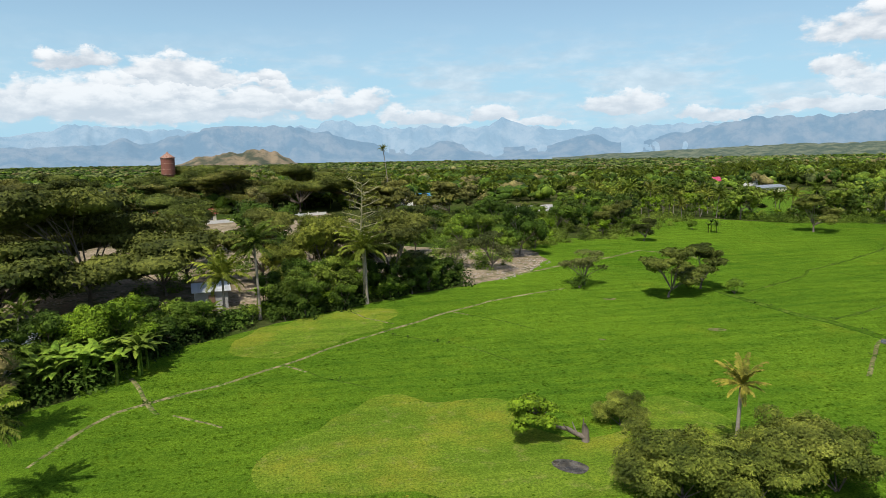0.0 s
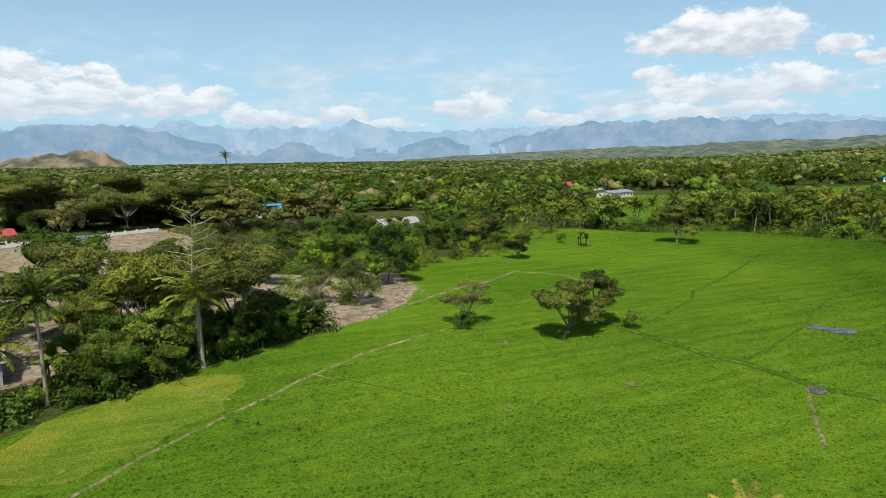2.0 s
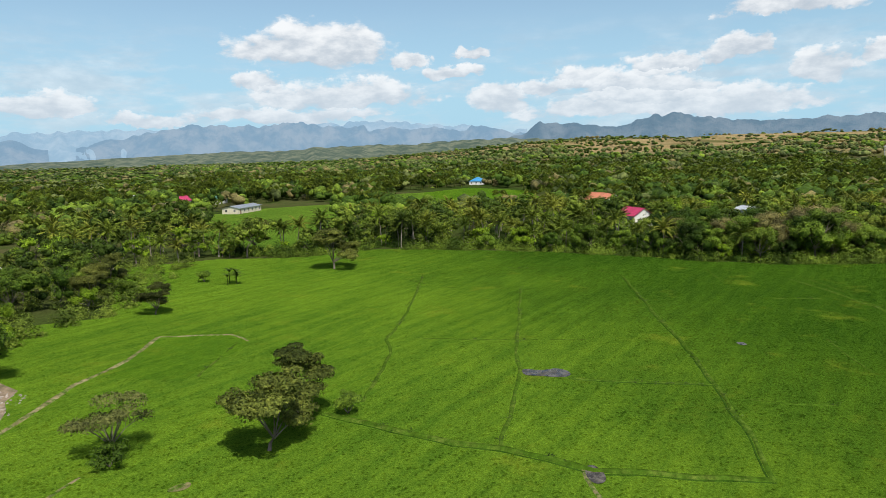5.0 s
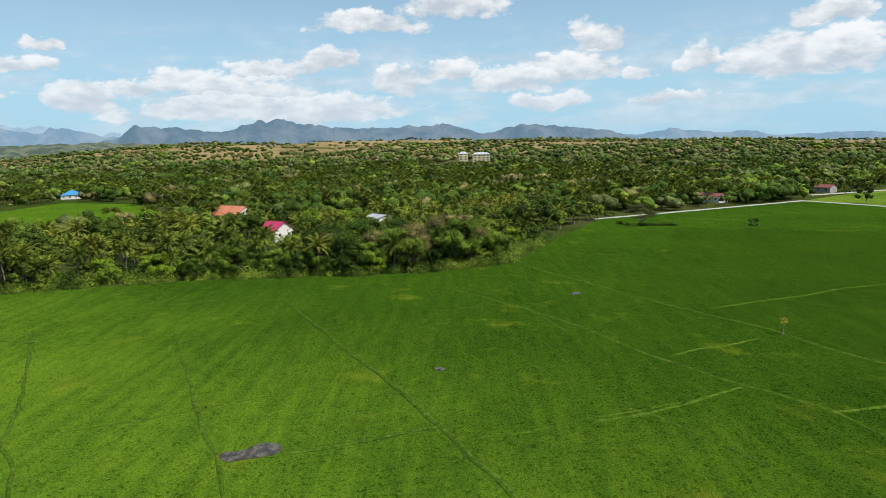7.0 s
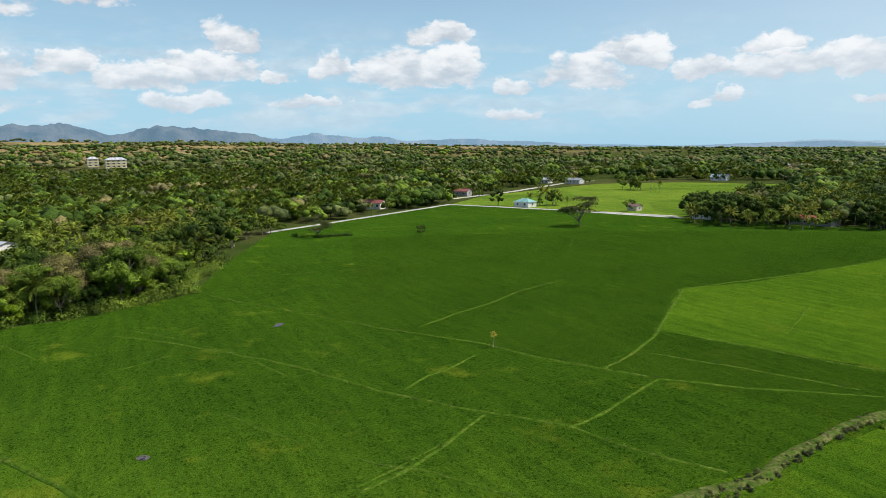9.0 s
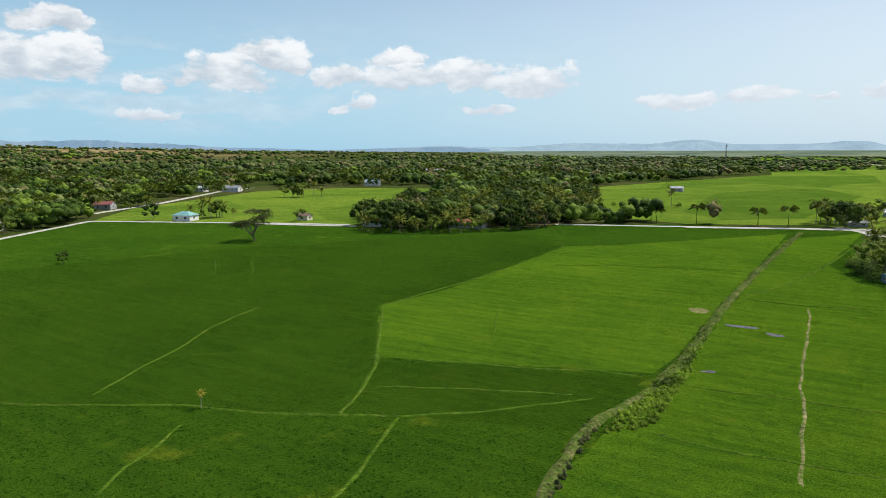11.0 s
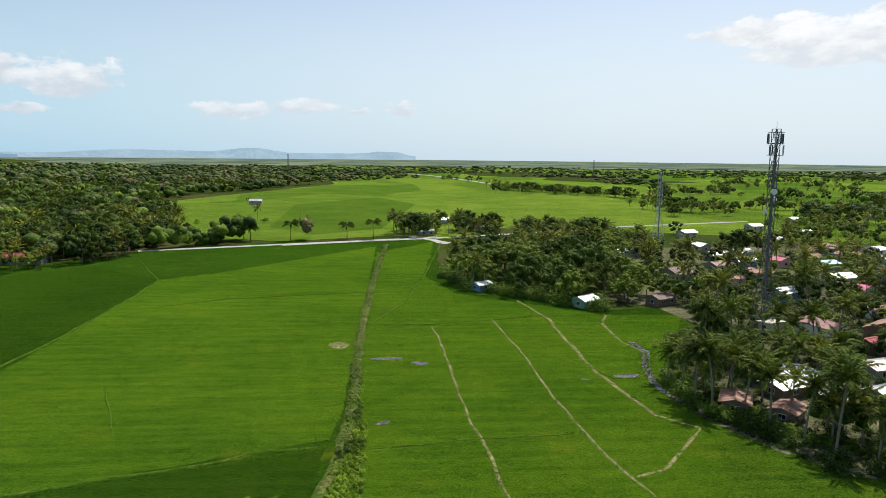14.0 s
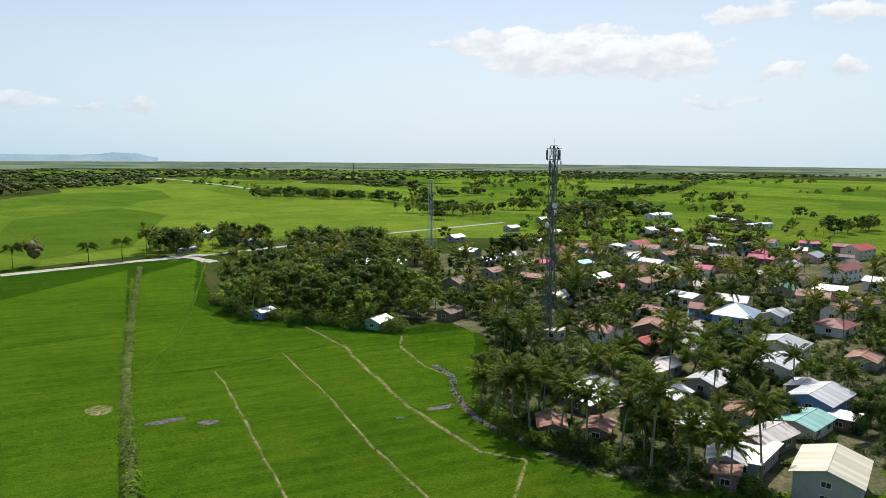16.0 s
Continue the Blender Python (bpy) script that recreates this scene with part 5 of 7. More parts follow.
# the western settlement
home(59.7, 293.6, 20, (13, 9), "blue", "house with a bright turquoise-blue roof", "white", 3.0, 1.8)
EAST_LAST = len(HOMES)
home(85.7, 212.6, 15, (14, 8), "mixed", "shed with a pale striped sheet roof", "cream", 2.8, 1.4)
home(-27.2, 234.5, 20, (14, 9), "red", "house with a bright red roof", "cream", 3.2, 1.4)
home(-33.5, 232.8, 20, (10, 8), "red", "house with a red roof", "white", 3.0, 1.3)
home(-41.5, 267.2, 20, (12, 8), "teal", "school building with a green roof", "green", 3.4, 1.2)
home(137, 493.4, 20, (14, 10), "red", "far house with a faded red roof", "white", 3.2, 1.6)
home(-2.8, 97.5, 10, (4.4, 3.4), "white", "tin-roofed shelter at the field edge", "grey", 2.6, 0.6, "shed")
home(-16.7, 71.4, 60, (6, 4), "white", "tin-roofed hut behind the bananas", "grey", 2.6, 0.6, "shed")


def boundary_wall(a, b):
    """Low plastered wall with square posts."""
    a, b = Vector(a), Vector(b)
    long = (b - a).length
    ob = thing("boundary_wall", "low white plastered wall along the bare yard", "wall", (*a, 0), math.degrees(math.atan2(b.y - a.y, b.x - a.x)))
    for i in range(int(long / 4)):
        panel, post = Shape(), Shape()
        panel.box((i * 4 + 2, 0, 0.45), (3.7, 0.14, 1.1))
        piece("panel", panel.mesh("panel", WALL["white"]), ob)
        post.box((i * 4, 0, 0.6), (0.3, 0.3, 1.4))
        post.box((i * 4, 0, 1.35), (0.4, 0.4, 0.1))
        piece("post", post.mesh("post", WALL["white"]), ob)


boundary_wall((-22.6, 229.7), (19.3, 256.2))


# more small roofs among the palms
VILLAGE = [(-26.8, -158.6), (-91.9, -212.3), (-185.2, -220.5), (-221, -151.9), (-57.2, -51.1), (-41.2, -58.1), (-38.3, -68.1), (-6.9, -72.9), (-19.4, -110)]
picker = random.Random(31)
added = 0
while added < 46:
    x, y = picker.uniform(min(p[0] for p in VILLAGE), max(p[0] for p in VILLAGE)), picker.uniform(min(p[1] for p in VILLAGE), max(p[1] for p in VILLAGE))
    if not within(x, y, VILLAGE) or any(math.hypot(x - a, y - b) < 0.6 * s + 6.5 for a, b, s in HOMES):
        continue
    tone, word = picker.choice([("white", "bleached white"), ("grey", "grey"), ("mixed", "patched"), ("rust", "rusty"), ("maroon", "red-brown"), ("brown", "dark brown"), ("white", "shining white"), ("pink", "faded magenta")])
    home(x, y, picker.choice([15, 28, 105, 120]), (picker.uniform(6.5, 10), picker.uniform(5, 7)), tone, f"small village house with a {word} sheet roof", picker.choice(["grey", "white", "brown", "cream", "pink", "blue"]), picker.uniform(2.5, 3.2), picker.uniform(0.7, 1.5))
    added += 1


mast = lattice_tower((-2.8, -93.2), 43.5, 1.8, "tall grey lattice mast with panel antennas in the village", "lattice_mast")
pylon = lattice_tower((-40, -242.5), 31.0, 2.2, "slim pale lattice pylon beyond the trees", "lattice_pylon", False, False, 20.0, M_PALE_STEEL)
far_mast = lattice_tower((-213.7, -906.9), 32.0, 2.2, "distant lattice mast over the plain", "lattice_mast", True, False)
far_mast_2 = lattice_tower((277.4, -1289.1), 36.0, 3.0, "distant red lattice mast over the plain", "lattice_mast", True, False)


def water_tower(x, y):
    """Round brick tank on a shaft, under a conical rusty cap."""
    ob = thing("water_tower", "old round brick water tower with a rusty conical cap", "water tower", (x, y, 0))
    ob.scale = (0.50, 0.50, 0.62)
    shaft, tank, cap, bands = Shape(), Shape(), Shape(), Shape()
    shaft.tube([(0, 0, -0.3), (0, 0, 13), (0, 0, 24)], [5.6, 5.2, 5.0], 20)
    piece("shaft", shaft.mesh("shaft", M_BRICK, smooth=False), ob)
    tank.tube([(0, 0, 24), (0, 0, 24.4), (0, 0, 36)], [5.0, 6.0, 6.0], 20)
    piece("tank", tank.mesh("tank", M_BRICK), ob)
    for z in (24.4, 28, 32, 35.6):
        ring = Shape()
        ring.tube([(0, 0, z - 0.25), (0, 0, z + 0.25)], [6.15, 6.15], 20)
        piece("steel_band", ring.mesh("steel_band", ROOF["rust"]), ob)
    cap.tube([(0, 0, 36), (0, 0, 36.4), (0, 0, 39.5), (0, 0, 40.6)], [6.7, 6.6, 1.0, 0.3], 20)
    piece("roof", cap.mesh("roof", ROOF["rust"]), ob)


water_tower(-50.4, 322.5)


SCHOOLS = []


def school_block(x, y, turn, size, storeys, label):
    """Storeyed school on the slope with open galleries."""
    SCHOOLS.append((x, y))
    z = land_height(x, y) + 2.0
    wd, dp = size
    ob = thing("school_building", label, "school", (x, y, z), turn)
    body = Shape()
    body.box((0, 0.8, 1.7 * storeys - 2.5), (wd, dp - 1.6, 3.4 * storeys + 5))
    piece("wall", body.mesh("wall", WALL["cream"]), ob)
    for s in range(storeys):
        slab = Shape()
        slab.box((0, 0, 3.4 * s + 0.05), (wd + 0.6, dp + 0.4, 0.3))
        piece("gallery", slab.mesh("gallery", WALL["white"]), ob)
        rail = Shape()
        rail.box((0, -dp / 2, 3.4 * s + 0.7), (wd, 0.12, 1.0))
        piece("parapet", rail.mesh("parapet", WALL["yellow"]), ob)
        for i in range(int(wd / 5) + 1):
            post = Shape()
            post.box((-wd / 2 + i * wd / int(wd / 5), -dp / 2 + 0.2, 3.4 * s + 1.7), (0.35, 0.35, 3.4))
            piece("pillar", post.mesh("pillar", WALL["white"]), ob)
        for i in range(int(wd / 5)):
            window_part(ob, -wd / 2 + (i + 0.5) * wd / int(wd / 5), -dp / 2 + 1.55, 3.4 * s + 1.9, 2.6, 1.4, 0)
    lid = Shape()
    t = 3.4 * storeys
    X, Y = wd / 2 + 1, dp / 2 + 1
    lid.add([(-X, -Y, t), (X, -Y, t), (X, Y, t), (-X, Y, t), (-X + Y, 0, t + 3), (X - Y, 0, t + 3)], [(0, 1, 5, 4), (1, 2, 5), (2, 3, 4, 5), (3, 0, 4), (3, 2, 1, 0)])
    piece("roof", lid.mesh("roof", ROOF["white"]), ob)


school_block(1002.5, 11.6, -85, (24, 9), 3, "three-storey cream school with a pale roof on the hill")
school_block(1033.2, 37.0, -85, (13, 9), 3, "three-storey cream school wing with a pale roof on the hill")


# ---- plants ----


def leaf_quads(centres, normals, sizes, rng, long=1.0):
    """One small pointed leaf at each centre."""
    n = len(centres)
    spin = rng.normal(size=(n, 3))
    a = np.cross(normals, spin)
    a /= np.linalg.norm(a, axis=1)[:, None] + 1e-9
    b = np.cross(normals, a)
    a, b = a * sizes[:, None] * 0.62 * long, b * sizes[:, None] * 0.55
    lift = normals * sizes[:, None] * 0.15
    v = np.stack([centres - a - lift, centres + a * 0.55 - b, centres + a * 0.7 + b], 1).reshape(-1, 3)
    f = np.arange(3 * n).reshape(-1, 3)
    return v, f


def ico(fine):
    bm = bmesh.new()
    bmesh.ops.create_icosphere(bm, subdivisions=2 if fine else 1, radius=1.0)
    v, f = np.array([p.co for p in bm.verts]), np.array([[p.index for p in q.verts] for q in bm.faces])
    bm.free()
    return v, f


ICO, ICO_FINE = ico(False), ico(True)


def lumps(centres, radii, rng, fine=False):
    """Uneven dense clumps of foliage, seen between the outer leaves."""
    (bv, bf), n = ICO_FINE if fine else ICO, len(centres)
    v = bv[None] * np.asarray(radii)[:, None, :] * rng.uniform(0.84, 1.16, (n, len(bv), 1)) + np.asarray(centres)[:, None, :]
    return v.reshape(-1, 3), (bf[None] + (np.arange(n) * len(bv))[:, None, None]).reshape(-1, 3)


def crown_mesh(name, mat, seed, clumps, leaves, size, heart=0.62):
    """clumps: (centre, radii). Leaves gather on the outer, upper shell of every clump."""
    rng = np.random.default_rng(seed)
    cs, ns, ss = [], [], []
    total = sum(r[0] * r[1] for _, r in clumps)
    for c, r in clumps:
        k = max(12, int(leaves * r[0] * r[1] / total))
        d = rng.normal(size=(k, 3))
        d[:, 2] = np.where(rng.random(k) < 0.78, np.abs(d[:, 2]), d[:, 2])
        d /= np.linalg.norm(d, axis=1)[:, None]
        rad = rng.uniform(0.45, 1.08, k) ** 0.6
        cs.append(np.array(c) + d * rad[:, None] * np.array(r))
        up = d * 1.0 + np.array([0, 0, 0.38]) + rng.normal(size=(k, 3)) * 0.42
        ns.append(up / np.linalg.norm(up, axis=1)[:, None])
        ss.append(rng.uniform(0.6, 1.35, k) * size)
    v, f = leaf_quads(np.concatenate(cs), np.concatenate(ns), np.concatenate(ss), rng, 1.35)
    loose = len(v)
    hearts = sorted(clumps, key=lambda q: -q[1][0] * q[1][1])[:12]
    hv, hf = lumps([tuple(c) for c, _ in hearts], [(r[0] * heart, r[1] * heart, r[2] * heart) for _, r in hearts], rng, leaves >= 9000) if heart else (v[:0], f[:0])
    me = mesh_of(name, np.concatenate([v, hv]), np.concatenate([f, hf + loose]), [mat], True)
    me["loose"] = loose
    return me


def broadleaf(seed, h, spread, form, mat, leaves=1500, size=0.55, bare=0.0, heart=0.62):
    """trunk, limbs and leafy crown of one tree, as two meshes."""
    rng = random.Random(seed)
    wood = Shape()
    fork = {"umbrella": 0.38, "spread": 0.18, "round": 0.26, "tall": 0.42, "bush": 0.05}[form] * h
    bend = Vector((rng.uniform(-0.06, 0.06), rng.uniform(-0.06, 0.06), 0)) * h
    r0 = 0.017 * h + 0.05
    trunk = [Vector((0, 0, -0.3)), bend * 0.3 + Vector((0, 0, fork * 0.5)), bend + Vector((0, 0, fork))]
    wood.tube(trunk, [r0 * 1.25, r0 * 0.85, r0 * 0.7], 7)
    clumps = []
    arms = {"umbrella": 9, "spread": 20 if spread > 9 else 11, "round": 9, "tall": 8, "bush": 5}[form]
    for i in range(arms):
        a = 2 * math.pi * (i + rng.uniform(-0.3, 0.3)) / arms
        reach = spread * rng.uniform(0.45, 1.0)
        if form == "umbrella":
            z = h * rng.uniform(0.72, 0.9)
            rad = (spread * rng.uniform(0.26, 0.40), spread * rng.uniform(0.26, 0.40), h * rng.uniform(0.07, 0.13))
        elif form == "spread":                   # a dome of flat sprays from low limbs to a broad top
            level = i / (arms - 1)
            z = h * (0.36 + 0.5 * level + rng.uniform(-0.06, 0.06))
            reach = spread * rng.uniform(0.6, 1.0) * (1.0 - 0.45 * level ** 2)
            rad = (spread * rng.uniform(0.28, 0.42), spread * rng.uniform(0.28, 0.42), h * rng.uniform(0.07, 0.12))
        elif form == "round":
            z = h * rng.uniform(0.34, 0.85)
            reach *= 0.55 + 0.5 * math.sin(math.pi * min(1, z / h))
            rad = tuple(spread * rng.uniform(0.30, 0.46) for _ in range(2)) + (h * rng.uniform(0.12, 0.2),)
        elif form == "tall":
            z = h * rng.uniform(0.45, 0.98)
            reach *= 0.75
            rad = tuple(spread * rng.uniform(0.28, 0.45) for _ in range(2)) + (h * rng.uniform(0.09, 0.15),)
        else:
            z = h * rng.uniform(0.25, 0.7)
            reach *= 0.7
            rad = tuple(spread * rng.uniform(0.35, 0.5) for _ in range(2)) + (h * rng.uniform(0.2, 0.35),)
        tip = Vector((math.cos(a) * reach, math.sin(a) * reach, z))
        mid = bend + (tip - bend) * 0.5 + Vector((0, 0, (z - fork) * 0.12))
        mid.z = fork + (z - fork) * 0.62
        wood.tube([trunk[-1] - Vector((0, 0, 0.2)), mid, tip], [r0 * 0.5, r0 * 0.28, r0 * 0.08], 5, False)
        for _ in range(2):
            t2 = tip + Vector((rng.uniform(-1, 1) * rad[0], rng.uniform(-1, 1) * rad[1], rad[2] * 0.6))
            if form != "bush":
                wood.tube([mid, (mid + t2) * 0.5 + Vector((0, 0, 0.1)), t2], [r0 * 0.2, r0 * 0.12, r0 * 0.04], 3, False)
            if rng.random() > bare:
                clumps.append((t2, tuple(q * rng.uniform(0.55, 0.85) for q in rad)))
        clumps.append((tip, rad))
    clumps.append((bend + Vector((0, 0, h * 0.88)), (spread * 0.45, spread * 0.45, h * 0.12)))
    return wood.mesh("trunk", M_BARK, smooth=True), crown_mesh("crown", mat, seed, clumps, leaves, size, heart)


def bare_tree(seed, h, spread):
    """A straight pale trunk with tiers of level limbs, almost without leaves."""
    rng = random.Random(seed)
    wood, clumps = Shape(), []
    trunk = [Vector((0.15 * math.sin(k), 0.1 * math.cos(2 * k), -0.3 + (h + 0.3) * k / 8)) for k in range(9)]
    wood.tube(trunk, [0.26 - 0.027 * k for k in range(9)], 7)
    for i in range(26):
        u = 0.45 + 0.54 * i / 25
        root = Vector((0, 0, h * u))
        a, reach = i * 2.4, spread * (1.1 - 0.5 * (u - 0.45) / 0.55) * rng.uniform(0.6, 1.0)
        out = Vector((math.cos(a), math.sin(a), 0.12))
        tip = root + out * reach + Vector((0, 0, rng.uniform(0.0, 0.8)))
        wood.tube([root, root + out * reach * 0.5 + Vector((0, 0, 0.3)), tip], [0.075, 0.05, 0.025], 4, False)
        for _ in range(4):
            f = rng.uniform(0.4, 1.0)
            p = root.lerp(tip, f)
            q = p + Vector((rng.uniform(-1, 1), rng.uniform(-1, 1), rng.uniform(0.1, 0.9))) * 0.8
            wood.tube([p, q], [0.03, 0.012], 3, False)
            clumps.append((q, (0.45, 0.45, 0.3)))
    return wood.mesh("trunk", M_BARK_PALE, smooth=True), crown_mesh("crown", M_LEAF_AIRY, seed, clumps, 1800, 0.13, 0.0)


def palm_meshes(seed, h, fronds=21, long=4.6, mat=None, droop=1.0, pairs=13):
    """Slender leaning trunk, and long arching fronds of narrow leaflets, some hanging dry below."""
    rng = random.Random(seed)
    wood, leafy = Shape(), Shape()
    lean = Vector((rng.uniform(-0.12, 0.12), rng.uniform(-0.12, 0.12), 0)) * h
    pts = [lean * (k / 6) ** 1.7 + Vector((0, 0, -0.3 + (h + 0.3) * k / 6)) for k in range(7)]
    wood.tube(pts, [0.25, 0.18, 0.16, 0.145, 0.135, 0.13, 0.17], 7)
    head = pts[-1]
    for i in range(fronds):
        a = 2 * math.pi * i * 0.381966 + rng.uniform(-0.25, 0.25)
        level = i / (fronds - 1)
        ang = 1.35 - 1.75 * level + rng.uniform(-0.18, 0.18)
        out = Vector((math.cos(a), math.sin(a), 0))
        side = Vector((-out.y, out.x, 0))
        size = long * rng.uniform(0.85, 1.12) * (0.75 + 0.5 * math.sin(math.pi * min(1, level + 0.25)) * 0.5)
        spine, p, seg = [], head.copy(), 7
        for k in range(seg + 1):
            spine.append(p.copy())
            p = p + (out * math.cos(ang) + Vector((0, 0, math.sin(ang)))) * size / seg
            ang = max(-1.45, ang - droop * rng.uniform(0.08, 0.14) * (0.5 + 0.28 * k))
        leafy.tube(spine[::2] + spine[-1:], [0.06, 0.045, 0.03, 0.02, 0.01], 3, False)
        for k in range(1, pairs + 1):
            u = k / (pairs + 0.2) * seg
            j = min(seg - 1, int(u))
            q = spine[j].lerp(spine[j + 1], u - j)
            d = (spine[j + 1] - spine[j]).normalized()
            reach = (0.20 + 0.54 * math.sin(math.pi * (k / (pairs + 1.5)) ** 0.8)) * size / 3.6 * rng.uniform(0.85, 1.1)
            for s in (-1, 1):
                tip = q + side * s * reach * 0.75 + d * reach * 0.55 - Vector((0, 0, reach * rng.uniform(0.15, 0.75)))
                half = d * 0.120 * 13 / pairs * size / 3.6
                leafy.add([q, q.lerp(tip, 0.4) - half * 1.5 + Vector((0, 0, reach * 0.08)), tip, q.lerp(tip, 0.35) + half * 1.7 + Vector((0, 0, reach * 0.08))], [(0, 1, 2, 3)])
    return wood.mesh("trunk", M_PALM_BARK, smooth=True), leafy.mesh("crown", mat or M_PALM)


def banana_meshes(seed):
    rng = random.Random(seed)
    stems, leafy = [], Shape()
    for s in range(5):
        base = Vector((rng.uniform(-1.3, 1.3), rng.uniform(-1.3, 1.3), -0.1))
        h = rng.uniform(1.6, 3.0)
        wood = Shape()
        wood.tube([base, base + Vector((0.05, 0, h))], [0.14, 0.08], 6)
        stems.append(wood.mesh("stem", M_LEAF))
        for i in range(7):
            a = i * 2.4 + rng.uniform(-0.3, 0.3)
            out = Vector((math.cos(a), math.sin(a), 0))
            side = Vector((-out.y, out.x, 0))
            p, ang, size = base + Vector((0, 0, h)), rng.uniform(0.6, 1.35), rng.uniform(1.6, 2.4)
            prev = None
            for k in range(7):
                wd = 0.30 * math.sin(math.pi * (0.12 + 0.85 * k / 6))
                row = [p - side * wd - Vector((0, 0, wd * 0.35)), p, p + side * wd - Vector((0, 0, wd * 0.35))]
                if prev:
                    leafy.add(prev + row, [(0, 1, 4, 3), (1, 2, 5, 4)])
                prev = row
                p = p + (out * math.cos(ang) + Vector((0, 0, math.sin(ang)))) * size / 6
                ang -= rng.uniform(0.22, 0.38)
    return (*stems, leafy.mesh("foliage", M_LEAF))


def plant(name, label, category, meshes, group=""):
    """The pattern of a plant; it is copied to where it grows."""
    top = thing(name, label, category, (0, 0, 0), 0, group)
    for me in meshes:
        piece(me.name.split(".")[0], me, top)
    return top


def grow(pattern, x, y, size=1.0, turn=None, rng=random, label="", z=0.0):
    m = Matrix.Translation((x, y, z)) @ Matrix.Rotation(rng.uniform(0, 6.28) if turn is None else turn, 4, "Z")
    ob = copy_thing(pattern, m)
    s = size * rng.uniform(0.92, 1.08)
    ob.scale = (s, s, s * rng.uniform(0.94, 1.06))
    if label:
        ob["label"] = label
    return ob


PLANT = {}
RT = "trees round the rice fields"
PLANT["rain"] = [plant("rain_tree", "wide umbrella-crowned rain tree with dark olive leaves", "tree", broadleaf(s, 14, 12.0, "spread", M_LEAF_OLIVE, 26000, 0.34, 0.0, 0.85), RT) for s in (11, 12)]
PLANT["backrain"] = [plant("rain_tree", "wide umbrella-crowned rain tree with dark olive leaves", "tree", broadleaf(s, 13, 10.5, "spread", M_LEAF_OLIVE, 5600, 0.50, 0.0, 0.75), RT) for s in (13, 14)]
PLANT["acacia"] = [plant("acacia_tree", "spreading acacia with olive leaves standing in the rice", "tree", broadleaf(s, 8, 4.4, "spread", M_LEAF_OLIVE, 9000, 0.22, 0.0, 0.6), RT) for s in (21, 22)]
PLANT["spread"] = [plant("acacia_tree", "dark spreading acacia at the field edge", "tree", broadleaf(s, 13, 6.6, "spread", M_LEAF_OLIVE, 16000, 0.25, 0.0, 0.6), RT) for s in (23, 24)]
PLANT["airy"] = [plant("light_tree", "airy tree with fine yellow-green leaves", "tree", broadleaf(s, 12, 5.2, "round", M_LEAF_AIRY, 17000, 0.23, 0.1, 0.55), RT) for s in (36, 37)]
PLANT["bare"] = [plant("bare_tree", "tall nearly leafless tree with yellowish twigs", "tree", bare_tree(38, 17.0, 4.2), RT)]
PLANT["shrub"] = [plant("shrub_tree", "thin low tree with sparse grey-green leaves", "tree", broadleaf(s, 6.5, 4.0, "spread", M_LEAF_DULL, 4200, 0.18, 0.3, 0.0), RT) for s in (39, 40)]
PLANT["round"] = [plant("broadleaf_tree", "leafy round-crowned tree with mid-green leaves", "tree", broadleaf(s, 11, 4.8, "round", M_LEAF, 5600, 0.25), RT) for s in (31, 32, 33)]
PLANT["dark"] = [plant("mango_tree", "dense dark green mango tree", "tree", broadleaf(s, 12, 5.4, "round", M_LEAF_DARK, 5600, 0.27, 0.0, 0.7), RT) for s in (41, 42)]
PLANT["bright"] = [plant("young_tree", "young tree with fresh yellow-green leaves", "tree", broadleaf(s, 8, 3.9, "round", M_LEAF_BRIGHT, 5000, 0.21), RT) for s in (51, 52)]
PLANT["tall"] = [plant("tall_tree", "tall slender tree with thin green foliage", "tree", broadleaf(s, 16, 4.4, "tall", M_LEAF, 4200, 0.25, 0.4), RT) for s in (61, 62)]
PLANT["dry"] = [plant("dry_tree", "half-bare tree with brown dry foliage", "tree", broadleaf(s, 12, 5.2, "round", M_LEAF_DRY, 5200, 0.22, 0.2), RT) for s in (71, 72)]
PLANT["bush"] = [plant("bush", "low leafy green bush at the field edge", "bush", broadleaf(s, 2.6, 2.2, "bush", m, 1100, 0.16, 0.0, 0.42), RT) for s, m in ((81, M_LEAF), (82, M_LEAF_BRIGHT), (83, M_LEAF_DARK))]
PLANT["palm"] = [plant("coconut_palm", "coconut palm with arching green fronds", "palm", palm_meshes(s, h, 23, 4.4, None, 1.15, 17), "coconut palms") for s, h in ((91, 8.2), (92, 7.0), (93, 9.6), (94, 5.4))]
PLANT["spire"] = [plant("fan_palm", "tall lone palm above the canopy", "palm", palm_meshes(111, 23.0, 18, 2.4, None, 1.2), RT)]
PLANT["drypalm"] = [plant("coconut_palm", "coconut palm with yellowed drooping fronds", "palm", palm_meshes(95, 5.4, 22, 2.3, M_PALM_DRY, 0.85, 13), "coconut palms")]
FAR_PALMS = [[(me, i) for i, me in enumerate(palm_meshes(s, h, 18, 4.5, None, 1.0, 6))] for s, h in ((96, 8.2), (97, 7.0), (98, 9.4), (99, 5.8))]
PLANT["banana"] = [plant("banana_clump", "clump of banana plants with broad torn leaves", "banana plant", banana_meshes(s), "banana plants") for s in (101, 102)]
PLANT["feather"] = [plant("feathery_bush", "feathery yellow-green bush beside the paddy", "bush", broadleaf(s, 3.2, 2.9, "bush", M_LEAF_FEATHER, 15000, 0.10, 0.0, 0.5), RT) for s in (84, 85)]
PLANT["lush"] = [plant("broadleaf_tree", "leafy mid-green tree at the field edge", "tree", broadleaf(s, 9, 4.0, "round", M_LEAF, 7000, 0.23), RT) for s in (34, 35)]
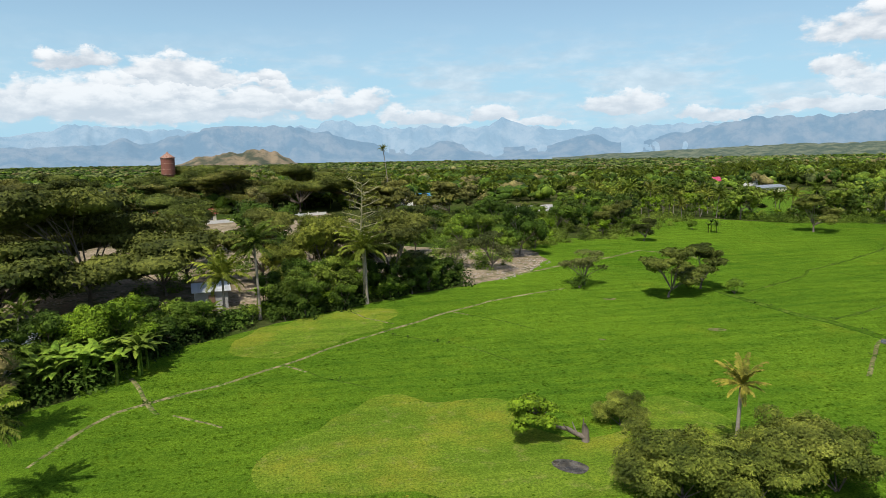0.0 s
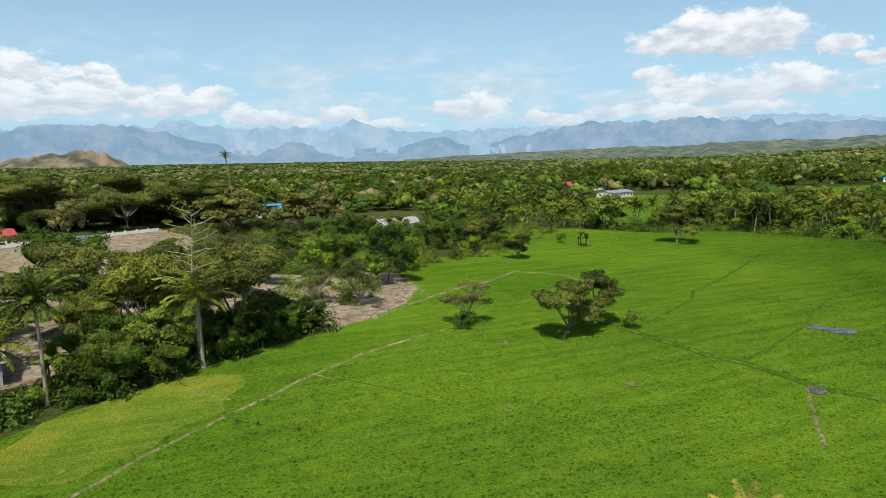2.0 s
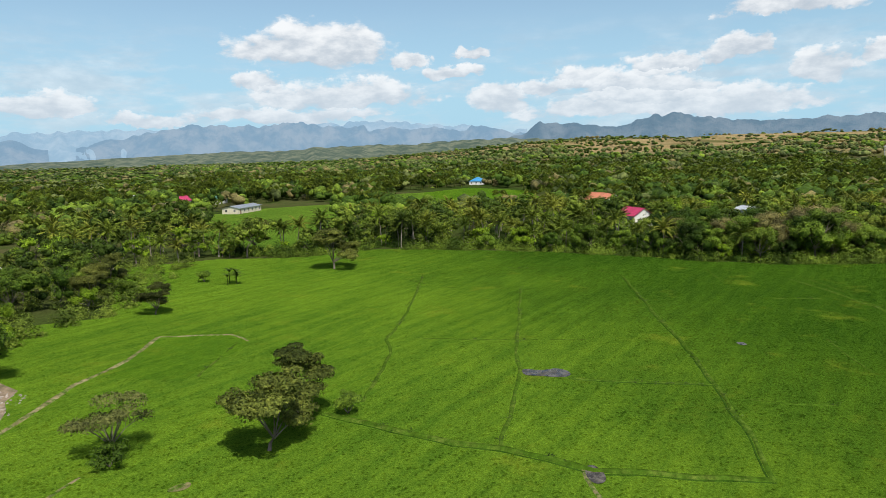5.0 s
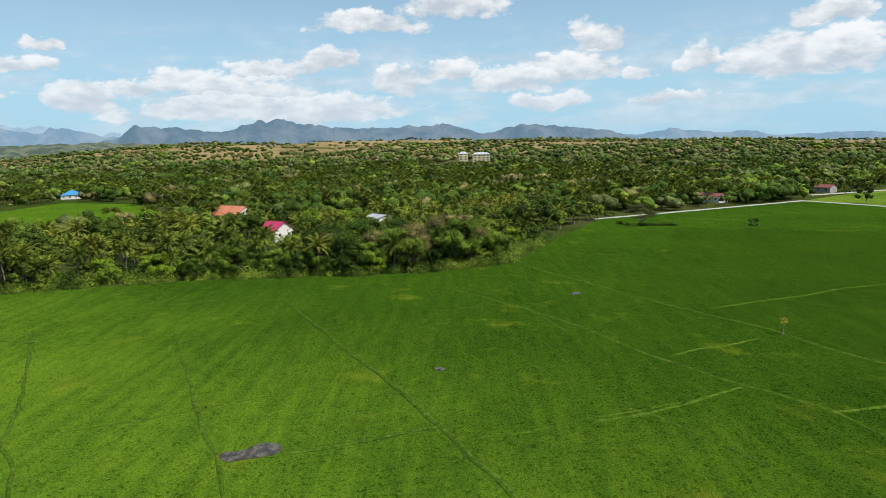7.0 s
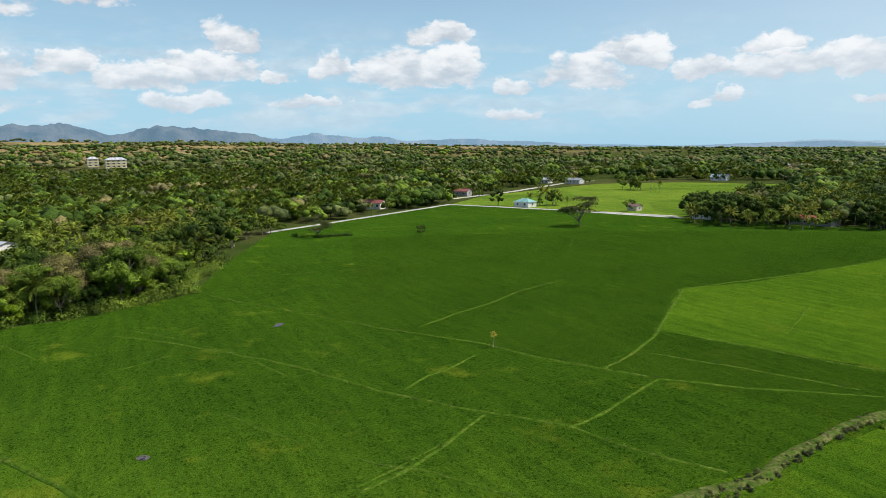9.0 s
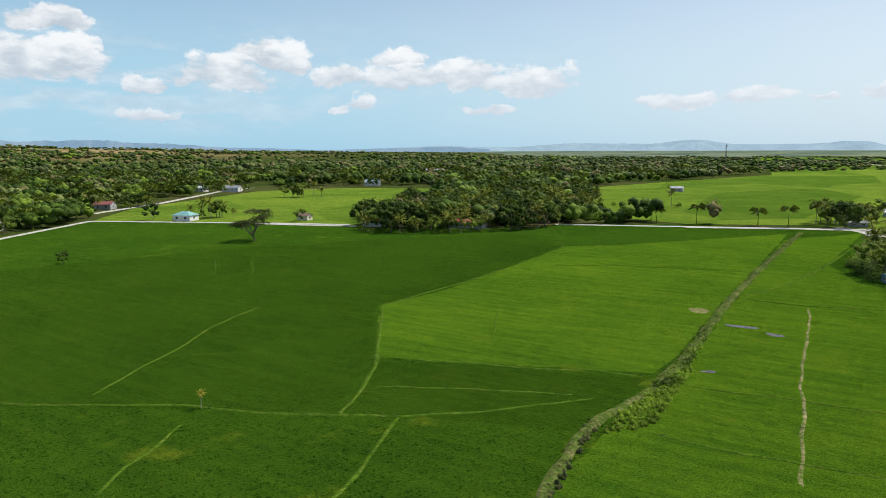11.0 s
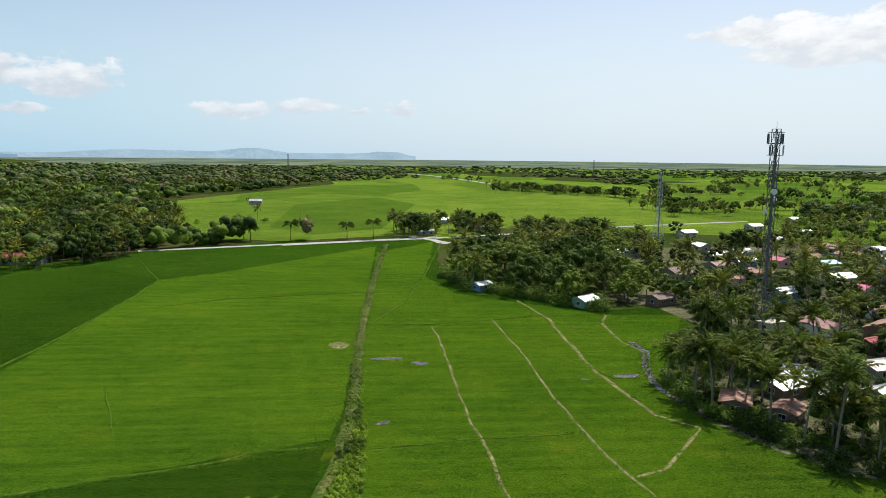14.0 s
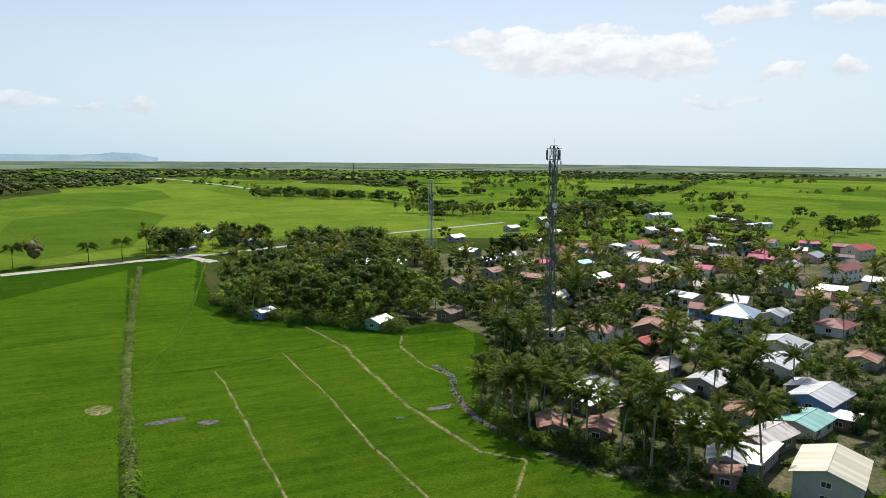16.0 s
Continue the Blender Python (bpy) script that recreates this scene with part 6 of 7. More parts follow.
PLANT["fresh"] = [plant("young_tree", "young tree with fresh yellow-green leaves", "tree", broadleaf(s, 7, 3.7, "round", M_LEAF_BRIGHT, 7000, 0.20), RT) for s in (53, 54)]
PATTERNS = [p for some in PLANT.values() for p in some]
RNG = random.Random(7)
PLANTED, STAND = [], []
JOINED = ("palm", "round", "dark", "lush", "bright", "backrain", "tall", "dry")


def put(kind, x, y, size=1.0, label=""):
    PLANTED.append((x, y))
    if kind in JOINED and math.hypot(x - 70, y - 40) > (185 if kind == "palm" else 150):
        STAND.append((kind, x, y, size))
        return None
    return grow(RNG.choice(PLANT[kind]), x, y, size, None, RNG, label)


def sow(kinds, ring, spacing, size=(0.8, 1.15), seed=1, keep=None):
    """Fill an outline with plants at about a spacing, never two on one spot."""
    rng = random.Random(seed)
    xs, ys = [p[0] for p in ring], [p[1] for p in ring]
    y = min(ys)
    while y < max(ys):
        x = min(xs)
        while x < max(xs):
            px, py = x + rng.uniform(-0.45, 0.45) * spacing, y + rng.uniform(-0.45, 0.45) * spacing
            x += spacing
            inside = False
            for i in range(len(ring)):
                (ax, ay), (bx, by) = ring[i - 1], ring[i]
                if (ay > py) != (by > py) and px < (bx - ax) * (py - ay) / (by - ay) + ax:
                    inside = not inside
            if inside and (keep is None or keep(px, py)):
                put(rng.choice(kinds), px, py, rng.uniform(*size))
        y += spacing


def undergrowth(label, ring, spacing, size, seed, mat, keep=None, wide=1.0):
    """Low weeds and shrubs too many to count, as one mesh of leaf heaps."""
    rng = np.random.default_rng(seed)
    xs, ys = [q[0] for q in ring], [q[1] for q in ring]
    v_all, f_all, n = [], [], 0
    for gx in np.arange(min(xs), max(xs), spacing):
        for gy in np.arange(min(ys), max(ys), spacing):
            x, y = gx + rng.uniform(-0.5, 0.5) * spacing, gy + rng.uniform(-0.5, 0.5) * spacing
            if not within(x, y, ring) or (keep and not keep(x, y)):
                continue
            h = rng.uniform(*size)
            m = int(60 + 75 * h)
            d = rng.normal(size=(m, 3))
            d[:, 2] = np.abs(d[:, 2])
            d /= np.linalg.norm(d, axis=1)[:, None]
            c = np.array((x, y, 0.0)) + d * np.array((h * 0.75 * wide, h * 0.75 * wide, h)) * rng.uniform(0.35, 1.05, m)[:, None]
            nrm = d + np.array((0, 0, 0.5)) + rng.normal(size=(m, 3)) * 0.35
            nrm /= np.linalg.norm(nrm, axis=1)[:, None]
            v, f = leaf_quads(c, nrm, rng.uniform(0.5, 1.0, m) * (0.15 + 0.07 * h), rng, 1.4)
            v_all.append(v)
            f_all.append(f + n)
            n += len(v)
    tagged(new("undergrowth", mesh_of("undergrowth", np.concatenate(v_all), np.concatenate(f_all), [mat])), label, "shrubs", kind="stuff")


HOME_SPOTS = [(x, y, 0.42 * s + 0.5) for x, y, s in HOMES]


SHELTER_YARD = [(-9, 97), (-6, 89), (-3, 85), (1, 86.5), (4, 91), (3, 100), (-4, 104)]


def free(x, y):
    if within(x, y, SHELTER_YARD):
        return False
    if any(m == M_WATER and within(x, y, ring) for ring, m in POOLS):
        return False
    return all((x - a) ** 2 + (y - b) ** 2 > r * r for a, b, r in HOME_SPOTS)


# lone trees in the rice
put("acacia", 62.6, 86.2, 1.0)
put("acacia", 70.6, 90.6, 0.92)
put("bush", 73.2, 85.8, 0.9)
put("shrub", 54.6, 98.0, 0.85)
put("bush", 52.9, 96.1, 0.8)
put("drypalm", 39.7, 37.4, 1.0)
put("feather", 34.7, 44.5, 0.8)
for x, y, s in ((32.4, 34.8, 1.0), (33.4, 33.3, 1.15), (34.8, 32.3, 1.05), (40, 34, 1.05), (41.9, 33.7, 1.2), (42.7, 31.8, 1.05), (37.1, 31.6, 1.0)):
    put("feather", x, y, s)
put("acacia", 140.5, 149.5, 1.3)
put("bush", 114.7, 164.4, 1.0)
put("banana", 115.9, 156.2, 1.0)
put("acacia", 90.5, 146.0, 0.75)
put("spread", 89.1, 163.5, 0.55)
put("lush", 95.0, 160.0, 0.6)
put("spread", 98.3, 174.0, 0.6)
put("dark", 104.2, 201.4, 0.8)
put("spread", 152.6, 191.0, 0.75)
put("dark", 261.5, -49.3, 0.34)
put("shrub", 279.5, -16.5, 1.2)
put("drypalm", 133.4, 2.8, 0.35)
put("shrub", 250.5, -114.0, 1.9, "airy round-crowned tree standing alone in the rice")
put("bush", 146.3, -325.9, 1.1)
put("bush", 168, -332, 0.8)
put("round", 159, -330.3, 0.3)
put("bush", 180.2, -317.9, 1.0)
put("round", 148.6, 187.5, 0.9)
put("palm", 158.6, 185.9, 0.9)
put("round", 167.7, 172.1, 1.1)
put("round", 138.4, 197.9, 0.8)
# the tree line west of the paddies
undergrowth("dark shrubs crowding the western field edge", [(-11.8, 57.8), (-7.7, 65.5), (-4, 73.1), (0.6, 79), (6.1, 85.3), (11.9, 87.6), (19.2, 93.9), (27.5, 98.7), (36.7, 103.2), (37.8, 112.1), (24.6, 103.2), (15.5, 99.9), (5.7, 94.6), (-1.1, 87.3), (-7.4, 81.1), (-13.6, 71.5), (-17.5, 61.1)], 2.3, (1.2, 3.4), 24, M_LEAF_DARK, free)
undergrowth("dark weeds and shrubs below the palms", [(-11.5, 57.1), (-13.4, 53.5), (-15.5, 47), (-22.2, 53), (-18.8, 62.2)], 2.3, (1.0, 3.0), 25, M_LEAF_DARK, free)
put("palm", -8.5, 41.3, 0.75)
put("palm", -13.9, 51, 0.8)
put("dry", -15.2, 58.6, 0.45)
for x, y, s in ((-4.8, 77.4, 0.42), (-2, 79.7, 0.5), (7.4, 88.8, 0.38), (15.8, 90.7, 0.4), (22.8, 95.7, 0.42), (29.8, 101.7, 0.42), (-14.3, 64.8, 0.5), (-12.3, 67.6, 0.45), (-6.9, 73.5, 0.45)):
    put("lush", x, y, s)
put("rain", -20.2, 101.7, 1.25)
put("rain", -35.7, 124.1, 1.1)
put("rain", -20.3, 153.6, 1.0)
for x, y, s in ((-69.2, 208.8, 1.05), (-65.8, 240.8, 1.0), (-50.8, 268.3, 1.05), (-16.3, 276.3, 1.25), (8.1, 272.2, 1.2), (30.5, 280.9, 1.2), (-44.5, 328.1, 1.25), (-36.4, 116.8, 0.9), (-90, 250, 1.2), (-82, 282, 1.2), (-30, 300, 1.25), (4, 312, 1.2), (-52, 178, 1.0), (-62, 150, 1.0)):
    put("rain", x, y, s)
for x, y, s in ((-6.4, 239.3, 1.0), (46.1, 288.4, 1.1), (-109.6, 305.1, 1.1)):
    put("dry", x, y, s)
for x, y, s in ((18.5, 166.2, 0.8), (45.2, 146.7, 0.8), (34.0, 141.6, 0.8), (51.0, 150.0, 0.9)):
    put("lush", x, y, s)
for x, y, s in ((-11, 108, 0.75), (10.5, 110, 0.75), (18, 112, 0.7), (-9, 118, 0.9), (16, 126, 0.8), (25, 132, 0.7), (-14, 136, 0.9)):
    put("spread", x, y, s)
for x, y, s in ((6.5, 94, 0.5), (10.5, 95.5, 0.55), (14.5, 97.5, 0.5), (22, 97.5, 0.45), (-8.5, 84, 0.4)):
    put("dark", x, y, s)
put("bare", 19.0, 96.0, 1.0)
put("spread", 24.4, 101.6, 1.08)
put("airy", 12.8, 104.3, 1.05)
put("airy", 8.5, 100.5, 0.7)
put("spread", 3.6, 112.6, 0.9)
put("dark", 3.1, 129.1, 1.1)
put("palm", 19.2, 93.4, 1.15)
put("palm", 0.0, 88.8, 1.15)
put("palm", 4.6, 87.8, 1.08)
put("palm", -23.5, 88.2, 1.1)
put("dark", 29.6, 101.6, 0.45)
put("dark", 33.0, 104.2, 0.42)
put("dark", 26.6, 98.8, 0.36)
put("shrub", 44.1, 116.0, 1.05)
put("shrub", 38.5, 121.0, 0.8)
put("dark", 54.8, 132.4, 0.95)
put("lush", 49.5, 131.0, 0.8)
put("fresh", -8.6, 72.2, 1.0)
put("fresh", -13, 70.4, 0.9)
put("fresh", -11, 70.9, 0.8)
put("lush", 10.4, 88, 0.5)
put("lush", -4, 80.2, 0.5)
for x, y in ((-10.6, 63.8), (-8.5, 64.9), (-6.7, 67.9), (-12.7, 62.8), (-5.9, 71.6), (-11.2, 70.9)):
    put("banana", x, y, 1.15)
SIGHT_WEST = [(-48, 214), (22, 246), (62, 282), (70, 300), (44, 306), (8, 286), (-40, 262)]
WEST = [(-16, 52), (-11, 64), (-5, 76), (1, 81), (10, 88), (18, 94), (26, 99), (37, 104), (35, 110), (21, 104), (7, 98), (-4, 90), (-14, 78), (-23, 58)]
sow(["bush", "bush", "bush", "bush", "banana"], WEST, 3.4, (0.6, 1.3), 3, free)
sow(["lush", "fresh", "palm", "lush", "dark"], WEST, 8.5, (0.5, 0.8), 4, free)
sow(["backrain", "dark", "backrain", "round", "dry", "backrain"], [(-22, 62), (-16, 85), (-8, 102), (-34, 177), (-2, 233), (41, 223), (66, 202), (79, 225), (33, 317), (-100, 319), (-129, 164), (-86, 67)], 14.5, (0.75, 1.05), 5, lambda x, y: free(x, y) and not within(x, y, YARD) and not within(x, y, SIGHT_WEST))
sow(["round", "bush", "dark", "round", "palm", "bright"], [(63, 142), (57, 140), (48, 150), (40, 170), (66, 202), (103, 209), (107, 184), (88, 157), (73, 166)], 7.2, (0.4, 0.75), 6, free)
undergrowth("brush under the western trees", [(-20.7, 66.3), (-14.3, 73.7), (-5.4, 80.5), (5.8, 90.9), (18.8, 98.9), (37.3, 105.6), (55.2, 129.9), (56.6, 172.3), (26.1, 190.4), (-8.3, 164.1), (-39.5, 164.2), (-70.2, 156.7)], 3.6, (0.7, 2.6), 43, M_LEAF, lambda x, y: free(x, y) and noise.noise(Vector((x * 0.05, y * 0.05, 6.0))) > (0.28 if within(x, y, YARD) else -0.18))
undergrowth("brush under the northern trees", [(60.2, 141.9), (86.3, 149.3), (136.6, 195), (129.2, 236.2), (89.2, 253.2), (41.3, 232.3), (56.6, 172.3)], 4.6, (1.0, 3.2), 44, M_LEAF, free)
undergrowth("scrub between the yard and the northern houses", [(24, 176), (44, 168), (62, 196), (72, 214), (64, 280), (30, 268), (28, 232)], 4.4, (1.0, 2.8), 66, M_LEAF_DULL, free)
# palms and trees on the far side
EAST = [(107, 186), (116, 203), (138, 191), (152, 171), (170, 168), (180, 149), (189, 118), (192, 92), (190, 73), (193, 63), (205, 40), (246, 24), (301, -2), (327, 24), (294, 98), (258, 165), (207, 234), (154, 269), (108, 244)]
CLEAR_NORTH = [(142.3, 196.9), (229.9, 327.9), (281.5, 331.3), (309.8, 306.6), (176.5, 172), (152.9, 174.4)]


EAST_SPOTS = HOMES[EAST_FIRST:EAST_LAST]


def fronting(x, y, hx, hy, size):
    """Low gardens lie in front of the houses of the grove, on the side of the fields."""
    gx, gy = 60.0 - hx, 55.0 - hy
    far = math.hypot(gx, gy)
    along, across = ((x - hx) * gx + (y - hy) * gy) / far, abs((x - hx) * gy - (y - hy) * gx) / far
    return -3 < along < 40 and across < 0.45 * size + 1.5


CLEAR_GROVE = [(403, 325.9), (494.4, 324.9), (465.6, 257.9), (360.7, 191.9), (300.7, 174.9), (293.6, 198.7), (274.8, 207.2), (262.4, 223.5)]


def grove(x, y):
    inside = False
    for i in range(len(CLEAR_NORTH)):
        (ax, ay), (bx, by) = CLEAR_NORTH[i - 1], CLEAR_NORTH[i]
        if (ay > y) != (by > y) and x < (bx - ax) * (y - ay) / (by - ay) + ax:
            inside = not inside
    return free(x, y) and not inside and not within(x, y, CLEAR_GROVE) and not any(fronting(x, y, *spot) for spot in EAST_SPOTS)


sow(["palm", "palm", "palm", "round", "dark", "palm", "bright", "lush"], EAST, 8.0, (0.72, 0.98), 8, grove)
sow(["bush", "banana", "bush"], EAST, 9.0, (0.9, 1.5), 41, lambda x, y: free(x, y) and not grove(x, y) and not within(x, y, CLEAR_NORTH) and not within(x, y, CLEAR_GROVE))
undergrowth("fresh green shrubs along the grove edge", [(138, 188), (151, 169), (168, 165), (177, 148), (186, 118), (189, 91), (189, 72), (190, 62), (202, 39), (245, 22), (248, 26), (206, 44), (195, 64), (194, 73), (194, 92), (191, 119), (181, 150), (171, 170), (153, 173), (140, 192)], 2.0, (1.2, 3.6), 9, M_LEAF, lambda x, y: noise.noise(Vector((x * 0.13, y * 0.13, 2.0))) > -0.25)
undergrowth("green shrubs under the palms of the grove", [(140, 191), (153, 172), (170, 169), (179, 150), (189, 119), (192, 92), (190, 73), (193, 63), (205, 41), (247, 24), (253, 34), (218, 54), (207, 73), (208, 94), (203, 125), (191, 159), (176, 179), (160, 183), (146, 201)], 3.0, (1.6, 4.0), 42, M_LEAF_DARK, free)
sow(["dry", "round", "dry", "dark"], [(191, 89), (191, 72), (192, 62), (203, 41), (218, 42), (207, 73), (206, 90)], 6.5, (0.75, 1.05), 10)
sow(["bush", "round"], [(297, -3), (315, -21), (319, -17), (301, 1)], 5, (0.5, 0.9), 11)
sow(["lush", "bright", "dark", "lush", "round"], [(138, 191), (151, 172), (169, 168), (178, 149), (187, 118), (190, 92), (190, 73), (192, 64), (204, 41), (246, 25), (250, 32), (214, 50), (203, 72), (203, 93), (199, 122), (189, 155), (175, 176), (157, 179), (143, 198)], 5.2, (0.35, 0.62), 71, lambda x, y: free(x, y) and not any(fronting(x, y, *spot) for spot in EAST_SPOTS))
# grove in the southern fields, road corner, dark wood
sow(["palm", "dark", "round", "palm"], [(245, -171), (228, -166), (206, -184), (180, -204), (175, -224), (177, -255), (197, -273), (230, -233), (250, -192)], 9.0, (0.7, 1.0), 12, free)
sow(["palm", "dark", "lush", "palm", "dark"], [(237.4, -154.2), (213.5, -159.2), (179.4, -186.2), (171.2, -213.3), (167.2, -270.4), (210.1, -357), (279.8, -380.7), (294.5, -281.3), (261.4, -192.7)], 8.0, (0.6, 0.95), 45, free)
sow(["bush", "lush", "palm"], [(234.8, -151.1), (211.4, -156.2), (177.7, -182.9), (169.6, -209.5), (173.8, -216.4), (182.9, -193), (218.1, -165.4), (239.6, -160.5)], 5.0, (0.5, 0.8), 46, free)
sow(["dark", "round", "palm"], [(78, -260), (51, -251), (30, -286), (55, -305), (77, -285)], 9.0, (0.65, 0.95), 13, free)
sow(["dark", "round", "lush", "palm", "round", "lush"], [(62, -169), (56, -143), (40, -130), (26, -116), (6, -121), (7, -157), (30, -187), (57, -186)], 7.0, (0.7, 1.05), 14, free)
undergrowth("green shrubs at the edge of the dark wood", [(64, -169), (58, -141), (41, -126), (26, -112), (26, -115), (40, -130), (55, -144), (61, -169)], 2.0, (1.6, 4.6), 15, M_LEAF, free)
sow(["palm", "round", "palm", "dark"], [(57, -188), (30, -188), (6, -157), (-26, -200), (-4, -266), (24, -254)], 10.5, (0.7, 1.0), 16, free)
# village palms and trees; open yards lie before the houses
def yard(x, y):
    if not free(x, y):
        return False
    for hx, hy, size in HOMES[:VILLAGE_LAST]:
        gx, gy = 83.0 - hx, 28.0 - hy
        far = math.hypot(gx, gy)
        along, across = ((x - hx) * gx + (y - hy) * gy) / far, abs((x - hx) * gy - (y - hy) * gx) / far
        if 0 < along < 0.4 * size + 9.0 and across < 0.42 * size:
            return False
    return True



sow(["palm"], [(14, -86), (31, -67), (29, -47), (13, -29), (-10, -20), (-113, -27), (-149, -112), (-105, -188), (-36, -206), (5, -157), (2, -121)], 13.5, (0.8, 1.05), 17, yard)
sow(["round", "dark", "bush", "lush", "dark"], [(14, -86), (31, -67), (29, -47), (13, -29), (-10, -20), (-113, -27), (-149, -112), (-105, -188), (-36, -206), (5, -157), (2, -121)], 10.0, (0.36, 0.60), 57, yard)
sow(["palm", "bush", "palm", "bush"], [(31, -67), (32, -46), (15, -29), (10, -33), (24, -49), (24, -67)], 5.2, (0.6, 0.85), 18, yard)
undergrowth("shrubs along the stream by the village", [(33, -65), (32, -46), (15, -28), (12, -30), (28, -49), (29, -66)], 2.0, (0.8, 2.2), 19, M_LEAF, free)
undergrowth("shrubs and weeds between the village houses", [(14, -86), (31, -67), (29, -47), (13, -29), (-10, -20), (-63, -25), (-101, -77), (-68, -145), (-37, -177), (5, -157), (2, -121)], 2.9, (0.6, 2.2), 22, M_LEAF_DARK, free)
# palms, trees and roofs between the dark wood and the road
sow(["palm", "palm", "lush"], [(22, -222), (14, -244), (-14, -258), (-30, -240), (-20, -205), (8, -196)], 12.0, (0.6, 0.9), 81, free)
sow(["palm", "dark", "palm", "round", "lush"], [(-38, -178), (-68, -179), (-112, -214), (-200, -309), (-262, -400), (-206, -396), (-140, -300), (-90, -235), (-50, -205)], 12.0, (0.55, 0.95), 83, free)
sow(["dark", "round", "palm", "lush", "backrain"], [(-112, -214), (-200, -309), (-262, -270), (-330, -215), (-262, -200), (-184, -186), (-150, -112)], 18.0, (0.45, 0.8), 82, yard)
# tree belts across the southern plain
rows = random.Random(51)
for ax, ay, bx, by, n in ((-37.6, -693.8, -124.2, -597.2, 26),
                          (-87.1, -627.4, -155.6, -504.1, 16),
                          (-314.6, -752.9, -531.7, -789.5, 30),
                          (-303.5, -618.5, -452.2, -671, 20),
                          (-453.1, -498.5, -495.6, -456.3, 9),
                          (-301.6, -353.6, -359.1, -283.2, 13),
                          (-585.5, -480.1, -881, -558.2, 12),
                          (-738.2, -741.3, -1060, -787.8, 20),
                          (-33.9, -1178, -441.7, -1329.3, 40),
                          (64.2, -1091.1, -58.3, -817.7, 14),
                          (-282.3, -1077.5, -580.1, -1085.7, 30),
                          (-663.8, -949.9, -1016.6, -1012, 30),
                          (-98.9, -439.2, -140.6, -374.1, 20),
                          (-32.2, -698.0, -121.4, -572.3, 40),
                          (-185.2, -599.6, -278.9, -626.5, 34),
                          (-124.5, -598.6, -147.4, -485.9, 30),
                          (-181.0, -429.3, -215.6, -417.5, 20),
                          (-354.9, -832.9, -505.8, -906.2, 40),
                          (-505.8, -906.2, -746.6, -1059.0, 50),
                          (-306.2, -514.5, -486.2, -566.3, 46),
                          (-486.2, -566.3, -681.2, -714.1, 30),
                          (-357.5, -416.6, -477.1, -461.1, 20),
                          (-92, -360.8, -180.9, -429, 18),
                          (-1085.6, -1000.3, -1700.1, -1073.8, 34),
                          (-253.9, -207.5, -336.6, -223.1, 12),
                          (-243.3, -561.4, -328.4, -535.9, 12),
                          (74.1, -281, 61.5, -271.3, 8),
                          (44.7, -282.7, 22.9, -301, 10),
                          (-31.1, -629.4, -120.4, -587.8, 26),
                          (142.3, -350, 55.5, -347.3, 1),
                          (396.1, -281.2, 373.8, -290.4, 8),
                          (432, -163.9, 420.3, -184.4, 10),
                          (333.8, -148.1, 329.8, -167.4, 6),
                          (313.9, -402.9, 260.5, -457.3, 20),
                          (185.1, -317.6, 144.3, -325.4, 2),
                          (73.8, -286.9, 63.5, -267.8, 8),
                          (44.7, -292.2, 26.9, -276.7, 9),
                          (21.4, -266.4, -26.4, -258.2, 18),
                          (0.1, -219.1, -20.2, -198.9, 12)):
    for _ in range(n):
        u = rows.random()
        x, y = ax + (bx - ax) * u + rows.gauss(0, 3.0), ay + (by - ay) * u + rows.gauss(0, 3.0)
        if free(x, y):
            put(rows.choice(["palm", "dark", "round", "lush", "palm"]), x, y, rows.uniform(0.45, 0.95))
for hx, hy in ((332, -146), (375, -78), (424, -163), (504, -287), (481, -303), (432, -419), (470, -555), (517, -654)):
    for _ in range(9):
        a, r = rows.uniform(0, 6.28), rows.uniform(9, 22)
        if free(hx + r * math.cos(a), hy + r * math.sin(a)) and not within(hx + r * math.cos(a), hy + r * math.sin(a), FIELD):
            put(rows.choice(["palm", "dark", "lush", "round"]), hx + r * math.cos(a), hy + r * math.sin(a), rows.uniform(0.4, 0.75))
# garden trees round the houses
for hx, hy, size in HOMES:
    for _ in range(1):
        a, r = rows.uniform(0, 6.28), 0.55 * size + rows.uniform(1.5, 6.0)
        x, y = hx + r * math.cos(a), hy + r * math.sin(a)
        if yard(x, y) and not within(x, y, FIELD) and not any(fronting(x, y, *spot) for spot in EAST_SPOTS):
            put(rows.choice(["palm", "palm", "dark", "lush", "round"]), x, y, rows.uniform(0.45, 0.7))
undergrowth("dark shrubs under the palms of the village edge", [(32.9, -59.3), (34.3, -51.5), (31.6, -43.6), (27.8, -35.9), (24.6, -28.9), (20.3, -22.2), (13.6, -18.5), (9.4, -27.6), (15.3, -36.7), (20.5, -46.5), (25.9, -58.8)], 2.2, (0.8, 2.4), 63, M_LEAF_DARK, free)
undergrowth("dark hedge in the far rice", [(288, -8), (280, -15), (277, -29), (275.5, -28.5), (277.5, -16.5), (286.5, -10.5)], 1.0, (0.8, 1.7), 65, M_LEAF_DARK)
# weeds on the broad dike
undergrowth("weeds crowding the end of the broad dike", [(85.2, 12), (86.6, -2), (88, -12), (88.6, -20), (86.6, -20), (86, -10), (85, -2), (83.6, 6), (83.4, 12)], 0.8, (0.2, 0.55), 64, M_LEAF_DULL)
undergrowth("weeds crowding the broad dike", [(86.2, -15.5), (84.4, -42), (84.6, -68.6), (83.2, -68.2), (81.1, -38.2), (81, -22.2)], 0.75, (0.25, 0.75), 20, M_LEAF_BRIGHT)


